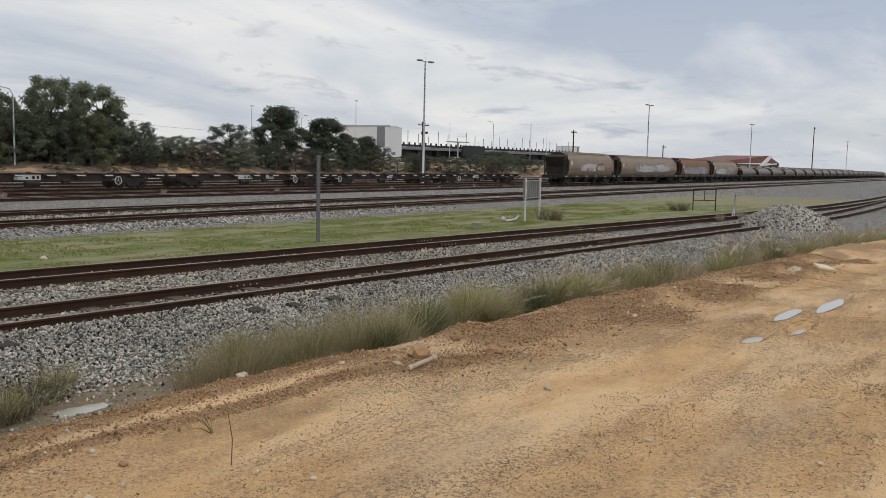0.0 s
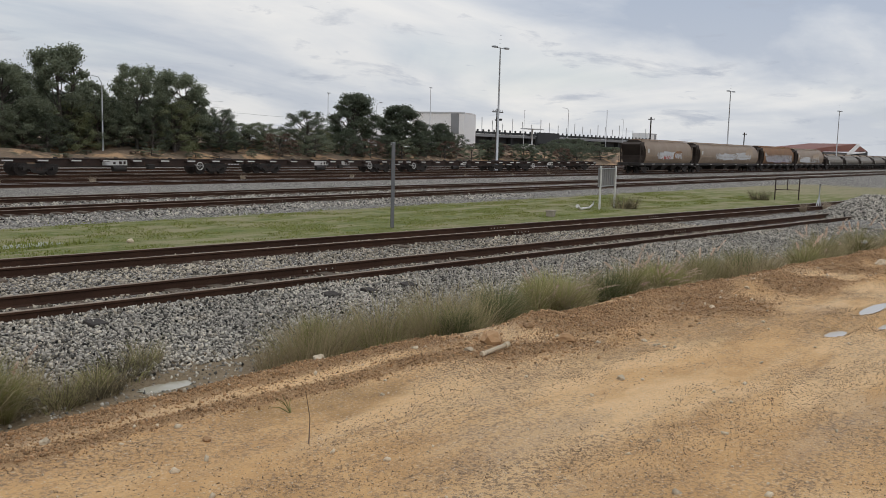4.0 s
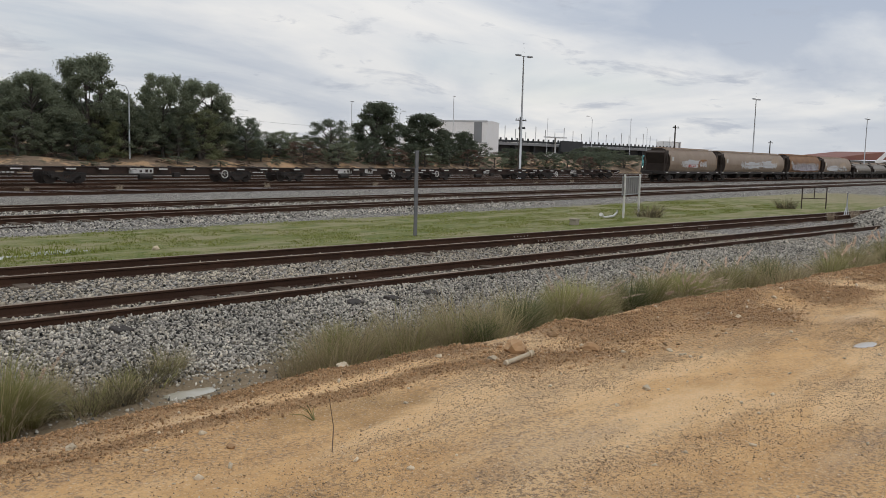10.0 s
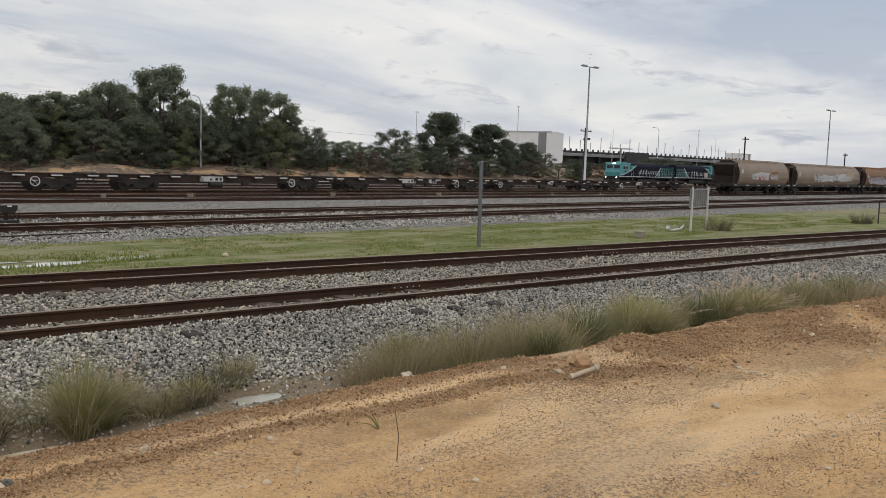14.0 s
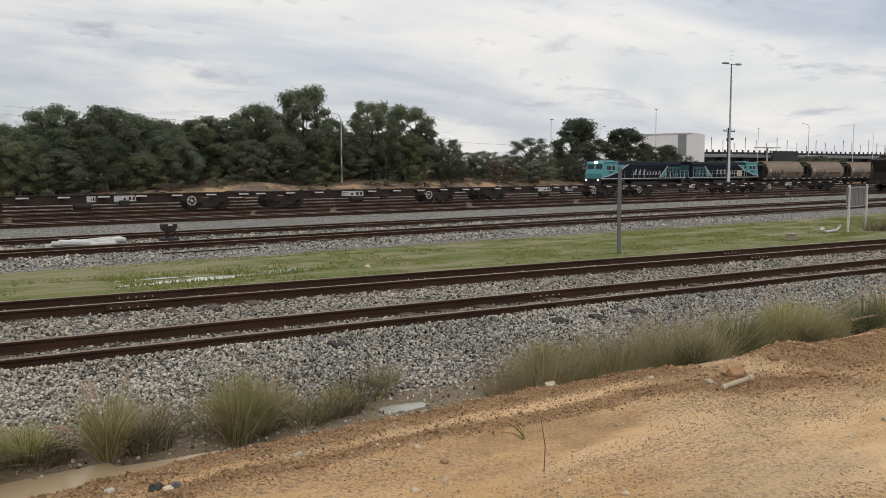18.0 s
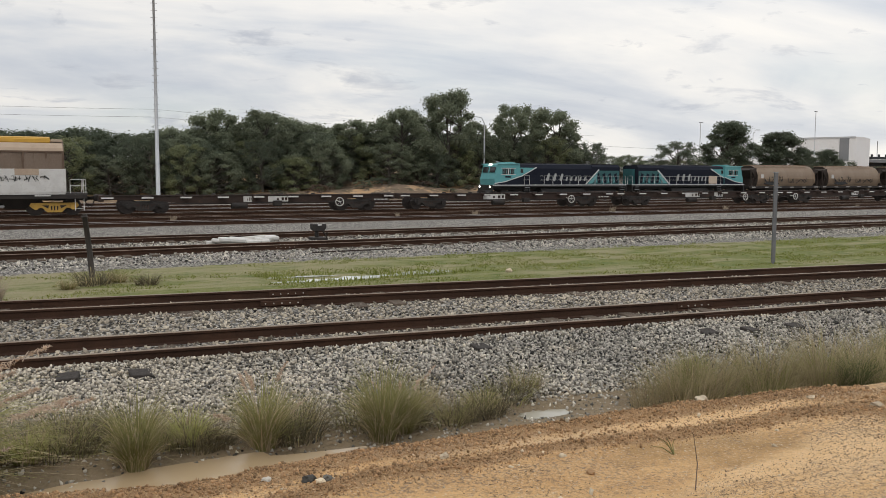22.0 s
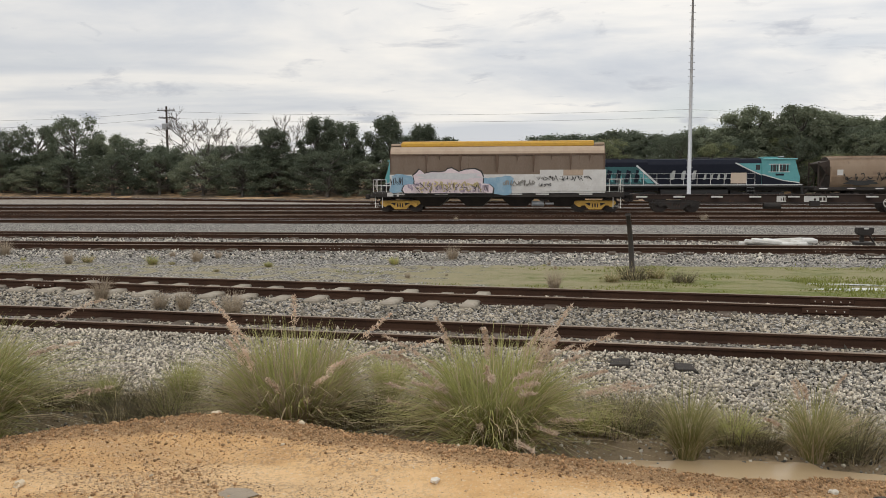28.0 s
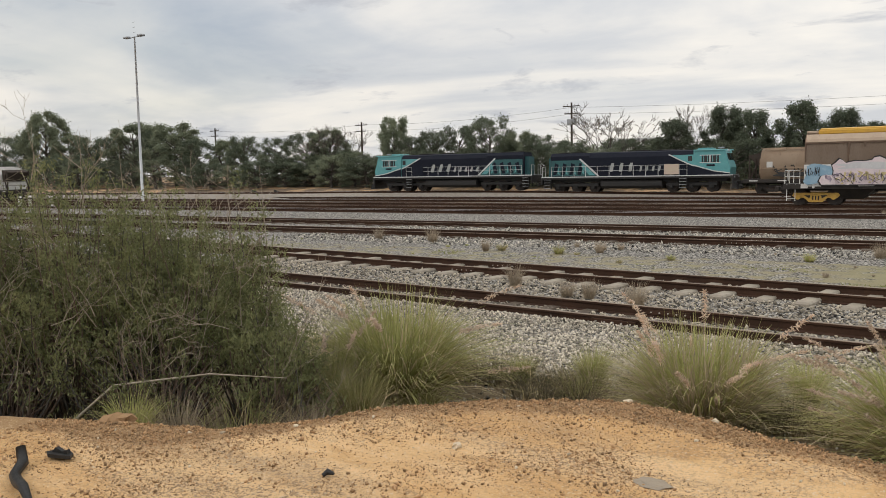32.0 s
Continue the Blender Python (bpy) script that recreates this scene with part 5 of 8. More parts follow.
        for x in (4.05, -7.25):
            for k in range(4):
                tread = part("step", STEP_BITS["tread"], "", e, at=pose(x, sd * 1.22, 0.42 + 0.28 * k))
                part("step_edge", STEP_BITS["edge"], "", tread, at=pose(0, sd * 0.125, 0))
            for a in (-0.28, 0.28):
                part("step_side", STEP_BITS["side"], "", e, at=pose(x + a, sd * 1.22, 0.92))
        railing(e, [(-7.75, sd * 1.2, 1.55), (-7.75, sd * 0.5, 1.55)], 1.0, "loco_white")
    part("equipment_panel", Shape().box((3.15, seen * 1.30, 2.12), (1.15, 0.03, 0.95), 0.01), "loco_panel" if seen == -1 else "loco_navy", e)
    for x in (-4.9, 4.6):
        bogie(e, x, "loco_black", 1.55, 0.46, 3)
    coupler(e, 7.8, 1)
    coupler(e, -7.8, -1)
    pl = Shape().prism([(7.75, 0.35), (8.15, 0.25), (8.15, 0.32), (7.85, 1.0), (7.75, 1.0)], "y", -1.25, 1.25)
    part("snow_plough", pl, "loco_black", e)
    # a low-built engine: the body is set lower than the bogies are tall
    e.scale = (1, 1, 0.85)
    for ch in e.children:
        if ch.name.startswith("bogie"):
            ch.scale = (1, 1, 1 / 0.85)
    return e


# one empty carries nothing: each vehicle of the train is keyed on its own
loco_front = engine(pose(0, 0, 0), 1, "teal and navy diesel locomotive leading, cab forward")
loco_rear = engine(pose(0, 0, 0), -1, "teal and navy diesel locomotive coupled back to back", "lamp_glass")
TRAIN = [(loco_front, 8.15, 180.0), (loco_rear, 24.75, 0.0)]
first = hopper(pose(0, 0, 0), 11.5, "wagon_brown", "tan-brown grain hopper wagon with dark spray marks", "hopper wagons of the train", 3.35, 0.95,
               [("scrawl", (-3.6, -0.6, 1.5, 2.2, 6, 3)), ("scrawl", (0.2, 3.4, 1.4, 2.0, 5, 8)), ("paint_black", (-2.4, 1.45, 2.2, 0.35, 3, 5))])
TRAIN.append((first, 33.4 + 5.9, 0.0))
for k in range(1, 26):
    TRAIN.append((copy_thing(first, pose(0, 0, 0)), 33.4 + 5.9 + 11.75 * k, 0.0))
# where the train's nose stands, x by time
NOSE = [(0.0, 219.7), (4.0, 186.7), (8.0, 153.7), (11.0, 128.45), (13.0, 111.65), (15.0, 94.65), (17.0, 77.75), (19.0, 61.15), (21.0, 44.35), (23.0, 27.65), (24.0, 18.85), (25.0, 10.3),
        (25.5, 5.9), (28.0, -16.75), (29.0, -25.95), (30.0, -35.1), (31.0, -44.2), (32.0, -53.1)]

# ---- trees and scrub ----
def leaf_cards(points, sizes, seed, flat=0.5, wide=0.27):
    """Small leaf quads at the points: vertices and faces as arrays."""
    rng = np.random.default_rng(seed)
    n = len(points)
    d = rng.normal(size=(n, 3))
    d[:, 2] *= flat
    d /= np.linalg.norm(d, axis=1)[:, None]
    u = np.cross(d, rng.normal(size=(n, 3)))
    u /= np.linalg.norm(u, axis=1)[:, None]
    a, b = d * sizes[:, None] * 0.5, u * sizes[:, None] * wide
    v = np.stack([points - a, points + b, points + a, points - b], 1).reshape(-1, 3)
    f = np.arange(n * 4).reshape(n, 4)
    return v, f


def mesh_arrays(name, v, f, *mats, smooth=False):
    me = bpy.data.meshes.new(name)
    k = f.shape[1]
    me.vertices.add(len(v))
    me.vertices.foreach_set("co", np.ascontiguousarray(v, dtype=np.float32).ravel())
    me.loops.add(f.size)
    me.loops.foreach_set("vertex_index", np.ascontiguousarray(f, dtype=np.int32).ravel())
    me.polygons.add(len(f))
    me.polygons.foreach_set("loop_start", np.arange(0, f.size, k, dtype=np.int32))
    if smooth:
        me.polygons.foreach_set("use_smooth", np.ones(len(f), dtype=bool))
    for m in mats:
        me.materials.append(MATS[m])
    me.update(calc_edges=True)
    me.validate()
    return me


def clump_points(centres, radii, per, rng, shell_=0.3):
    pts = []
    for c, r in zip(centres, radii):
        n = int(per * (r / np.mean(radii)) ** 2)
        d = rng.normal(size=(n, 3))
        d /= np.linalg.norm(d, axis=1)[:, None]
        rad = r * (shell_ + (1 - shell_) * rng.random(n)) * (1 + 0.25 * rng.normal(size=n))
        pts.append(np.array(c) + d * rad[:, None] * (1, 1, 0.75))
    return np.concatenate(pts)


def gum_meshes(seed, clumps, per, spread=0.33, low=0.35, leaf=0.30, mat="leaf_gum", bark="bark", height=8.0, trunks=1):
    """Trunk and crown of a tree 8 m high whose crown breaks into clumps."""
    rng = np.random.default_rng(seed)
    s = Shape()
    centres, radii = [], []
    for i in range(clumps):
        t = 2 * math.pi * (i * 0.382 + rng.random() * 0.15)
        hgt = low + (0.93 - low) * ((i + 0.5) / clumps) ** 0.8
        w = spread * (1.0 - 0.62 * max(0, (hgt - 0.55) / 0.45) ** 1.3) * (0.45 + 0.6 * rng.random())
        centres.append((math.cos(t) * w * height, math.sin(t) * w * height, hgt * height))
        radii.append(height * (0.060 + 0.055 * rng.random()))
    for k in range(trunks):
        a = 2 * math.pi * k / max(1, trunks) + rng.random()
        off = 0.06 * height * (trunks > 1)
        tx, ty = rng.normal() * 0.3 + math.cos(a) * off * 3, rng.normal() * 0.3 + math.sin(a) * off * 3
        top = Vector((tx, ty, height * 0.74))
        pts = [Vector((math.cos(a) * off * 0.3, math.sin(a) * off * 0.3, -0.4)), Vector((tx * 0.25, ty * 0.25, height * 0.2)), Vector((tx * 0.5, ty * 0.7, height * 0.45)), top]
        s.tube(pts, [height * 0.026, height * 0.021, height * 0.015, height * 0.006], 7)
        for c in centres[k::trunks]:
            z0 = max(height * 0.18, c[2] - height * 0.24)
            f = z0 / (height * 0.74)
            st = Vector((tx * f, ty * f, min(z0, height * 0.72)))
            mid = st.lerp(Vector(c), 0.5) + Vector((0, 0, -0.04 * height))
            s.tube([st, mid, Vector(c)], [height * 0.009, height * 0.006, height * 0.002], 5, caps=False)
    pts = clump_points(centres, radii, per, rng)
    v, f = leaf_cards(pts, leaf * (0.7 + 0.6 * rng.random(len(pts))), seed, 0.8, 0.42)
    wide = 2 * float(np.percentile(np.hypot(pts[:, 0], pts[:, 1]), 93))
    return s.mesh("trunk", bark), mesh_arrays("crown", v, f, mat), wide


def bare_meshes(seed, height=8.0):
    rnd = random.Random(seed)
    s = Shape()

    def grow(p, d, r, n, ln):
        q = p + d * ln
        mid = p.lerp(q, 0.5) + Vector((rnd.uniform(-1, 1), rnd.uniform(-1, 1), rnd.uniform(-0.4, 0.6))) * ln * 0.12
        s.tube([p, mid, q], [r, r * 0.85, r * 0.66], 5 if n > 2 else 4, caps=False)
        if n == 0:
            return
        for _ in range(rnd.choice((2, 2, 3)) if n > 1 else 3):
            dd = (d + Vector((rnd.uniform(-1, 1), rnd.uniform(-1, 1), rnd.uniform(-0.35, 0.75))) * 0.75).normalized()
            grow(q, dd, max(0.015, r * 0.62), n - 1, ln * rnd.uniform(0.62, 0.90))
    for k in range(3):
        a = k * 2.1
        grow(Vector((0, 0, -0.3)), Vector((math.cos(a) * 0.30, math.sin(a) * 0.30, 1)).normalized(), 0.11, 6, height * 0.25)
    rng = np.random.default_rng(seed)
    tips = np.array(s.v)[rng.integers(0, len(s.v), 260)]
    v, f = leaf_cards(tips + rng.normal(size=tips.shape) * 0.1, np.full(len(tips), 0.14), seed)
    return s.mesh("trunk", "bark"), mesh_arrays("crown", v, f, "twig_dry"), 6.5


KINDS = {
    "gum": [gum_meshes(11, 26, 720, 0.34, 0.34, leaf=0.15), gum_meshes(12, 30, 660, 0.36, 0.30, leaf=0.15), gum_meshes(13, 26, 720, 0.32, 0.36, 0.15, trunks=2)],
    "round": [gum_meshes(21, 44, 260, 0.42, 0.05, 0.145, "leaf_wattle"), gum_meshes(22, 44, 260, 0.44, 0.05, 0.145, "leaf_gum"), gum_meshes(23, 44, 260, 0.42, 0.04, 0.145, "leaf_dark")],
    "dense": [gum_meshes(31, 48, 340, 0.27, 0.10, 0.16, "leaf_dark"), gum_meshes(32, 50, 340, 0.30, 0.10, 0.16, "leaf_dark")],
    "oval": [gum_meshes(71, 34, 620, 0.27, 0.24, 0.16, "leaf_dark"), gum_meshes(74, 34, 620, 0.26, 0.20, 0.16, "leaf_dark")],
    "scrub": [gum_meshes(61, 24, 200, 0.46, 0.06, 0.22, "leaf_dark"), gum_meshes(62, 22, 200, 0.46, 0.06, 0.22, "twig_red"), gum_meshes(63, 24, 200, 0.46, 0.06, 0.22, "leaf_gum")],
    "bare": [bare_meshes(41), bare_meshes(43)],
}
LABELS = {"oval": "upright dark green tree with an egg-shaped crown", "scrub": "low straggly scrub bush on the bank", "gum": "tall eucalyptus with a broken dark green crown", "round": "bushy olive-green wattle scrub on the bank", "dense": "dense dark evergreen tree", "bare": "leafless grey tree with fine upright twigs"}


def tree(kind, x, y, top, width, k=0):
    """top: height above the datum; width of the crown in metres."""
    z = ground_z(x, y) - 0.05
    trunk, crown, wide = KINDS[kind][k % len(KINDS[kind])]
    t = thing("shrub" if kind in ("round", "scrub") else "tree", pose(x, y, z, 0, 0, (x * 37 + y * 11) % 360), LABELS[kind], "shrub" if kind in ("round", "scrub") else "tree", "trees behind the yard")
    h = (top - z) / 8.0
    nominal = {"round": 6.8, "scrub": 6.8, "dense": 4.8}.get(kind, wide)
    t.scale = (width / nominal, width / nominal, h)
    part("trunk", trunk, "", t)
    part("crown", crown, "", t)
    return t


# tall trees of the wooded rise, then the loose row to the right of it
for i, (x, y, top, w) in enumerate([(14.6, 84, 8.0, 6), (18.7, 83, 8.2, 7), (23.6, 85, 7.3, 7), (28.8, 84, 7.6, 7), (33.6, 83, 8.9, 6), (38.6, 82, 11.0, 6.4), (42.8, 85, 7.8, 5),
                                    (46.4, 82, 9.8, 5.6), (50.9, 82, 9.5, 6.2), (54.2, 84, 7.2, 4.4), (36.0, 88, 9.3, 6), (21.0, 88, 8.2, 6), (11.2, 84, 6.3, 5)]):
    tree("gum", x, y, top, w, i)
for i, (kind, x, y, top, w) in enumerate([("round", 56.8, 82, 5.8, 4.6), ("round", 61.5, 84, 4.4, 6), ("round", 64.0, 84, 4.5, 5), ("round", 68.2, 81, 6.1, 6.6), ("oval", 77.3, 82, 8.9, 6.4), ("oval", 85.8, 82, 7.8, 6.2),
                                          ("dense", 91.5, 83, 5.6, 3.8), ("dense", 94.6, 82, 5.6, 4.2), ("round", 98.4, 82, 4.0, 4), ("round", 74.0, 80, 3.6, 4), ("round", 81.5, 80, 3.4, 4), ("round", 104, 80, 3.4, 5),
                                          ("round", 112, 79, 3.0, 5), ("round", 126, 80, 3.2, 7), ("round", 131, 81, 3.4, 6), ("round", 141, 82, 3.0, 6)]):
    tree(kind, x, y, top, w, i if kind != "round" else 1 if 60 < x < 66 else 2)
# the belt to the left
for i, (kind, x, y, top, w) in enumerate([("round", 3.2, 84, 5.2, 5), ("round", 7.2, 83, 5.5, 5), ("round", 12.0, 80, 5.0, 5), ("round", -3.4, 90, 5.3, 4), ("round", -9.0, 92, 4.9, 5), ("dense", -14.6, 84, 5.6, 4), ("dense", -16.6, 83, 6.9, 4),
                                          ("dense", -20.0, 82, 7.8, 4.4), ("dense", -24.4, 82, 7.2, 4.4), ("dense", -27.2, 83, 7.8, 4.4), ("dense", -31.2, 80, 6.6, 4.6), ("bare", -31.0, 85, 8.6, 5.4), ("bare", -38.8, 81, 9.6, 8.0),
                                          ("round", -34.8, 84, 4.3, 5), ("round", -43.0, 82, 4.6, 5), ("round", -47.2, 81, 5.8, 5.5), ("gum", -51.4, 84, 6.4, 4.4), ("round", -54.2, 82, 8.3, 7), ("round", -58.8, 83, 7.4, 6), ("round", -62.8, 83, 7.0, 6)]):
    tree(kind, x, y, top, w, 2 if kind == "round" else i)
for i, (kind, x, y, top, w) in enumerate([("round", -66.4, 83, 6.4, 6), ("gum", -69.8, 84, 9.1, 4.6), ("bare", -66.0, 86, 8.0, 5), ("bare", -78.4, 82, 8.8, 7), ("gum", -81.0, 84, 8.0, 6), ("round", -85.0, 83, 7.8, 7), ("round", -90.5, 83, 7.2, 6),
                                          ("round", -96.4, 82, 7.6, 7), ("gum", -102, 84, 7.2, 6), ("round", -108, 83, 7.7, 7), ("gum", -113.5, 83, 10.4, 9), ("round", -119, 84, 9.5, 9), ("gum", -125.5, 84, 11.0, 9), ("round", -132, 84, 9.0, 9),
                                          ("round", -138, 84, 9.2, 9), ("gum", -145, 84, 9.6, 8), ("gum", -153.5, 84, 14.6, 9), ("round", -160, 84, 10.5, 9), ("round", -168, 84, 10.5, 10), ("round", -180, 84, 10.5, 10)]):
    tree(kind, x, y, top, w, 2 if kind == "round" else i)
# lower scrub that closes the belt
srnd = random.Random(5)
for i in range(17):
    tree("round", 1.0 + i * 3.3 + srnd.uniform(-0.8, 0.8), (78.8 if i < 8 else 80.6) + srnd.uniform(0, 3), 3.6 + srnd.uniform(0, 2.0), 4.6 + srnd.uniform(0, 1.4), i)
for i in range(12):
    tree("round", 10.0 + i * 3.6 + srnd.uniform(-0.8, 0.8), 80.5 + srnd.uniform(0, 2.5), 5.2 + srnd.uniform(0, 1.6), 5.0 + srnd.uniform(0, 1.4), i + 1)
for i in range(34):
    x = -1.0 - i * 2.7 + srnd.uniform(-0.8, 0.8)
    tree("round", x, 81.0 + srnd.uniform(0, 4), 4.0 + srnd.uniform(0, 1.3), 5.0 + srnd.uniform(0, 2), 2 if i % 3 else 1)
for i in range(38):
    x = -2.0 - i * 4.6 + srnd.uniform(-1, 1)
    tree("round", x, 77.0 + srnd.uniform(0, 4), 3.0 + srnd.uniform(0, 1.7) + max(0, -x - 90) * 0.03, 5.4 + srnd.uniform(0, 2), 2 if i % 4 else 1)
for i in range(14):
    tree("scrub", 58 + i * 5.0 + srnd.uniform(-1, 1), 79 + srnd.uniform(-1, 2), 2.3 + srnd.uniform(0, 0.9), 3.6 + srnd.uniform(0, 1.4), i)
for i in range(22):
    tree("scrub", 150 + i * 9.0 + srnd.uniform(-2, 2), 118 + i * 3.2 + srnd.uniform(-3, 3), 2.4 + srnd.uniform(0, 1.2) + i * 0.05, 10 + srnd.uniform(0, 3), i)
for x, y, top, w in ((139.5, 91, 3.6, 6), (144, 92, 4.4, 7), (149.5, 93, 4.6, 7), (154, 92, 4.0, 6)):
    tree("round", x, y, top, w, 2)
# low dry scrub on the cut bank
for i in range(30):
    x = 9 + i * 3.4 + srnd.uniform(-1.5, 1.5)
    y = 73.6 + 0.055 * x + srnd.uniform(0, 3)
    tree("scrub", x, y, ground_z(x, y) + 0.35 + srnd.uniform(0, 0.6), 1.4 + srnd.uniform(0, 1.2), i)
for i in range(20):
    x = -4 + i * 3.1 + srnd.uniform(-1, 1)
    tree("dense", x, 86 + srnd.uniform(0, 3), 5.4 + srnd.uniform(0, 1.4), 6.4 + srnd.uniform(0, 1.5), i)
for i in range(9):
    x = 58 + i * 5.2 + srnd.uniform(-1, 1)
    tree("round", x, 84 + srnd.uniform(0, 3), 3.2 + srnd.uniform(0, 1.0), 5.2 + srnd.uniform(0, 1.5), i)

# ---- buildings, masts and poles behind the yard ----
def warehouse(m, lx, ly, h, label, wall="building_white", roof="building_white"):
    b = thing("warehouse", m, label, "warehouse")
    s = Shape()
    for (cx, cy, sx, sy) in ((0, -ly / 2, lx, 0.3), (0, ly / 2, lx, 0.3), (-lx / 2, 0, 0.3, ly - 0.3), (lx / 2, 0, 0.3, ly - 0.3)):
        s.box((cx, cy, h / 2), (sx, sy, h))
    part("wall", s, wall, b)
    part("roof", Shape().prism([(-ly / 2 - 0.2, h), (0, h + 0.25), (ly / 2 + 0.2, h), (ly / 2 + 0.2, h - 0.15), (-ly / 2 - 0.2, h - 0.15)], "x", -lx / 2 - 0.2, lx / 2 + 0.2), roof, b)
    part("parapet", Shape().box((0, -ly / 2 - 0.2, h - 0.1), (lx + 0.5, 0.1, 0.5)).box((0, -ly / 2 - 0.2, h * 0.42), (lx + 0.4, 0.1, 0.15)), "mast_grey", b)
    n = int(lx / 2.5)
    st = Shape()
    for i in range(n):
        st.box((-lx / 2 + (i + 0.5) * lx / n, -ly / 2 - 0.17, h * 0.68), (0.12, 0.06, h * 0.55))
    part("cladding_rib", st, wall, b)
    part("louvre", Shape().box((lx / 2 - 2.6, -ly / 2 - 0.22, h * 0.70), (2.4, 0.12, h * 0.56)), "building_grey", b)
    return b


warehouse(pose(198.2, 170.3, 1.6, 0, 0, -65), 16, 14.7, 10.9, "large white box-shaped warehouse behind the trees")
warehouse(pose(105.5, 122, 1.5, 0, 0, 4), 6.5, 9, 3.2, "low white shed with a flat roof", "building_white")
warehouse(pose(139.0, 142, 1.5, 0, 0, 4), 7, 9, 4.7, "small white shed behind trees", "building_white")
warehouse(pose(86.5, 132, 1.2, 0, 0, 4), 9, 9, 3.9, "low grey shed with a metal roof", "building_grey")
warehouse(pose(-54.2, 132, 1.0, 0, 0, 4), 9, 9, 5.3, "pale shed with a long metal roof", "building_white", "mast_grey")
warehouse(pose(400.5, 208, 0, 0, 0, 8), 13, 8, 12.0, "boxy rooftop plant building", "building_white")


def red_roof():
    b = thing("terminal_building", pose(520, 160, -0.3, 0, 0, -4), "long building with a sweeping red-brown roof and white gable trim", "building")
    part("roof", Shape().prism([(-46, 6.2), (-30, 7.6), (26, 11.0), (44, 7.0), (44, 6.5), (-46, 5.4)], "y", -14, 14), "roof_red", b)
    part("wall", Shape().box((-8, 0, 2.9), (100, 24, 5.4)), "building_grey", b)
    part("gable", Shape().prism([(10, 5.2), (26, 11.1), (31, 10.4), (18, 4.9)], "y", -14.6, -14.2).prism([(10, 5.2), (40, 6.6), (40, 5.8), (10, 4.4)], "y", -14.6, -14.2), "building_white", b)
    part("end_wall", Shape().box((37, -14.3, 3.4), (14, 0.4, 6.4)), "building_dark", b)


red_roof()


def viaduct():
    v = thing("elevated_rail_line", pose(4, 205, 0.2), "long elevated rail viaduct with a row of dark posts", "viaduct", kind="structure")
    part("deck", Shape().box((320, 0, 7.2), (150, 4, 1.0)), "building_grey", v)
    part("parapet", Shape().box((320, -2.1, 8.2), (150, 0.3, 0.9)), "building_dark", v)
    p = Shape()
    for i in range(12):
        p.box((250 + i * 12.5, 0, 3.2), (1.0, 2.5, 7.4))
    part("pier", p, "building_dark", v)
    part("retaining_wall", Shape().box((320, 1.2, 3.2), (150, 0.6, 7.0)), "building_dark", v)
    q = Shape()
    for i in range(42):
        q.box((248 + i * 3.5, -2.3, 8.7), (0.8, 0.3, 1.5))
    part("post", q, "building_dark", v)
    r = Shape()
    for i in range(22):
        h = 3.0 + 3.2 * ((i * 37) % 10) / 10
        r.tube([(249 + i * 6.7, -1, 8), (249 + i * 6.7, -1, 8.8 + h)], 0.14, 6)
    part("stanchion", r, "mast_grey", v)


viaduct()
part_sign = thing("screen_wall", pose(296.7, 198, 5.1), "dark billboard-like screen wall beside the viaduct", "screen")
part("panel", Shape().box((0, 0, 2.0), (16.2, 0.6, 4.4)), "building_dark", part_sign)
part("post", Shape().box((-8, 0.5, -1.5), (0.4, 0.4, 8)).box((8, 0.5, -1.5), (0.4, 0.4, 8)), "building_dark", part_sign)
can = thing("canopy", pose(273.6, 190, 5.0), "pale canopy roof on a slim post", "canopy")
part("roof", Shape().box((0, 0, 5.2), (11.5, 3, 0.35)), "mast_grey", can)
part("post", Shape().tube([(0, 0, -4), (0, 0, 5.2)], 0.3, 8), "mast_grey", can)


def light_mast(x, y, top, arm=0.9):
    z = ground_z(x, y)
    m = thing("light_mast", pose(x, y, z), "tall tapered grey yard light mast with twin floodlights", "light mast", "yard light masts")
    h = top - z
    part("shaft", Shape().tube([(0, 0, -0.2), (0, 0, h * 0.5), (0, 0, h)], [0.14, 0.105, 0.06], 10), "mast_grey", m)
    part("base_plate", Shape().box((0, 0, 0.03), (0.6, 0.6, 0.06), 0.01), "galvanised", m)
    part("crossarm", Shape().tube([(-arm, 0, h - 0.05), (arm, 0, h - 0.05)], 0.04, 6), "galvanised", m)
    for sg in (-1, 1):
        part("floodlight", Shape().box((sg * (arm + 0.15), -0.05, h), (0.7, 0.45, 0.18), 0.05), "galvanised", m)
    rungs = Shape()
    for k in range(int(h / 0.45)):
        rungs.tube([(-0.2, 0, 1.8 + k * 0.45), (0.2, 0, 1.8 + k * 0.45)], 0.012, 4)
    part("climbing_peg", rungs, "galvanised", m)
    return m


for x, y, top in ((6.1, 57, 14.3), (76.2, 57.5, 13.0), (140.6, 57.5, 12.5), (202.0, 57.5, 12.2), (317.0, 58, 12.0), (-68.5, 46, 14.4)):
    light_mast(x, y, top)


def street_light(x, y, top, reach, double=False):
    z = ground_z(x, y)
    m = thing("street_light", pose(x, y, z), "slim grey street light with a curved arm", "street light", "street lights behind the yard")
    h = top - z
    part("pole", Shape().tube([(0, 0, -0.3), (0, 0, h - 0.7), (reach * 0.25, 0, h - 0.15), (reach, 0, h)], [0.09, 0.06, 0.045, 0.035], 7), "mast_grey", m)
    part("lamp_head", Shape().box((reach * 1.2, 0, h), (0.7, 0.25, 0.12), 0.03), "galvanised", m)
    return m


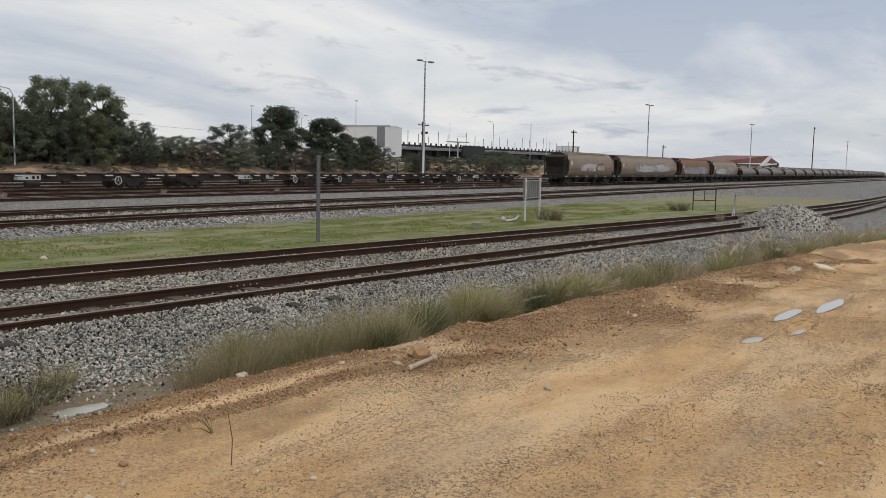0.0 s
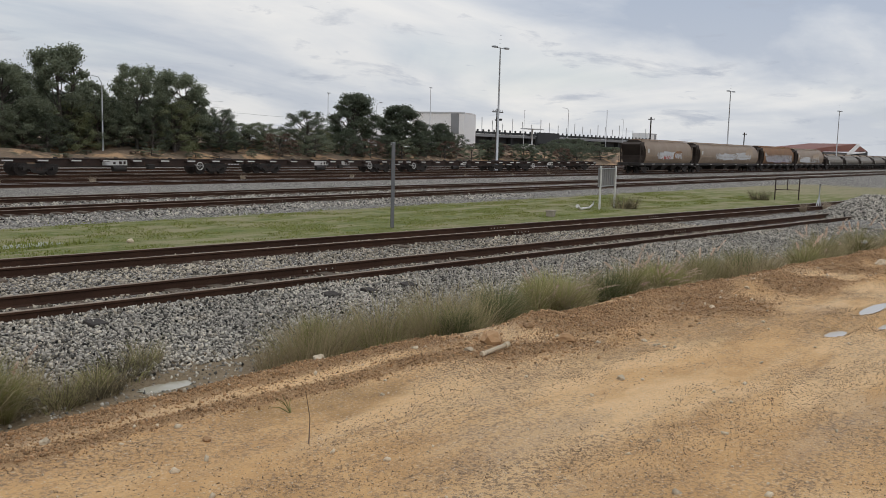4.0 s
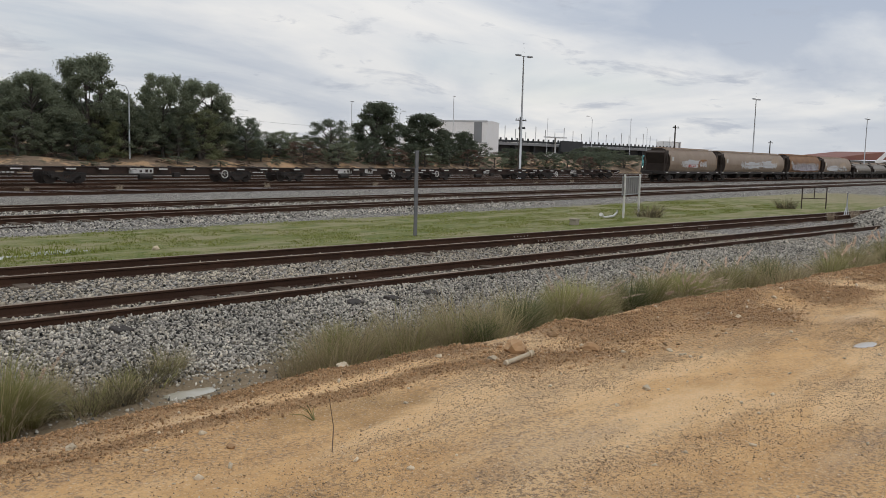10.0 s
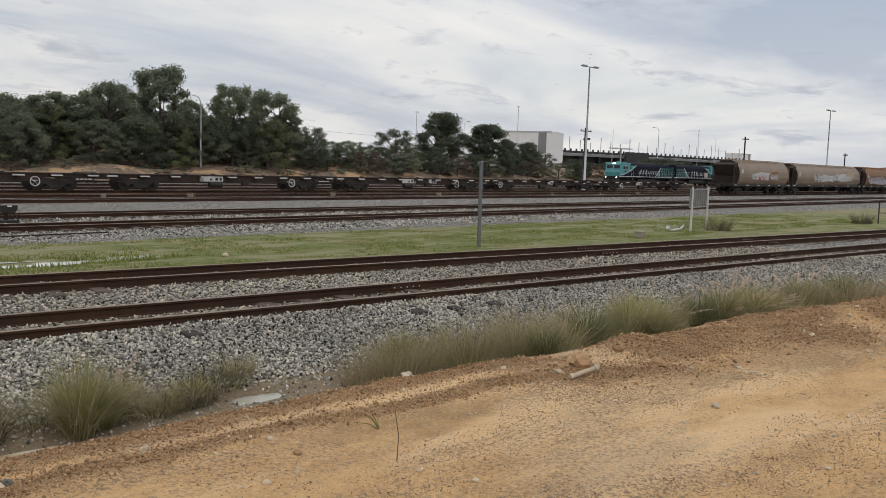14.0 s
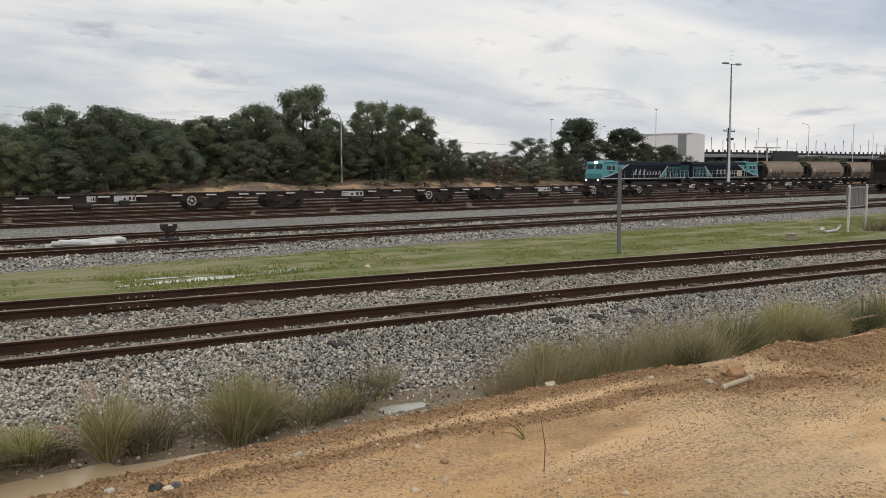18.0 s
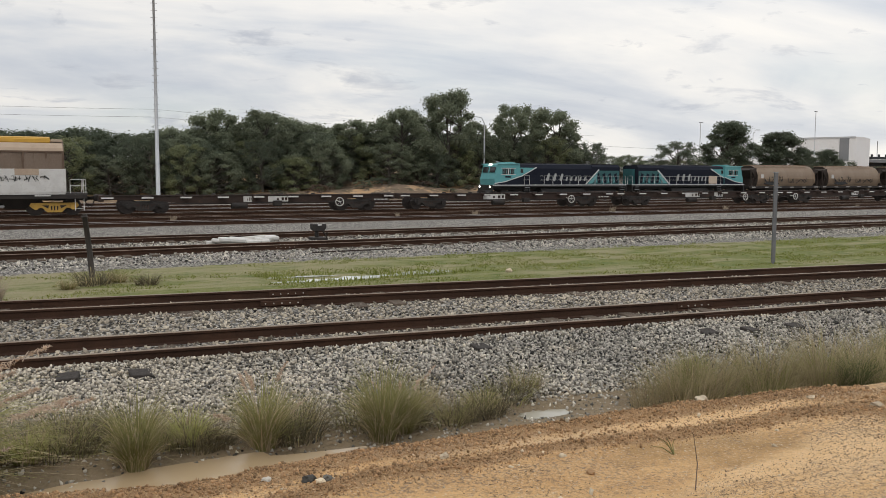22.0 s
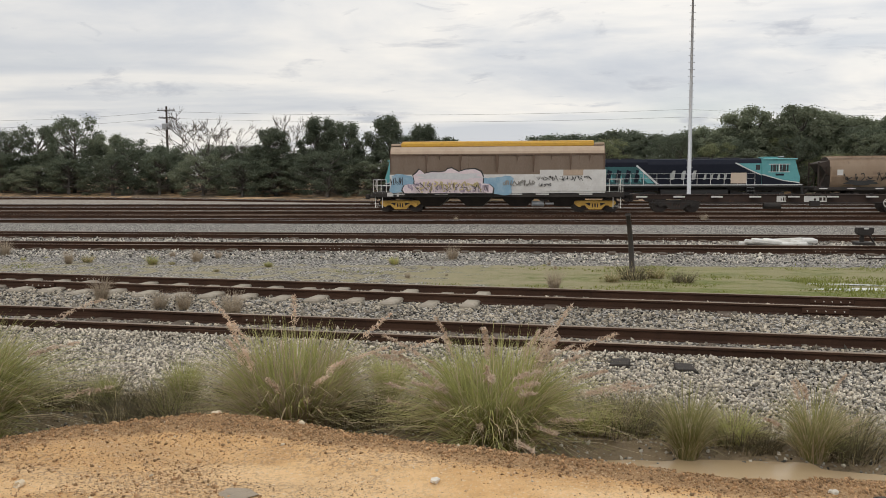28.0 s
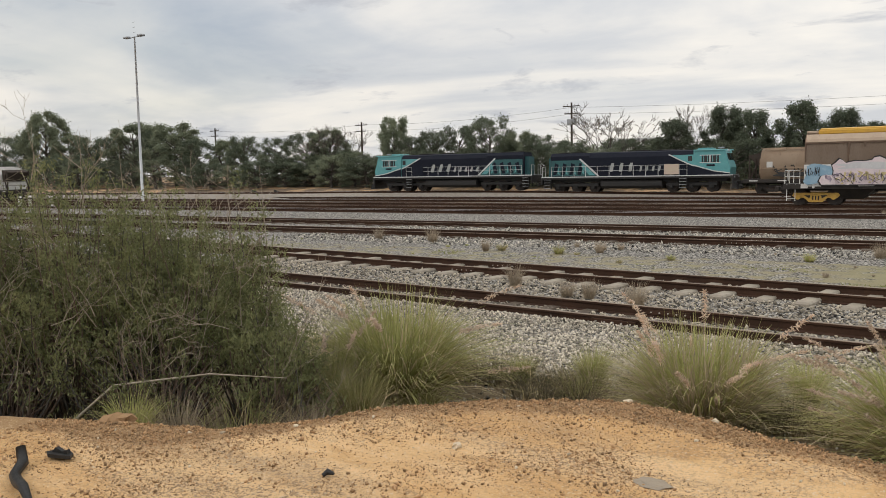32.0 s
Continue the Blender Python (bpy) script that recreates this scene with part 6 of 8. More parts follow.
for x, y, top, r in ((42.2, 81.0, 8.1, -1.3), (97.6, 110, 10.7, 0.1), (109.2, 110, 9.8, 0.9), (123.8, 110, 13.4, 0.05), (173.3, 110, 12.0, -1.9), (60.5, 100, 6.2, 1.0), (134, 140, 9, -0.8), (330, 190, 20, 0.1), (345, 190, 17, -1), (268, 190, 17, 0.1), (400, 230, 24, 0.2)):
    street_light(x, y, top, r)


def power_pole(x, y, top, arms=2, box=False):
    z = ground_z(x, y)
    m = thing("power_pole", pose(x, y, z), "dark timber power pole with crossarms", "power pole", "power poles")
    h = top - z
    part("pole", Shape().tube([(0, 0, -0.3), (0, 0, h)], [0.17, 0.11], 8), "pole_wood", m)
    for k in range(arms):
        part("crossarm", Shape().box((0, -0.1, h - 0.45 - 0.9 * k), (2.3 - 0.4 * k, 0.1, 0.12), 0.01), "pole_wood", m)
        ins = Shape()
        for a in (-1.0, -0.5, 0.5, 1.0):
            ins.tube([(a * (1 - 0.17 * k), -0.1, h - 0.4 - 0.9 * k), (a * (1 - 0.17 * k), -0.1, h - 0.2 - 0.9 * k)], 0.05, 6)
        part("insulator", ins, "mast_grey", m)
    if box:
        part("transformer", Shape().box((0.2, -0.35, h - 2.4), (1.1, 0.6, 0.7), 0.05), "galvanised", m)
    return m


for x, y, top, bx in ((-50.2, 95, 10.0, True), (-85.0, 95, 9.3, False), (-118.5, 95, 9.9, False), (90.5, 68.5, 7.2, False), (138.0, 70.5, 8.2, False), (185.0, 72, 6.9, False), (262, 57, 14.5, False), (101.5, 112, 5.6, False)):
    power_pole(x, y, top, 2 if bx or x < 0 else 1, bx)


def cable(pts, sag, r=0.011, label="thin overhead power line"):
    s = Shape()
    for a, b in zip(pts, pts[1:]):
        a, b = Vector(a), Vector(b)
        s.tube([a.lerp(b, k / 10) - Vector((0, 0, sag * (1 - (2 * k / 10 - 1) ** 2))) for k in range(11)], r, 4, caps=False)
    tagged(part("power_line", s, "paint_black"), label, "power line", "overhead lines")


cable([(-220, 95, 9.4), (-118.5, 95, 9.4), (-85, 95, 8.9), (-50.2, 95, 9.4), (10, 94, 8.6), (64, 92, 7.0)], 0.5)
cable([(-220, 95, 8.6), (-118.5, 95, 8.6), (-85, 95, 8.0), (-50.2, 95, 8.6), (10, 94, 7.8), (64, 92, 6.2)], 0.5)
cable([(20, 80, 6.0), (46, 78, 5.6), (72, 78, 5.0)], 0.3, 0.010)


def car(m):
    c = thing("parked_car", m, "small white car parked on the road beyond the bank", "car")
    part("body", Shape().prism([(-2.1, 0.35), (2.1, 0.35), (2.15, 0.75), (1.3, 0.9), (0.7, 1.42), (-1.3, 1.45), (-2.0, 0.95)], "y", -0.85, 0.85), "white_paint", c)
    part("window", Shape().prism([(1.1, 0.93), (0.62, 1.36), (-1.2, 1.38), (-1.7, 0.97)], "y", -0.86, 0.86), "window_glass", c)
    for x in (-1.35, 1.35):
        for y in (-0.8, 0.8):
            part("wheel", Shape().disc((x, y, 0.33), 0.33, "y", 0.2, 14), "rubber_black", c)


car(pose(157.5, 110, ground_z(157.5, 110) + 0.02, 0, 0, 5))
light_pair = thing("camera_pole", pose(205.5, 155, 3.5), "pole with two dark floodlight heads", "pole")
part("pole", Shape().tube([(0, 0, -4), (0, 0, 7.4)], 0.12, 6), "building_grey", light_pair)
part("lamp_head", Shape().box((-0.9, 0, 7.2), (0.9, 0.6, 0.6), 0.05).box((0.9, 0, 7.4), (0.9, 0.6, 0.6), 0.05), "building_dark", light_pair)

# a second rake far to the right, and a lone wagon far to the left
hopper(on_track(49.0, -94.2), 15.0, "wagon_white", "pale hopper wagon with blue and black spray paint", "wagons far off in the yard", 3.4, 0.95, [("paint_blue", (1.0, 2.0, 5.0, 1.2, 3, 4)), ("scrawl", (-1, 6, 1.4, 2.6, 12, 2))], "wagon_white")
far_first = hopper(on_track(39.8, 167.5), 13.0, "wagon_grey", "low grey hopper wagon standing far down the yard", "wagons far off in the yard", 2.5)
for k in range(1, 20):
    copy_thing(far_first, on_track(39.8, 167.5 + 13.4 * k))

# ---- things standing about the yard ----
def ground_thing(name, x, y, label, category, turn=0.0, dz=0.0, group=""):
    return thing(name, pose(x, y, ground_z(x, y) + dz, 0, 0, turn), label, category, group)


post = ground_thing("steel_post", 17.13, 16.5, "grey galvanised steel post standing in the grass", "post")
part("shaft", Shape().prism([(-0.06, -0.04), (0.06, -0.04), (0.06, -0.025), (0.012, -0.025), (0.012, 0.04), (-0.012, 0.04), (-0.012, -0.025), (-0.06, -0.025)], "z", -0.1, 2.39), "post_steel", post)
part("cap", Shape().box((0, -0.01, 2.40), (0.13, 0.09, 0.02), 0.004), "galvanised", post)
lean = thing("leaning_post", pose(0.62, 20.2, ground_z(0.62, 20.2), 0, -4.5, 0), "dark weathered timber post leaning in long grass", "post")
part("shaft", Shape().tube([(0, 0, -0.1), (0.01, 0, 0.7), (-0.01, 0, 1.38)], [0.065, 0.06, 0.055], 8), "post_dark", lean)
part("cap", Shape().tube([(-0.012, 0, 1.36), (-0.012, 0, 1.42)], [0.075, 0.05], 8), "post_dark", lean)

sign = ground_thing("notice_board", 30.6, 17.3, "grey board seen from behind on two white posts", "sign board", 11)
for sg in (-1, 1):
    part("post", Shape().box((sg * 0.92, 0, 0.85), (0.07, 0.07, 1.78), 0.008), "white_paint", sign)
part("board", Shape().box((0, 0.05, 1.28), (2.15, 0.03, 0.72), 0.006), "sign_back", sign)
for i in range(8):
    part("board_rib", Shape().box((-0.95 + i * 0.27, 0.028, 1.28), (0.03, 0.02, 0.68)), "sign_back", sign)
part("frame_rail", Shape().box((0, 0.02, 1.63), (2.2, 0.05, 0.04)).box((0, 0.02, 0.93), (2.2, 0.05, 0.04)), "galvanised", sign)

trestle = thing("trestle", pose(46.0, 15.3, ground_z(46.0, 15.3), 0, 0, -53), "dark bare steel frame standing open in the grass", "steel frame")
for sg in (-1, 1):
    part("leg", Shape().box((sg * 0.62, 0, 0.56), (0.05, 0.05, 1.16), 0.008), "dark_rust", trestle)
part("top_rail", Shape().box((0, 0, 1.14), (1.3, 0.05, 0.05), 0.008), "dark_rust", trestle)
part("lower_rail", Shape().box((0, 0, 0.55), (1.2, 0.04, 0.04), 0.008), "dark_rust", trestle)
part("centre_upright", Shape().box((0, 0, 0.85), (0.04, 0.04, 0.6), 0.008), "dark_rust", trestle)

valve = ground_thing("valve_box", 24.8, 16.2, "small pale concrete valve box with a lid", "valve box", 10)
part("body", Shape().box((0, 0, 0.09), (0.26, 0.26, 0.2), 0.02), "sleeper_concrete", valve)
part("lid", Shape().box((0, 0, 0.2), (0.30, 0.30, 0.05), 0.01), "sleeper_concrete", valve)
pipe = ground_thing("pipe_scrap", 29.1, 17.4, "white bent pipe lying in the grass beside a post", "pipe", 8)
part("pipe_body", Shape().tube([(-0.75, 0, 0.16), (-0.5, 0, 0.07), (0.4, 0, 0.08), (0.75, 0, 0.2), (0.78, 0, 0.32)], 0.045, 8), "white_paint", pipe)
part("pipe_end", Shape().tube([(-0.82, 0, 0.2), (-0.72, 0, 0.14)], 0.075, 10), "white_paint", pipe)
stake = ground_thing("survey_stake", 41.5, 12.3, "thin pale stake with braces beside the track", "stake")
part("shaft", Shape().tube([(0, 0, -0.1), (0, 0, 1.05)], 0.03, 6), "mast_grey", stake)
part("brace", Shape().tube([(-0.35, 0, 0), (0, 0, 0.5)], 0.022, 5).tube([(0.35, 0, 0), (0, 0, 0.5)], 0.022, 5), "mast_grey", stake)
marker = ground_thing("marker_post", 19.5, 4.72, "short green marker post with a white flat cap", "marker post", 20)
part("post", Shape().box((0, 0, 0.17), (0.07, 0.05, 0.44), 0.006), "loco_teal", marker)
part("cap", Shape().box((0, 0, 0.41), (0.30, 0.12, 0.05), 0.008), "white_paint", marker)

offcut = thing("pipe_offcut", pose(5.44, 3.95, ground_z(5.44, 3.95) + 0.035, 0, -6, -12), "short chalky white pipe offcut on the red gravel ridge", "pipe")
part("tube_body", Shape().tube([(-0.12, 0, 0), (0.0, 0.004, 0.008), (0.12, 0, 0.018)], 0.019, 12), "stone_pale", offcut)
part("collar", Shape().tube([(0.11, 0, 0.018), (0.15, 0, 0.02)], 0.025, 12), "stone_pale", offcut)
part("collar", Shape().tube([(-0.15, 0, 0), (-0.12, 0, 0)], 0.024, 12), "stone_pale", offcut)

stand = thing("switch_stand", pose(8.3, 28.6, ground_z(8.3, 28.6), 0, 0, 3), "black ground-throw switch stand with a white-marked box", "switch stand")
part("base", Shape().box((0, 0, 0.06), (0.5, 0.6, 0.12), 0.02), "black_steel", stand)
part("column", Shape().box((-0.06, 0, 0.22), (0.12, 0.12, 0.3), 0.02), "black_steel", stand)
part("box", Shape().prism([(-0.24, 0.42), (-0.24, 0.58), (0.24, 0.58), (0.24, 0.44), (0.16, 0.34), (-0.16, 0.34)], "y", -0.16, 0.16), "black_steel", stand)
part("target_plate", Shape().box((0.0, -0.17, 0.56), (0.14, 0.02, 0.05)), "wagon_white", stand)
part("throw_lever", Shape().tube([(0.1, -0.2, 0.34), (0.2, -0.3, 0.12), (0.22, -0.32, 0.3)], 0.025, 6), "black_steel", stand)
# heap of crumpled white bags, each simplified to a flat chamfered box
bag_rnd = random.Random(3)
for k in range(9):
    x = 4.75 + k * 0.22 + bag_rnd.uniform(-0.1, 0.1)
    y = 28.35 + bag_rnd.uniform(-0.35, 0.35)
    bag = thing("white_plank", pose(x, y, ground_z(x, y) + 0.03 + 0.05 * (k % 3), bag_rnd.uniform(-8, 8), bag_rnd.uniform(-7, 7), bag_rnd.uniform(-40, 40)), "crumpled white bag in a heap by the points", "plank", "white timbers by the points")
    part("board", Shape().box((0, 0, 0.02), (bag_rnd.uniform(0.5, 1.0), bag_rnd.uniform(0.2, 0.4), 0.13), 0.03), "white_paint", bag)
rod = thing("point_rod", pose(7.2, 27.5, BED + 0.05, 0, 0, 12), "thin steel rod laid on the ballast", "rod")
part("bar", Shape().tube([(-1.3, -3.6, 0), (1.6, -4.0, 0.01)], 0.02, 6), "dark_rust", rod)
for x, y in ((-70.5, 61.0), (-67.1, 61.1)):
    dwarf = thing("dwarf_switch_stand", pose(x, y, BED), "small black dwarf switch stand between far tracks", "switch stand", "dwarf switch stands")
    part("base", Shape().box((0, 0, 0.15), (0.3, 0.3, 0.3), 0.03), "black_steel", dwarf)
    part("target", Shape().box((0, 0, 0.5), (0.9, 0.1, 0.35), 0.04, rot=Matrix.Rotation(radians(14), 3, "Y")), "black_steel", dwarf)
for x, y in ((-70.3, 35.6), (-69.1, 35.8), (-66.5, 36.2)):
    wp = thing("white_marker_post", pose(x, y, BED), "short white-painted marker post by a far track", "marker post", "white marker posts")
    part("post", Shape().box((0, 0, 0.45), (0.28, 0.2, 1.0), 0.03), "white_paint", wp)
    part("band", Shape().box((0, -0.005, 0.75), (0.29, 0.2, 0.12), 0.02), "black_steel", wp)

# litter on the dirt
hose = thing("rubber_hose", pose(-5.45, 2.1, ground_z(-5.45, 2.1) + 0.03, 0, 0, 0), "black strip of torn rubber curled on the dirt", "rubber strip")
part("strip", Shape().tube([(-0.36, 0.12, 0.10), (-0.30, 0.10, 0.02), (-0.18, -0.02, 0.0), (0.02, -0.1, 0.02), (0.2, -0.16, 0.05), (0.34, -0.2, 0.0)], [0.03, 0.035, 0.03, 0.035, 0.03, 0.02], 7), "rubber_black", hose)
scrap = thing("rubber_scrap", pose(-5.7, 2.42, ground_z(-5.7, 2.42) + 0.02, 0, 0, 10), "crumpled black rubber scrap on the dirt", "rubber scrap")
part("flap", Shape().prism([(-0.11, -0.02), (-0.05, -0.06), (0.03, -0.045), (0.12, -0.03), (0.09, 0.02), (0.02, 0.05), (-0.06, 0.035)], "z", 0.0, 0.022), "rubber_black", scrap)
part("fold", Shape().prism([(-0.09, 0.0), (-0.03, 0.055), (0.03, 0.035), (0.07, 0.05), (0.08, 0.0)], "y", -0.015, 0.012), "rubber_black", scrap)
chip = thing("rubber_chip", pose(-4.0, 3.1, ground_z(-4.0, 3.1) + 0.01, 0, 0, 30), "tiny black rubber chip on the dirt", "rubber scrap")
part("flap", Shape().tube([(-0.03, 0, 0.0), (0, 0.01, 0.02), (0.04, 0.0, 0.01)], [0.01, 0.02, 0.008], 6), "rubber_black", chip)


def rock(x, y, r, label, mat, seed, flat=0.6, group="loose rocks on the yard"):
    bm = bmesh.new()
    bmesh.ops.create_icosphere(bm, subdivisions=2, radius=r)
    for v in bm.verts:
        n = noise.noise(v.co / r * 1.3 + Vector((seed, 0, 0)))
        n2 = noise.noise(v.co / r * 3.1 + Vector((0, seed, 0)))
        v.co = Vector((v.co.x * (1 + 0.7 * n + 0.25 * n2), v.co.y * (0.8 + 0.55 * n - 0.2 * n2), v.co.z * flat * (1 + 0.5 * n + 0.3 * n2)))
    me = bpy.data.meshes.new("rock")
    bm.to_mesh(me)
    bm.free()
    me.materials.append(MATS[mat])
    ob = new("rock", me)
    ob.matrix_basis = pose(x, y, ground_z(x, y) + r * flat * 0.45, 0, 0, seed * 57)
    return tagged(ob, label, "rock", group)


for i, (x, y, r, mat_) in enumerate([(4.45, 5.0, 0.07, "stone_pale"), (-3.13, 5.42, 0.045, "stone_pale"), (15.0, 3.3, 0.11, "stone_pale"), (5.75, 2.95, 0.04, "stone_pale"), (-3.7, 4.0, 0.04, "stone_pale"), (-2.4, 4.08, 0.10, "stone_flag"),
                                     (2.0, 4.55, 0.035, "stone_pale"), (7.0, 3.4, 0.03, "stone_pale"), (1.15, 4.35, 0.03, "stone_pale"), (-6.05, 3.05, 0.10, "stone_brown"), (6.5, 4.35, 0.05, "stone_brown"), (5.0, 4.45, 0.03, "stone_pale"),
                                     (5.72, 4.2, 0.12, "stone_brown"), (6.34, 3.82, 0.09, "stone_brown"), (5.35, 4.15, 0.04, "stone_pale"), (1.1, 4.42, 0.042, "stone_grey"), (1.2, 4.38, 0.034, "stone_grey"), (0.88, 4.49, 0.026, "stone_grey"), (9.0, 3.6, 0.04, "stone_pale"), (10.8, 3.9, 0.04, "stone_pale"), (-1.3, 4.3, 0.035, "stone_grey"), (3.2, 3.0, 0.025, "stone_pale"), (9.77, 17.6, 0.10, "stone_pale"), (2.7, 4.0, 0.03, "stone_brown")]):
    rock(x, y, r, {"stone_flag": "flat grey stone sunk flush in the dirt", "stone_pale": "pale sandstone lump lying on the ground", "stone_grey": "grey stone half sunk in the dirt", "stone_brown": "reddish laterite lump on the ridge"}[mat_], mat_, i + 1, 0.09 if mat_ == "stone_flag" else 0.6)
slab = thing("paving_fragment", pose(15.8, 3.0, ground_z(15.8, 3.0) + 0.02, 7, -6, 30), "broken white paving fragment on the dirt", "paving fragment")
part("slab", Shape().box((0, 0, 0.02), (0.34, 0.26, 0.05), 0.01), "stone_pale", slab)


# ---- water ----
def water(name, x, y, w, h, z, label, tint, turn=0.0):
    m = bpy.data.materials.new(name)
    m.use_nodes = True
    b = m.node_tree.nodes["Principled BSDF"]
    b.inputs["Base Color"].default_value, b.inputs["Roughness"].default_value = (*tint, 1), 0.04
    b.inputs["IOR"].default_value, b.inputs["Specular IOR Level"].default_value = 1.4, 0.6
    nzn = m.node_tree.nodes.new("ShaderNodeTexNoise")
    nzn.inputs["Scale"].default_value = 9.0
    bp = m.node_tree.nodes.new("ShaderNodeBump")
    bp.inputs["Strength"].default_value, bp.inputs["Distance"].default_value = 0.04, 0.01
    m.node_tree.links.new(nzn.outputs["Fac"], bp.inputs["Height"])
    m.node_tree.links.new(bp.outputs[0], b.inputs["Normal"])
    MATS[name] = m
    s = Shape()
    ring = []
    for k in range(48):
        t = 2 * math.pi * k / 48
        q = 1 + 0.55 * noise.noise((1.3 * math.cos(t) + 7 * x, 1.3 * math.sin(t), y)) + 0.25 * noise.noise((4 * math.cos(t) + x, 4 * math.sin(t), w))
        ring.append((w * q * math.cos(t), h * q * math.sin(t)))
    s.add([(0, 0, 0)] + [(a, c, 0) for a, c in ring], [(0, k + 1, (k + 1) % 48 + 1) for k in range(48)])
    ob = part("puddle", s, name, None, "", pose(x, y, z, 0, 0, turn))
    return tagged(ob, label, "puddle", kind="structure")


def level(x, y, depth):
    return bare_z(x, y) - depth


# yard puddles: bright sky reflection is also painted into the pale tint
water("puddle_water", 11.5, 2.2, 2.1, 0.42, -0.040, "shallow muddy puddle reflecting the sky", (0.60, 0.55, 0.48), -14)
water("puddle_small", 8.85, 2.25, 0.42, 0.16, -0.034, "small shallow puddle on the dirt", (0.60, 0.55, 0.48), -10)
water("puddle_thin", 9.7, 1.98, 0.42, 0.10, -0.030, "thin streaky puddle in a wheel rut", (0.60, 0.55, 0.48), -14)
water("ditch_water", 0.8, 6.72, 1.45, 0.27, level(0.8, 6.8, 0.035), "pale sandy water standing in the ditch", (0.48, 0.355, 0.215))
# here too the pale tint carries some of the reflected sky
water("green_water", 4.25, 6.98, 0.36, 0.15, level(4.2, 6.95, 0.03), "pale puddle in the ditch", (0.42, 0.39, 0.31))
# white-green glints on the pool are painted in through its light tint
for k in range(9):
    px, py = 4.5 + (k * 0.53) % 3.9, 17.75 + 0.12 * k
    water("grass_pool", px, py, 0.5 + 0.25 * (k % 3), 0.12 + 0.05 * (k % 4), ground_z(px, py) + 0.012, "rainwater lying among the grass", (0.66, 0.68, 0.58))

# ---- grasses, the near bush and loose stone ----
def blades(n, height, spread, droop, width, rng, segs=4, root=0.06, upright=0.25, skew=0.7):
    """Curved tapering blades from one crown: vertices and quads as arrays."""
    az = rng.random(n) * 2 * np.pi
    lean = upright + (1 - upright) * rng.random(n) ** skew
    h = height * (0.35 + 0.72 * rng.random(n))
    out = spread * lean * (0.6 + 0.6 * rng.random(n))
    r0 = root * np.sqrt(rng.random(n))
    a0 = az + rng.normal(size=n) * 0.5
    ts = np.linspace(0, 1, segs + 1)
    ctr = np.zeros((n, segs + 1, 3))
    for k, t in enumerate(ts):
        rad = out * t ** 1.6
        z = h * (t - droop * lean * t ** 3.2)
        ctr[:, k, 0] = r0 * np.cos(a0) + rad * np.cos(az)
        ctr[:, k, 1] = r0 * np.sin(a0) + rad * np.sin(az)
        ctr[:, k, 2] = z
    side = np.stack([-np.sin(az + rng.normal(size=n) * 0.8), np.cos(az + rng.normal(size=n) * 0.8), np.zeros(n)], 1)
    w = width * (0.7 + 0.6 * rng.random(n))
    v = np.zeros((n, segs + 1, 2, 3))
    for k, t in enumerate(ts):
        ww = (w * (1 - t ** 1.5) * 0.5 + 0.0004)[:, None]
        v[:, k, 0], v[:, k, 1] = ctr[:, k] - side * ww, ctr[:, k] + side * ww
    idx = np.arange(n * (segs + 1) * 2).reshape(n, segs + 1, 2)
    f = np.stack([idx[:, :-1, 0], idx[:, :-1, 1], idx[:, 1:, 1], idx[:, 1:, 0]], -1).reshape(-1, 4)
    return v.reshape(-1, 3), f, ctr


def tuft_meshes(seed, n, height, spread, droop, width, mat, heads=0, dry=0.25, root=0.07, dry_mat="blade_dry", upright=0.25, skew=0.7):
    rng = np.random.default_rng(seed)
    v, f, _ = blades(int(n * (1 - dry)), height, spread, droop, width, rng, root=root, upright=upright, skew=skew)
    out = [("foliage", mesh_arrays("foliage", v, f, mat))]
    v, f, _ = blades(max(4, int(n * dry)), height * 0.9, spread * 1.02, droop * 1.05, width, rng, root=root * 1.1, upright=upright, skew=skew)
    out.append(("dry_foliage", mesh_arrays("dry_foliage", v, f, dry_mat)))
    if heads:
        # arching stalks that end in soft bottle-brush plumes
        v, f, c = blades(heads, height * 1.18, spread * 1.0, droop * 0.55, width * 0.5, rng, segs=7, root=root)
        pts = []
        for i in range(heads):
            p, q = c[i, -3], c[i, -1]
            for k in range(110):
                t = rng.random()
                mid = c[i, -3] * (1 - t) ** 2 + 2 * c[i, -2] * t * (1 - t) + q * t ** 2
                pts.append(mid + rng.normal(size=3) * 0.010 * (1 - 0.6 * t))
        lv, lf = leaf_cards(np.array(pts), np.full(len(pts), 0.034) * (0.6 + rng.random(len(pts))), seed, 1.2, 0.10)
        out.append(("seed_plume", mesh_arrays("seed_plume", np.concatenate([v, lv]), np.concatenate([f, lf + len(v)]), "seed_head")))
    return out


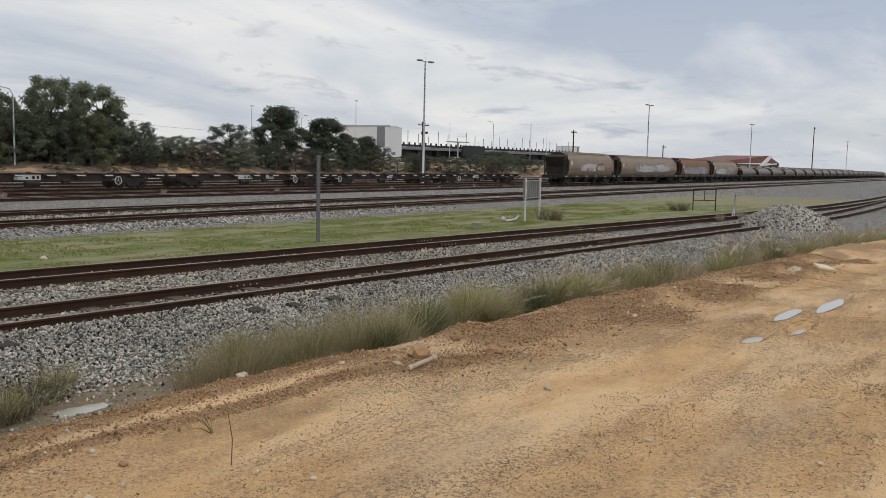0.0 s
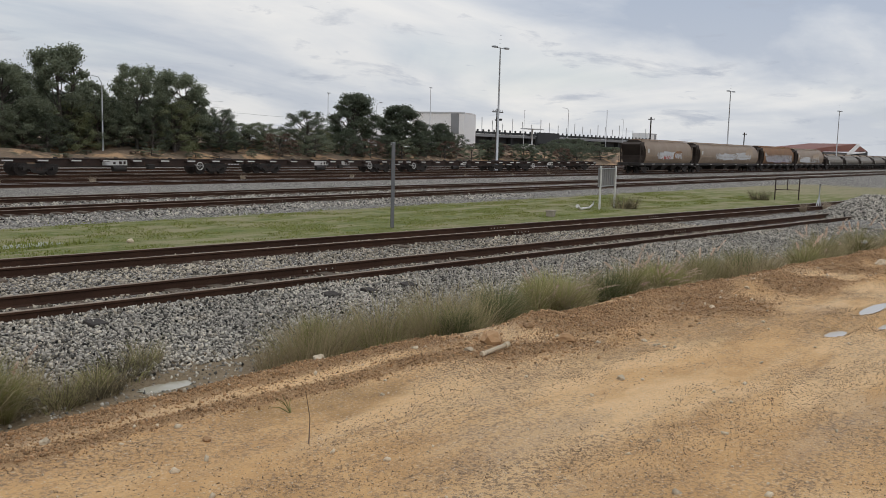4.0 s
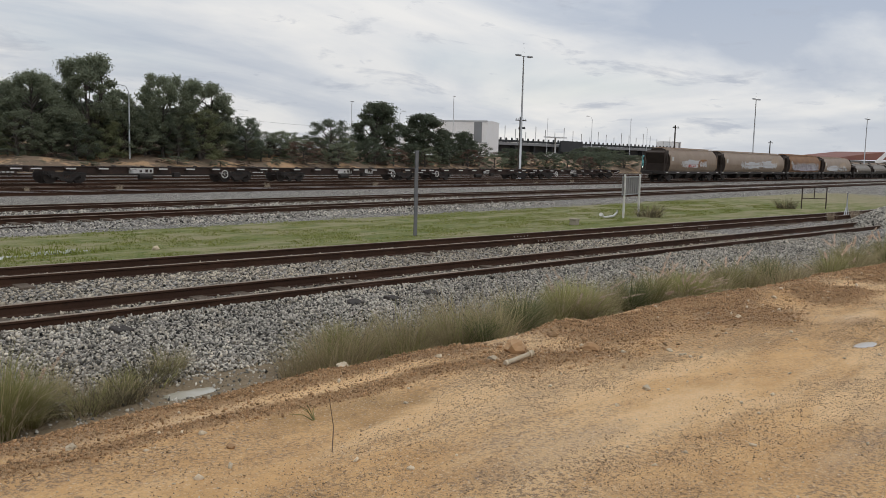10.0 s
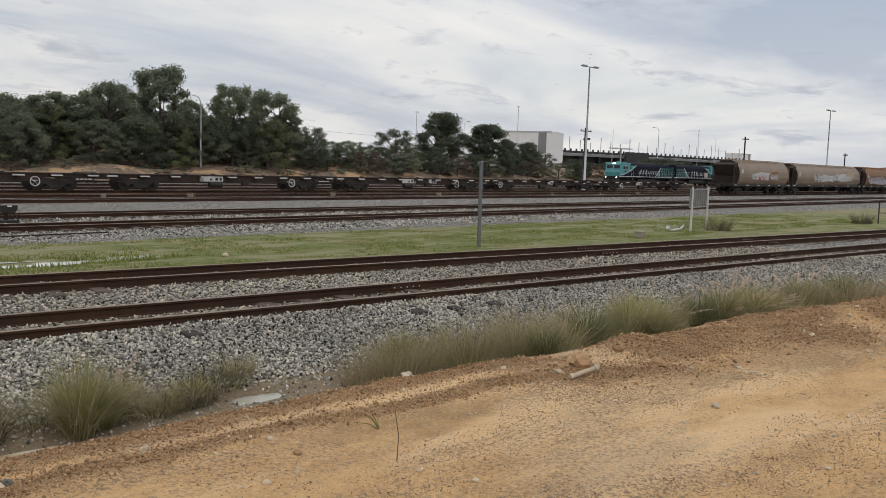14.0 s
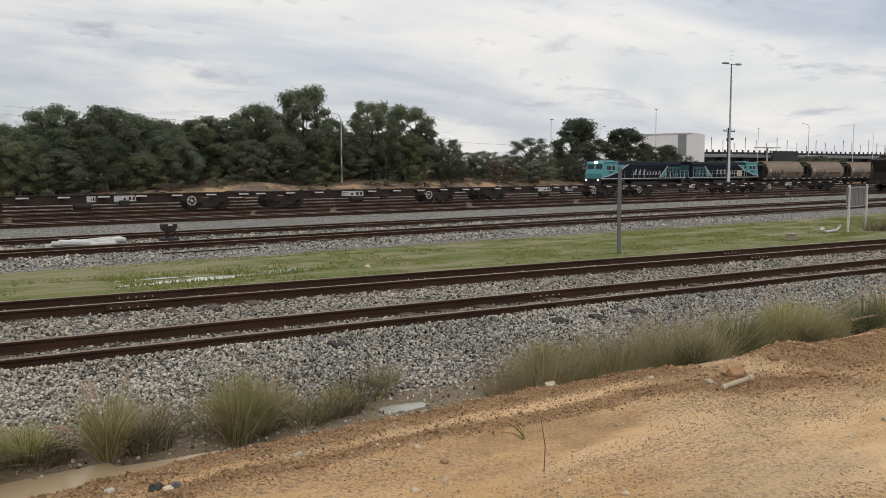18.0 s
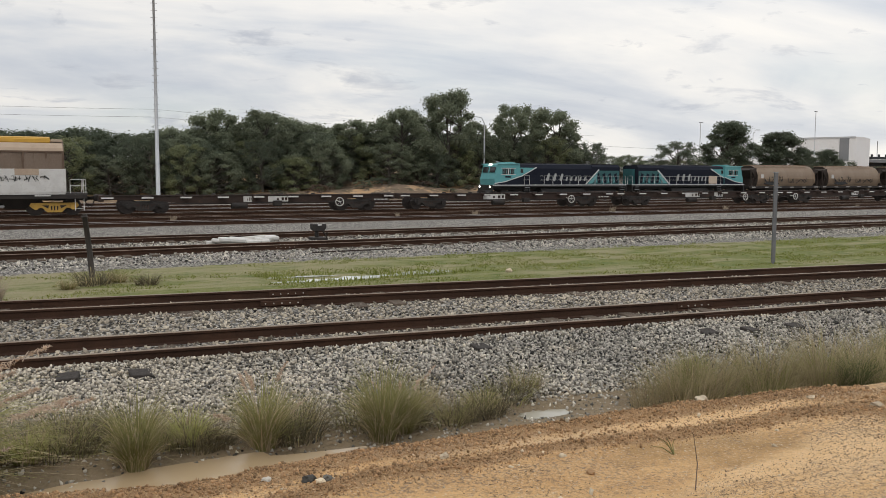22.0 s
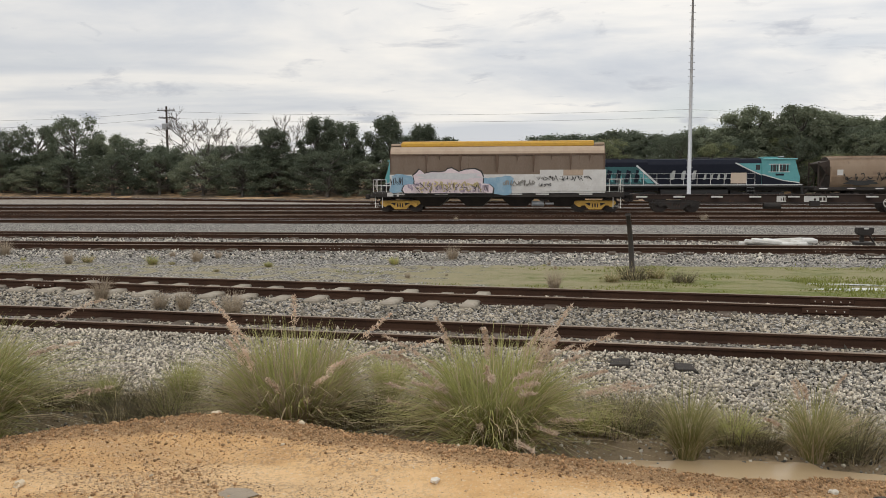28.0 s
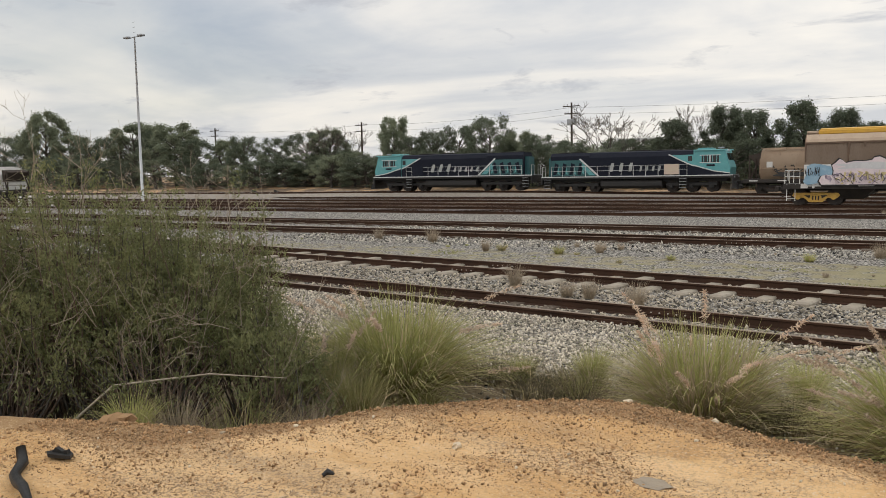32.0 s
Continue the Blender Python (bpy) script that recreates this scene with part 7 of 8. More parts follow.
TUFTS = {
    "fountain": [tuft_meshes(1, 2900, 0.98, 0.80, 0.56, 0.0085, "blade_green", 8, 0.22, 0.20, upright=0.08, skew=0.95), tuft_meshes(2, 2900, 0.98, 0.70, 0.46, 0.0085, "blade_green", 16, 0.55, 0.22, upright=0.06, skew=1.05), tuft_meshes(3, 2900, 0.98, 0.80, 0.54, 0.0085, "blade_green", 52, 0.28, 0.20, upright=0.08, skew=0.95)],
    "olive": [tuft_meshes(4, 900, 0.84, 0.50, 0.48, 0.006, "blade_olive", 0, 0.22, 0.09), tuft_meshes(5, 850, 0.84, 0.54, 0.50, 0.006, "blade_olive", 6, 0.28, 0.10), tuft_meshes(6, 900, 0.80, 0.46, 0.44, 0.006, "blade_green", 0, 0.2, 0.08)],
    "wispy": [tuft_meshes(7, 330, 0.78, 0.52, 0.34, 0.0052, "blade_umber", 0, 0.45, 0.24, "blade_tan"), tuft_meshes(8, 330, 0.70, 0.58, 0.38, 0.0052, "blade_olive", 0, 0.5, 0.26, "blade_tan"), tuft_meshes(28, 320, 0.74, 0.50, 0.30, 0.0052, "blade_umber", 0, 0.3, 0.24, "blade_olive")],
    "spiky": [tuft_meshes(27, 900, 0.78, 0.62, 0.40, 0.007, "blade_dark", 0, 0.18, 0.08, "blade_tan")],
    "dry": [tuft_meshes(9, 420, 0.62, 0.40, 0.25, 0.007, "blade_straw", 0, 0.3, 0.12, "blade_straw"), tuft_meshes(10, 380, 0.56, 0.44, 0.25, 0.007, "blade_straw", 0, 0.3, 0.14, "blade_straw")],
    "mat": [tuft_meshes(18, 380, 0.36, 0.36, 0.2, 0.006, "weed_dark", 0, 0.15, 0.24, "blade_umber"), tuft_meshes(19, 340, 0.30, 0.40, 0.2, 0.006, "weed_dark", 0, 0.3, 0.28, "blade_olive")],
    "low": [tuft_meshes(14, 420, 0.36, 0.34, 0.35, 0.008, "blade_green", 0, 0.25, 0.10), tuft_meshes(15, 420, 0.36, 0.36, 0.35, 0.008, "blade_olive", 0, 0.4, 0.12)],
}
TUFT_LABEL = {"spiky": "dark green spiky grass clump on the ditch bank", "mat": "dark matted weeds on the ditch bank", "fountain": "large fountain-grass tussock with arching blades and pinkish seed heads", "olive": "olive-green grass tussock in the ditch", "wispy": "thin wispy weeds with dry stalks",
              "dry": "straw-coloured dry grass tussock", "low": "low green weeds growing in the ballast and ditch"}


def tuft(kind, x, y, size, k=0, dz=0.0):
    t = thing("grass_tussock", pose(x, y, ground_z(x, y) - 0.02 + dz, 0, 0, (k * 79 + x * 31) % 360), TUFT_LABEL[kind], "grass tussock", "grass tussocks along the ditch")
    wide = size * {"fountain": 1.38, "dry": 0.8}.get(kind, 1.0)
    t.scale = (wide, wide, size)
    for n, me in TUFTS[kind][k % len(TUFTS[kind])]:
        part(n, me, "", t)
    return t


for kind, x, y, s, k in [("fountain", -6.1, 6.3, 1.32, 0), ("fountain", -3.15, 7.1, 1.12, 1), ("fountain", -1.25, 6.9, 1.12, 2), ("olive", -5.3, 7.5, 0.62, 2), ("olive", -4.5, 7.6, 0.88, 2), ("olive", -2.45, 8.0, 0.92, 2),
                         ("olive", 0.4, 7.0, 0.98, 0), ("low", 0.85, 7.35, 1.1, 0), ("olive", 1.45, 7.1, 1.0, 1), ("olive", 2.5, 6.95, 1.12, 0), ("olive", 2.75, 7.05, 0.8, 1), ("low", 3.7, 7.3, 0.85, 1), ("low", -0.4, 7.35, 1.0, 0),
                         ("wispy", 3.2, 7.6, 0.6, 0), ("wispy", -0.1, 7.6, 0.8, 1), ("wispy", -3.9, 7.9, 0.8, 1), ("wispy", 4.4, 7.7, 0.6, 1)]:
    tuft(kind, x, y, s, k)
grnd = random.Random(9)
for i, (kind, x, y, s) in enumerate([("wispy", 5.2, 6.6, 0.62), ("wispy", 5.6, 6.75, 0.85), ("wispy", 5.9, 6.45, 0.85), ("olive", 6.05, 6.95, 0.7), ("wispy", 6.5, 6.3, 0.9), ("wispy", 6.8, 6.6, 1.1), ("wispy", 7.15, 6.2, 1.05), ("wispy", 7.5, 6.5, 1.15),
                                     ("spiky", 7.25, 5.85, 0.72), ("wispy", 7.9, 6.15, 1.05), ("spiky", 8.3, 6.05, 1.0), ("wispy", 8.7, 6.4, 1.15), ("olive", 9.2, 6.1, 1.0), ("fountain", 9.7, 6.2, 0.74), ("wispy", 10.3, 6.2, 1.1), ("spiky", 10.9, 6.0, 0.95), ("olive", 11.6, 6.05, 1.1), ("fountain", 12.4, 5.95, 0.7),
                                     ("wispy", 12.9, 6.0, 1.2), ("olive", 13.7, 5.8, 1.05), ("wispy", 14.4, 5.8, 1.2), ("spiky", 15.2, 5.7, 1.05), ("wispy", 15.9, 5.6, 1.2)]):
    tuft(kind, x, y, s, i)
for i in range(34):
    x = 15.0 + i * 0.62 + grnd.uniform(-0.2, 0.2)
    tuft(("wispy", "olive", "wispy")[i % 3], x, lerp_at(x, EDGE) + 0.75 + grnd.uniform(0, 0.7), 0.95 + grnd.uniform(0, 0.4), i)
for i in range(26):
    x = 5.5 + i * 0.42 + grnd.uniform(-0.2, 0.2)
    tuft("wispy", x, lerp_at(x, EDGE) + 1.25 + grnd.uniform(0, 1.0), 0.75 + grnd.uniform(0, 0.35), i)
for i in range(22):
    x = -5.0 + i * 0.43 + grnd.uniform(-0.15, 0.15)
    tuft(("mat", "wispy", "mat")[i % 3], x, 7.5 + grnd.uniform(-0.3, 0.5) - 0.03 * x, 0.55 + grnd.uniform(0, 0.4), i)
for i in range(26):
    x = -6.5 + i * 0.42 + grnd.uniform(-0.2, 0.2)
    tuft("mat", x, (7.35 if -1.2 < x < 2.6 else 7.05) + grnd.uniform(-0.15, 0.5), 0.6 + grnd.uniform(0, 0.6), i)
# dry tussocks among the tracks
for i, (kind, x, y, s) in enumerate([("dry", -9.4, 14.1, 0.95), ("dry", -7.8, 13.3, 0.75), ("dry", -7.35, 13.3, 0.75), ("dry", -6.3, 12.95, 0.95), ("dry", -1.1, 16.9, 0.85), ("low", 0.1, 18.4, 0.9), ("mat", 0.6, 18.9, 1.3), ("low", 1.1, 19.2, 1.0), ("mat", 1.6, 18.5, 0.9),
                                     ("dry", -17.3, 21.9, 1.1), ("dry", -14.1, 20.2, 0.8), ("low", -13.8, 20.6, 0.8), ("low", -11.8, 20.4, 0.9), ("dry", -10.9, 21.1, 0.8), ("low", -5.4, 21.1, 0.8), ("dry", -4.1, 22.6, 0.9), ("low", -8.5, 20.2, 0.6), ("dry", -20.0, 22.3, 0.9),
                                     ("mat", 31.4, 16.9, 2.0), ("low", 32.0, 17.0, 1.2), ("mat", 44.6, 16.2, 1.9), ("dry", 39.0, 11.2, 1.0), ("dry", 36.5, 11.4, 0.9)]):
    tuft(kind, x, y, s, i)
for i in range(9):
    xt = -4 + i * 9.3 + grnd.uniform(-3, 3)
    tuft("dry", xt, 41.8 + 0.055 * xt + grnd.uniform(-0.6, 0.6), 0.5 + grnd.uniform(0, 0.5), i)
for i in range(26):
    xt = grnd.uniform(-20, 2)
    tuft("dry" if i % 3 else "low", xt, 19.8 + grnd.uniform(-1.8, 2.6) - 0.03 * xt, 0.18 + grnd.uniform(0, 0.38) * grnd.random(), i)
twig = thing("weed_stalk", pose(3.43, 4.12, ground_z(3.43, 4.12)), "small bent weed growing in the damp sand", "weed")
for k, (dx, dz) in enumerate(((-0.16, 0.14), (-0.11, 0.10), (-0.2, 0.08), (-0.05, 0.12), (0.04, 0.08))):
    part("stem", Shape().tube([(0, 0, -0.01), (dx * 0.4, 0.01 * k, dz * 0.6), (dx, 0.02 * k - 0.03, dz)], [0.004, 0.003, 0.001], 5), "blade_olive", twig)
stalk = thing("dry_stalk", pose(3.07, 3.52, ground_z(3.07, 3.52)), "single thin dry stalk standing in the dirt", "weed")
part("stem", Shape().tube([(0, 0, -0.02), (0.01, 0, 0.15), (-0.015, 0.01, 0.32)], [0.004, 0.003, 0.0015], 5), "twig_red", stalk)


# short turf of the grass strip
def scatter_turf(n, seed, xlo, xhi, ylo, yhi, hgt, keep):
    rng = np.random.default_rng(seed)
    x, y = rng.uniform(xlo, xhi, n), rng.uniform(ylo, yhi, n)
    ok = np.array([keep(a, b) > rng.random() * 0.9 and noise.noise((a * 0.5, b * 0.9, 5.0)) + 0.5 * noise.noise((a * 1.7, b * 2.4, 1.0)) > 0.02 + 0.5 * z_dry(a, b) for a, b in zip(x, y)])
    x, y = x[ok], y[ok]
    z = np.array([ground_z(a, b) for a, b in zip(x, y)])
    n = len(x)
    az, h = rng.random(n) * 2 * np.pi, hgt * (0.5 + rng.random(n))
    w = 0.010 + 0.012 * rng.random(n)
    c = np.stack([x, y, z - 0.01], 1)
    s = np.stack([np.cos(az), np.sin(az), np.zeros(n)], 1) * w[:, None]
    tip = c + np.stack([rng.normal(size=n) * 0.03, rng.normal(size=n) * 0.03, h], 1)
    v = np.stack([c - s, c + s, tip], 1).reshape(-1, 3)
    return v, np.arange(3 * n).reshape(n, 3)


tv, tf = scatter_turf(130000, 3, -16, 48, 16.0, 24.5, 0.042, z_turf)
tagged(new("turf", mesh_arrays("turf", tv, tf, "turf")), "short patchy green grass between the tracks", "grass", kind="stuff")


rv, rf = scatter_turf(1500, 8, 4.0, 9.2, 17.4, 19.2, 0.10, lambda a, b: 1.0)
tagged(new("wet_grass", mesh_arrays("wet_grass", rv, rf, "turf")), "longer grass standing in the rainwater", "grass", kind="stuff")


# the wiry bush at the edge of the yard
def near_bush():
    bx, by, bz = -8.0, 4.0, -0.45
    b = thing("roadside_bush", pose(bx, by, bz), "tall wiry olive-green bush with many bare dead twigs", "bush")
    rng = np.random.default_rng(17)
    rnd = random.Random(17)
    # middle, radius and top of each mass of stems
    domes = [(-8.0, 3.9, 1.1, 1.95), (-8.9, 3.2, 1.2, 2.05), (-9.9, 2.2, 1.3, 2.15), (-7.35, 4.5, 0.85, 1.6), (-6.8, 4.9, 0.5, 1.62), (-6.4, 4.7, 0.62, 0.78), (-6.95, 3.95, 0.75, 0.72), (-7.9, 3.1, 0.75, 0.72), (-8.8, 2.3, 0.8, 0.75), (-8.2, 5.0, 1.0, 1.6), (-5.9, 4.6, 0.42, 0.35)]
    pts, green, dead, red = [], Shape(), Shape(), Shape()

    def twigs(p, d, ln, r, n):
        """A dead twig that forks n times."""
        q = p + d * ln
        m = p.lerp(q, 0.5) + Vector((rnd.gauss(0, 1), rnd.gauss(0, 1), rnd.gauss(0, 1))) * ln * 0.07
        dead.tube([p, m, q], [r, r * 0.8, r * 0.5], 4, caps=False)
        if n:
            for _ in range(rnd.choice((1, 2, 2, 3))):
                s0 = m.lerp(q, rnd.random())
                twigs(s0, (d + Vector((rnd.gauss(0, 1), rnd.gauss(0, 1), rnd.gauss(0.1, 0.7))) * 0.55).normalized(), ln * rnd.uniform(0.45, 0.75), max(0.0012, r * 0.6), n - 1)

    for cx, cy, r, zt in domes:
        cx, cy, h = cx - bx, cy - by, zt - bz
        bare_ = zt < 0.77
        for i in range(int(135 * r * r) + 18):
            a, q = rnd.random() * 2 * math.pi, math.sqrt(rnd.random())
            top = Vector((cx + math.cos(a) * q * r, cy + math.sin(a) * q * r, h * (1 - 0.5 * q * q) * rnd.uniform(0.55, 1.10)))
            base = Vector((cx + math.cos(a) * q * r * 0.3, cy + math.sin(a) * q * r * 0.3, -0.1))
            mid = base.lerp(top, 0.55) + Vector((rnd.uniform(-0.18, 0.18), rnd.uniform(-0.18, 0.18), 0.05))
            (green if i % 3 else red).tube([base, mid, top], [0.011, 0.007, 0.002], 4, caps=False)
            for j in range(2 if bare_ else 17):
                t = 0.52 + 0.52 * rnd.random() ** 0.8
                p = mid.lerp(top, (t - 0.55) / 0.45) if t > 0.55 else base.lerp(mid, t / 0.55)
                d = Vector((rnd.gauss(0, 1), rnd.gauss(0, 1), rnd.gauss(0.5, 0.7))).normalized() * rnd.uniform(0.08, 0.26)
                for k in range(12):
                    c = p + d * rnd.random()
                    pts.append((c.x + rnd.gauss(0, 0.018), c.y + rnd.gauss(0, 0.018), c.z + rnd.gauss(0, 0.018)))
        for i in range(int((48 if bare_ else 26) * r * r) + 4):
            a, q = rnd.random() * 2 * math.pi, rnd.random()
            p0 = Vector((cx + math.cos(a) * r * q * 0.8, cy + math.sin(a) * r * q * 0.8, h * rnd.uniform(0.1, 0.95)))
            twigs(p0, Vector((math.cos(a) * rnd.uniform(0.1, 1), math.sin(a) * rnd.uniform(0.1, 1), rnd.uniform(0.2, 1.2))).normalized(), rnd.uniform(0.25, 0.5), 0.0042, 3)
    pts = np.array(pts)
    pts = pts[pts[:, 2] > 0.03]
    v, f = leaf_cards(pts, 0.040 * (0.6 + 0.8 * rng.random(len(pts))), 17, 1.6, 0.14)
    part("foliage", mesh_arrays("foliage", v, f, "leaf_bush"), "", b)
    part("stem", green, "twig_red", b)
    part("undergrowth_stem", red, "bark", b)
    part("dead_twig", dead, "twig_dry", b)
    # tall bare branches standing out of the top
    for x, y, zz in ((-8.45, 3.9, 2.35), (-8.2, 4.2, 2.25), (-8.7, 3.5, 2.45), (-7.9, 4.4, 2.1), (-9.2, 3.2, 2.4), (-6.75, 5.2, 1.9), (-7.0, 5.0, 1.9), (-8.9, 3.7, 2.3)):
        x, y = x - bx, y - by
        tip = Vector((x + rnd.uniform(-0.2, 0.2), y + rnd.uniform(-0.2, 0.2), zz - bz))
        root = Vector((x, y, (zz - bz) * 0.35))
        s = Shape().tube([root, root.lerp(tip, 0.5) + Vector((rnd.gauss(0, 0.04), rnd.gauss(0, 0.04), 0)), tip], [0.007, 0.005, 0.0015], 5, caps=False)
        for k in range(3):
            p = root.lerp(tip, rnd.uniform(0.45, 0.85))
            s.tube([p, p + Vector((rnd.uniform(-0.25, 0.25), rnd.uniform(-0.25, 0.25), rnd.uniform(0.12, 0.35)))], [0.005, 0.0015], 4, caps=False)
        part("bare_branch", s, "twig_dry", b)
    part("bare_branch", Shape().tube([(0.95, -0.75, 0.25), (1.2, -0.5, 0.55), (1.8, 0.0, 0.62), (2.4, 0.3, 0.60)], [0.012, 0.010, 0.007, 0.003], 6), "twig_dry", b)


near_bush()
for i, (x, y, s) in enumerate([(-6.1, 3.6, 1.0), (-5.8, 3.9, 1.0), (-6.5, 3.45, 0.9), (-5.4, 4.35, 0.9), (-5.2, 4.8, 0.8), (-6.9, 3.1, 0.8), (-5.65, 5.2, 1.1), (-5.5, 6.0, 1.1), (-6.4, 6.0, 1.1), (-5.9, 5.0, 1.2), (-6.2, 5.4, 1.3), (-5.85, 4.6, 0.9), (-6.9, 6.3, 1.1), (-7.3, 5.9, 1.2)]):
    tuft(("dry", "wispy", "olive")[i % 3] if i < 5 else ("olive", "low")[i % 2], x, y, s, i)


# ---- loose stone ----
def stone_field(name, x, y, z, size, mat, label, seed, flat=0.7, corners=8):
    """Many small broken stones as one mesh."""
    rng = np.random.default_rng(seed)
    n = len(x)
    if corners == 8:
        form = np.array([(a, b, c) for a in (-1, 1) for b in (-1, 1) for c in (-1, 1)], float) * 0.5
        face = np.array([(0, 1, 3, 2), (4, 6, 7, 5), (0, 4, 5, 1), (2, 3, 7, 6), (0, 2, 6, 4), (1, 5, 7, 3)])
    elif corners == 6:
        form = np.array([(1, 0, 0), (-1, 0, 0), (0, 1, 0), (0, -1, 0), (0, 0, 1), (0, 0, -1)], float) * 0.72 + 0.06
        face = np.array([(0, 2, 4), (2, 1, 4), (1, 3, 4), (3, 0, 4), (2, 0, 5), (1, 2, 5), (3, 1, 5), (0, 3, 5)])
    else:
        form = np.array([(1, 1, 1), (-1, -1, 1), (-1, 1, -1), (1, -1, -1)], float) * 0.6
        face = np.array([(0, 1, 3), (0, 2, 1), (0, 3, 2), (1, 2, 3)])
    v = form[None] * (0.55 + 0.75 * rng.random((n, corners, 3)))
    v *= size[:, None, None]
    v[:, :, 2] *= flat
    v[:, :, 0] *= (0.7 + 0.8 * rng.random(n))[:, None]
    v[:, :, 1] *= (0.6 + 0.5 * rng.random(n))[:, None]
    q = rng.normal(size=(n, 4))
    q /= np.linalg.norm(q, axis=1)[:, None]
    w, a, b, c = q.T
    rot = np.stack([np.stack([1 - 2 * (b * b + c * c), 2 * (a * b - c * w), 2 * (a * c + b * w)], -1),
                    np.stack([2 * (a * b + c * w), 1 - 2 * (a * a + c * c), 2 * (b * c - a * w)], -1),
                    np.stack([2 * (a * c - b * w), 2 * (b * c + a * w), 1 - 2 * (a * a + b * b)], -1)], 1)
    v = np.einsum("nij,nkj->nki", rot, v) + np.stack([x, y, z], 1)[:, None]
    f = (np.arange(n)[:, None, None] * corners + face[None]).reshape(-1, face.shape[1])
    ob = new(name, mesh_arrays(name, v.reshape(-1, 3), f, mat))
    return tagged(ob, label, "stones", kind="stuff")


def heights(x, y):
    return np.array([ground_z(a, b) for a, b in zip(x, y)])


def ballast_bed():
    rng = np.random.default_rng(31)
    x = rng.uniform(-15, 30, 150000)
    y = rng.uniform(-0.062, 1, 150000) * 2.75 + 7.75 - 0.059 * x
    near = rng.random(len(x)) < np.clip(1.25 - np.abs(x - 2) / 34, 0.35, 1)
    x, y = x[near], y[near]
    s = 0.0335 * (0.36 + 0.9 * rng.random(len(x)))
    z = heights(x, y) + s * rng.uniform(-0.1, 0.7, len(x))
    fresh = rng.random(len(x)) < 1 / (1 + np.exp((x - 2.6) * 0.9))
    stone_field("ballast_stones", x[~fresh], y[~fresh], z[~fresh], s[~fresh], "stone_grey", "grey broken ballast stone on the track shoulder", 31, 0.8, 6)
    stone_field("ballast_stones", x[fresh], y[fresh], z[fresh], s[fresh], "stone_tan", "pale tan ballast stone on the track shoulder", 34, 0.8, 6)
    x = rng.uniform(-18, 26, 74000)
    y = rng.random(74000) * 6.3 + 10.2 - 0.065 * x
    ya, yb = 11.2 + SLOPE_A * x, 15.1 + SLOPE_B * x
    ok = (np.abs(np.abs(y - ya) - GAUGE / 2) > 0.09) & (np.abs(np.abs(y - yb) - GAUGE / 2) > 0.09)
    x, y = x[ok], y[ok]
    s = 0.043 * (0.4 + 0.95 * rng.random(len(x)))
    stone_field("ballast_stones", x, y, heights(x, y) + s * rng.uniform(-0.25, 0.35, len(x)), s, "stone_warm", "grimy grey-brown ballast stone between and beside the rails", 32, 0.8, 6)

    # scattered stones and rubble on the ditch floor
    x = rng.uniform(-6, 14, 9000)
    y = 7.9 - 0.059 * x - rng.random(9000) ** 1.6 * 1.9
    ok = y > np.interp(x, [p[0] for p in EDGE], [p[1] for p in EDGE]) + 0.7
    x, y = x[ok], y[ok]
    s = 0.028 * (0.4 + 1.1 * rng.random(len(x)) ** 2)
    stone_field("ditch_stones", x, y, heights(x, y) + s * 0.1, s, "stone_grey", "loose stones strewn over the muddy ditch floor", 36, 0.8, 6)
    # coarser stone beside the first yard tracks
    x = rng.uniform(-24, 36, 40000)
    y = rng.uniform(22.3, 32.0, 40000) + SLOPE_FAR * x
    ok = np.ones(len(x), bool)
    for base in (25.6, 30.3):
        ok &= np.abs(np.abs(y - base - SLOPE_FAR * x) - GAUGE / 2) > 0.1
    x, y = x[ok], y[ok]
    s = 0.062 * (0.4 + 0.95 * rng.random(len(x)))
    stone_field("ballast_stones", x, y, heights(x, y) + s * rng.uniform(-0.2, 0.3, len(x)), s, "stone_grey", "grey ballast stone between the yard tracks", 33, 0.7, 6)


ballast_bed()


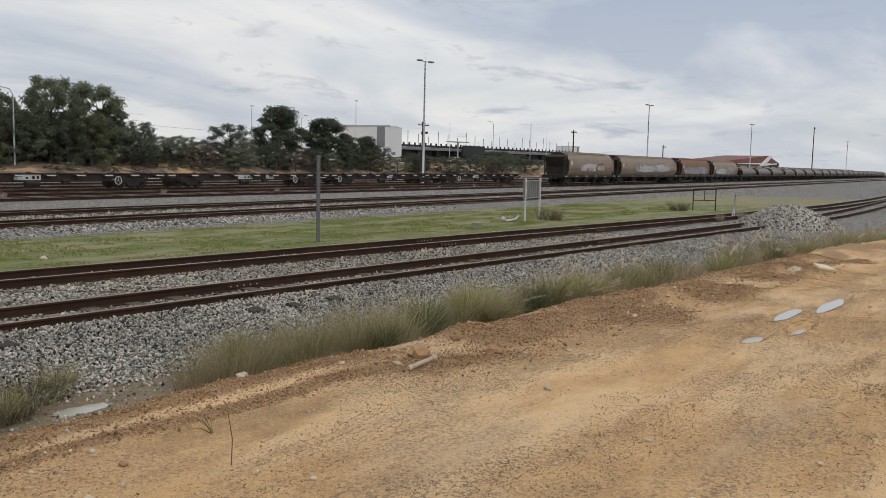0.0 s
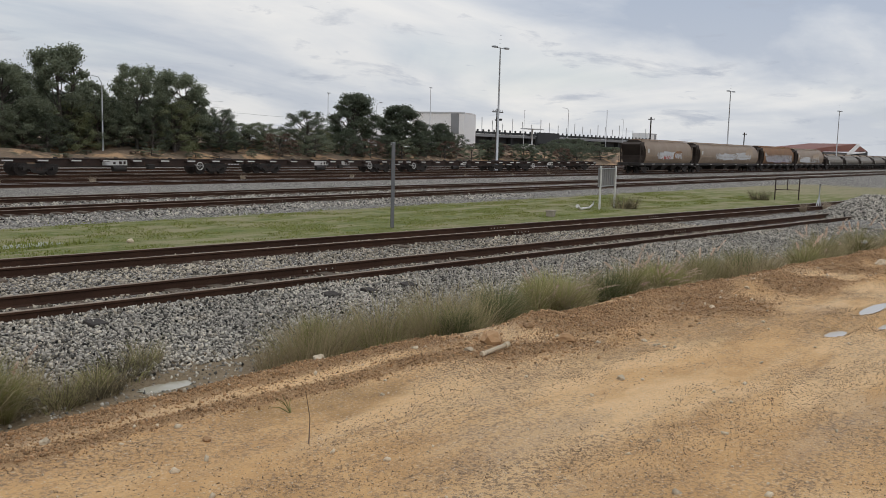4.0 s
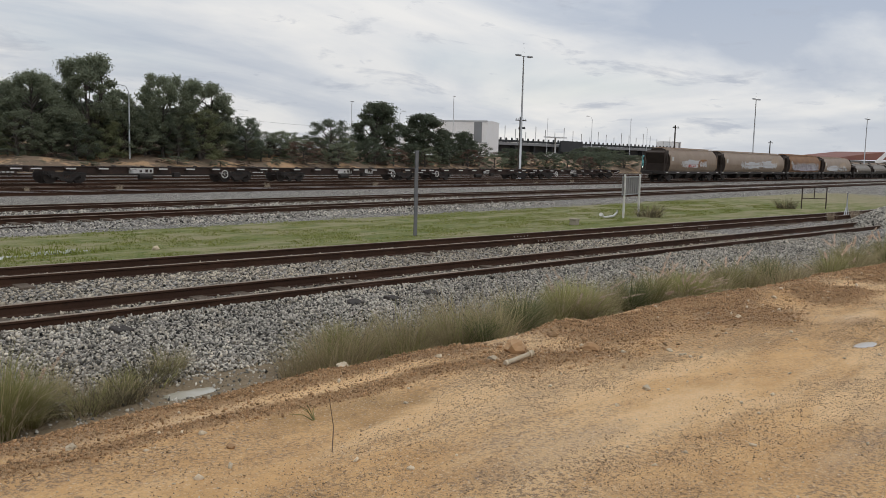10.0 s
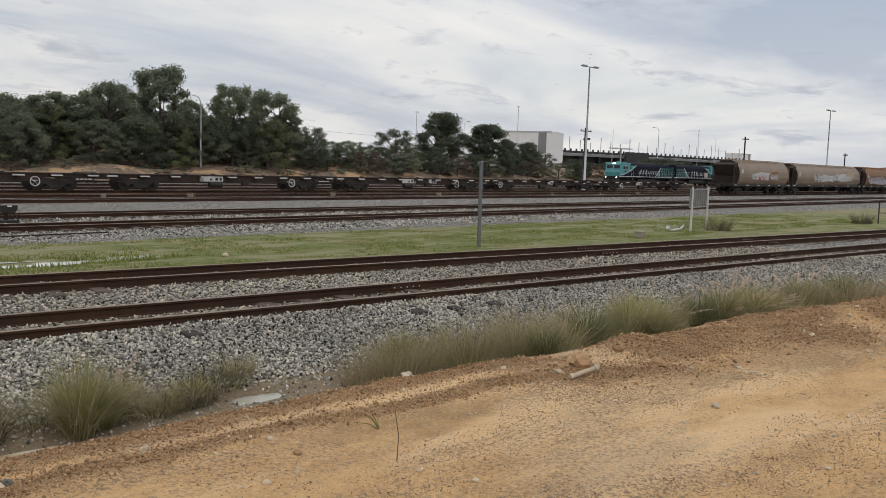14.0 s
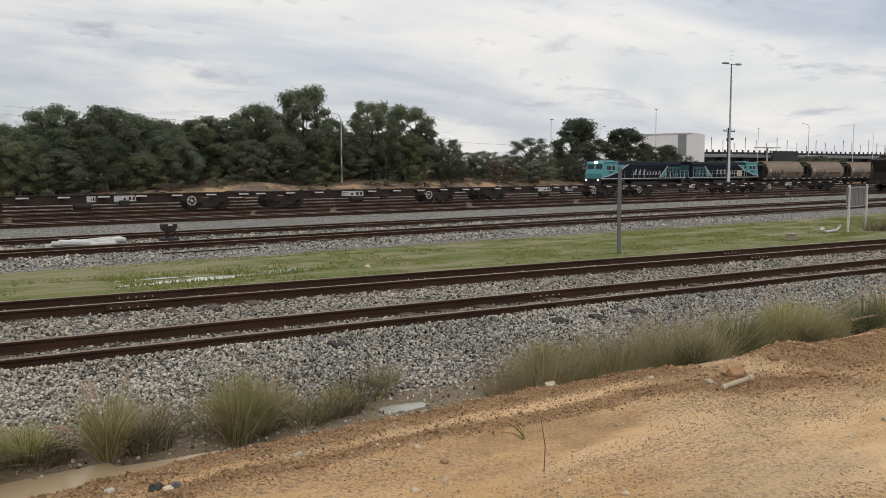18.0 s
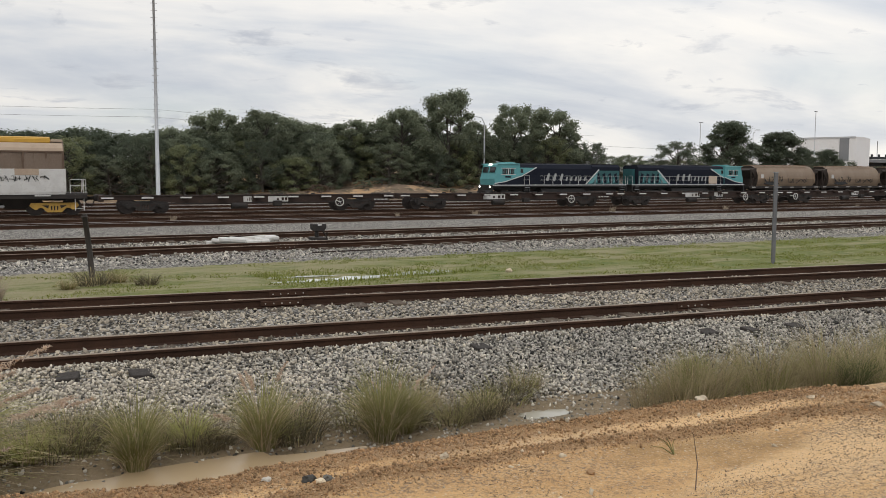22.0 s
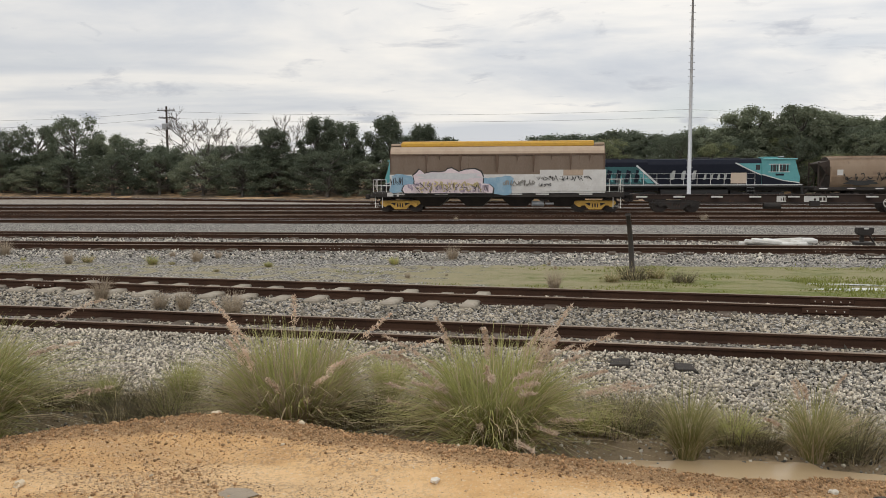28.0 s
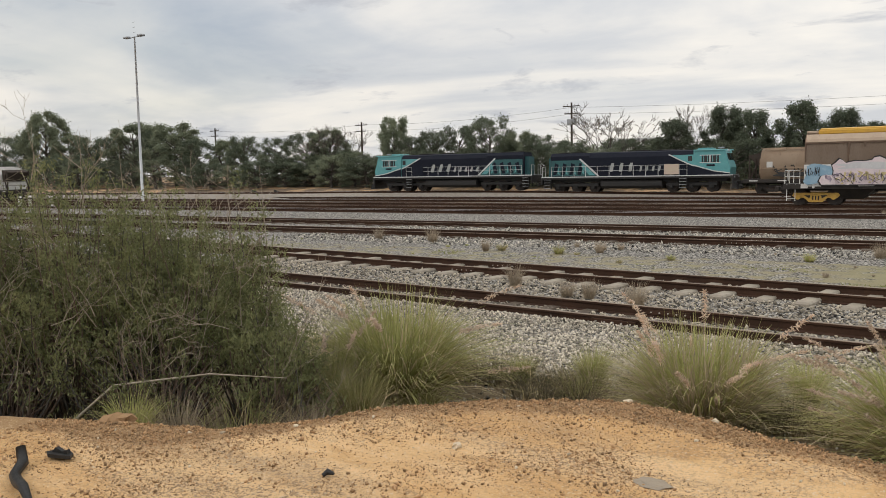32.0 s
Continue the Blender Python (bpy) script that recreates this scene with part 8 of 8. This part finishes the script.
def yard_gravel():
    rng = np.random.default_rng(41)
    ex, ey = [p[0] for p in EDGE], [p[1] for p in EDGE]
    n = 360000
    x, d = rng.uniform(-6.5, 18, n), rng.uniform(-2.4, 0.3, n)
    ok = np.array([loose_w(a, c) > r for a, c, r in zip(x, d, rng.random(n) * 1.15 + 0.08)])
    x, y = x[ok], np.interp(x[ok], ex, ey) + d[ok]
    s = 0.0088 * (0.42 + 2.4 * rng.random(len(x)) ** 5)
    stone_field("ridge_gravel", x, y, heights(x, y) + s * 0.22, s, "stone_brown", "red-brown laterite gravel heaped along the yard edge", 41, 0.8, 6)
    n = 400000
    x, d = rng.uniform(-6.5, 16, n), rng.uniform(-2.4, 0.3, n)
    ok = np.array([loose_w(a, c) > r for a, c, r in zip(x, d, rng.random(n) * 0.95)])
    x, y = x[ok], np.interp(x[ok], ex, ey) + d[ok]
    s = 0.0052 * (0.6 + 1.0 * rng.random(len(x)))
    stone_field("ridge_grit", x, y, heights(x, y) + s * 0.2, s, "stone_brown", "fine red-brown grit between the larger gravel", 45, 0.8, 4)
    n = 620000
    x, y = rng.uniform(-6, 16, n), rng.uniform(-0.6, 5.2, n)
    ok = y < np.interp(x, ex, ey) - 0.1
    x, y = x[ok], y[ok]
    lot = rng.random(len(x))
    ok = np.array([noise.noise((a * 0.45, b * 1.3 + 0.2 * a, 2.0)) + 0.55 * noise.noise((a * 1.9, b * 3.1, 9.0)) + 0.22 * ease(a, 2, 6) > 0.95 * r - 0.22 and z_damp(a, b) < 0.3 + 0.5 * r for a, b, r in zip(x, y, lot)])
    x, y = x[ok], y[ok]
    s = 0.0050 * (0.5 + 1.5 * rng.random(len(x)) ** 3)
    stone_field("yard_gravel", x, y, heights(x, y) + s * 0.12, s, "stone_grit", "fine dark gravel scattered over the sandy yard", 42, 0.7, 4)
    n = 2400
    x = rng.uniform(5.2, 17, n)
    y = np.interp(x, [p[0] for p in EDGE], [p[1] for p in EDGE]) - rng.random(n) ** 1.8 * 1.3
    s = 0.012 * (0.5 + 2.6 * rng.random(n) ** 5)
    stone_field("dirt_clods", x, y, heights(x, y) + s * 0.05, s, "stone_brown", "crumbled brown dirt clods thrown up beside the wheel ruts", 44, 0.7)
    n = 700
    x, y = rng.uniform(-6, 15, n), rng.uniform(0.8, 5.4, n)
    ok = np.array([b < lerp_at(a, EDGE) for a, b in zip(x, y)])
    x, y = x[ok], y[ok]
    s = 0.02 * (0.5 + 1.3 * rng.random(len(x)) ** 3)
    stone_field("pale_pebbles", x, y, heights(x, y) + s * 0.1, s, "stone_pale", "pale pebbles scattered over the yard", 43)


yard_gravel()


def gravel_heap():
    cx, cy, r, h = 36.2, 8.55, 3.0, 1.1
    base = BED - 0.05
    s = Shape()
    rings, seg = 14, 40
    for i in range(rings + 1):
        q = i / rings
        for k in range(seg):
            t = 2 * math.pi * k / seg
            rr = r * q * (1 + 0.10 * math.sin(2 * t + 0.5) + 0.05 * math.sin(5 * t))
            z = base + h * (1 - q) ** 0.92 * (1 - 0.25 * math.exp(-(q / 0.12) ** 2)) + 0.05 * noise.noise((rr * math.cos(t) * 2, rr * math.sin(t) * 2, 1.0))
            s.v.append((cx + rr * math.cos(t) * 1.05, cy + rr * math.sin(t) * 0.75, z))
    for i in range(rings):
        for k in range(seg):
            k2 = (k + 1) % seg
            s.f.append((i * seg + k, i * seg + k2, (i + 1) * seg + k2, (i + 1) * seg + k))
            s.mi.append(0)
            s.smooth.append(True)
    me = s.mesh("gravel_heap", "stone_grey")
    tagged(new("gravel_heap", me), "conical heap of blue-grey gravel dumped over the rails", "gravel heap")
    rng = np.random.default_rng(51)
    v = np.array(s.v).reshape(rings + 1, seg, 3)
    n = 9000
    q, k = np.sqrt(rng.random(n)) * (rings - 0.01), rng.integers(0, seg, n)
    i = q.astype(int)
    f, g = (q - i)[:, None], rng.random(n)[:, None]
    p = (v[i, k] * (1 - f) + v[i + 1, k] * f) * (1 - g) + (v[i, (k + 1) % seg] * (1 - f) + v[i + 1, (k + 1) % seg] * f) * g
    size = 0.055 * (0.5 + 0.9 * rng.random(n))
    stone_field("heap_stones", p[:, 0], p[:, 1], p[:, 2] + size * 0.2, size, "stone_grey", "loose grey stones on the gravel heap", 51)


gravel_heap()

# ---- sleepers and rail joints ----
SLEEPER = Shape().box((0, 0, -0.07), (0.24, 2.15, 0.14), 0.012).mesh("sleeper", "sleeper_wood")
CONCRETE = Shape().box((0, 0, -0.09), (0.27, 2.35, 0.18), 0.03).mesh("sleeper", "sleeper_concrete")
PLATE = Shape().box((0, 0, -0.085), (0.72, 0.03, 0.09), 0.008).mesh("fishplate", "rail_rust")
BOLTS = Shape()
for k in range(5):
    BOLTS.disc((-0.28 + 0.14 * k, -0.02, -0.085), 0.012, "y", 0.02, 8)
BOLTS = BOLTS.mesh("bolt", "bolt_white")


def dress(tr, base, slope, lo, hi, kinds, dz, joints):
    turn = math.degrees(math.atan(slope))
    rnd = random.Random(int(base))
    x = lo
    while x < hi:
        me = kinds(x)
        part("sleeper", me, "", tr, at=pose(x, track_y(base, slope, x) + rnd.uniform(-0.05, 0.05), dz(x) + rnd.uniform(-0.02, 0.03), 0, 0, turn + rnd.uniform(-1.2, 1.2)))
        x += 0.72
    for xj in joints:
        for sg in (-1, 1):
            y = track_y(base, slope, xj) + sg * GAUGE / 2
            pl = part("fishplate", PLATE, "", tr, at=pose(xj + 0.2 * sg, y - 0.030, RAIL_TOP, 0, 0, turn))
            part("bolt", BOLTS, "", pl)


dress(track_a, 11.2, SLOPE_A, -19, 33, lambda x: SLEEPER, lambda x: BED + 0.008, (-5.6, 9.6, 22.5))
dress(track_b, 15.1, SLOPE_B, -19, 40, lambda x: CONCRETE if x < -1.9 else SLEEPER, lambda x: BED + (0.05 if x < -1.9 else 0.008), (-11.4, 3.6, 18.8, 27.0))
dress(far_tracks[0], 25.6, SLOPE_FAR, -30, 48, lambda x: SLEEPER, lambda x: BED + 0.035, (-8.0, 6.5, 21.0))
dress(far_tracks[1], 30.3, SLOPE_FAR, -34, 50, lambda x: SLEEPER, lambda x: BED + 0.035, (-15.0, 2.5, 17.0))


SLEEPER_END = Shape().box((0, 0, 0), (0.23, 0.22, 0.07), 0.01).mesh("sleeper_end", "post_dark")
for x, y, tilt in ((-1.0, 10.06, 3), (-0.05, 10.0, -4), (0.70, 9.9, 2), (8.4, 9.28, -3), (9.15, 9.22, 4), (10.0, 9.18, -2), (4.9, 9.66, 3)):
    part("sleeper_end", SLEEPER_END, "", track_a, at=pose(x, y, ground_z(x, y) + 0.012, 8, tilt, tilt * 2))


# ---- what moves ----
def motions():
    """The train rolls past on the far track."""
    for ob, back, turn in TRAIN:
        rows = []
        for t, x in NOSE:
            xx = x + back * 0.985
            bend = math.degrees(math.atan2(main_y(xx + 5) - main_y(xx - 5), 10.0))
            rows.append((t, pose(xx, main_y(xx), main_z(xx), 0, 0, bend + turn)))
        walk(ob, rows)


motions()
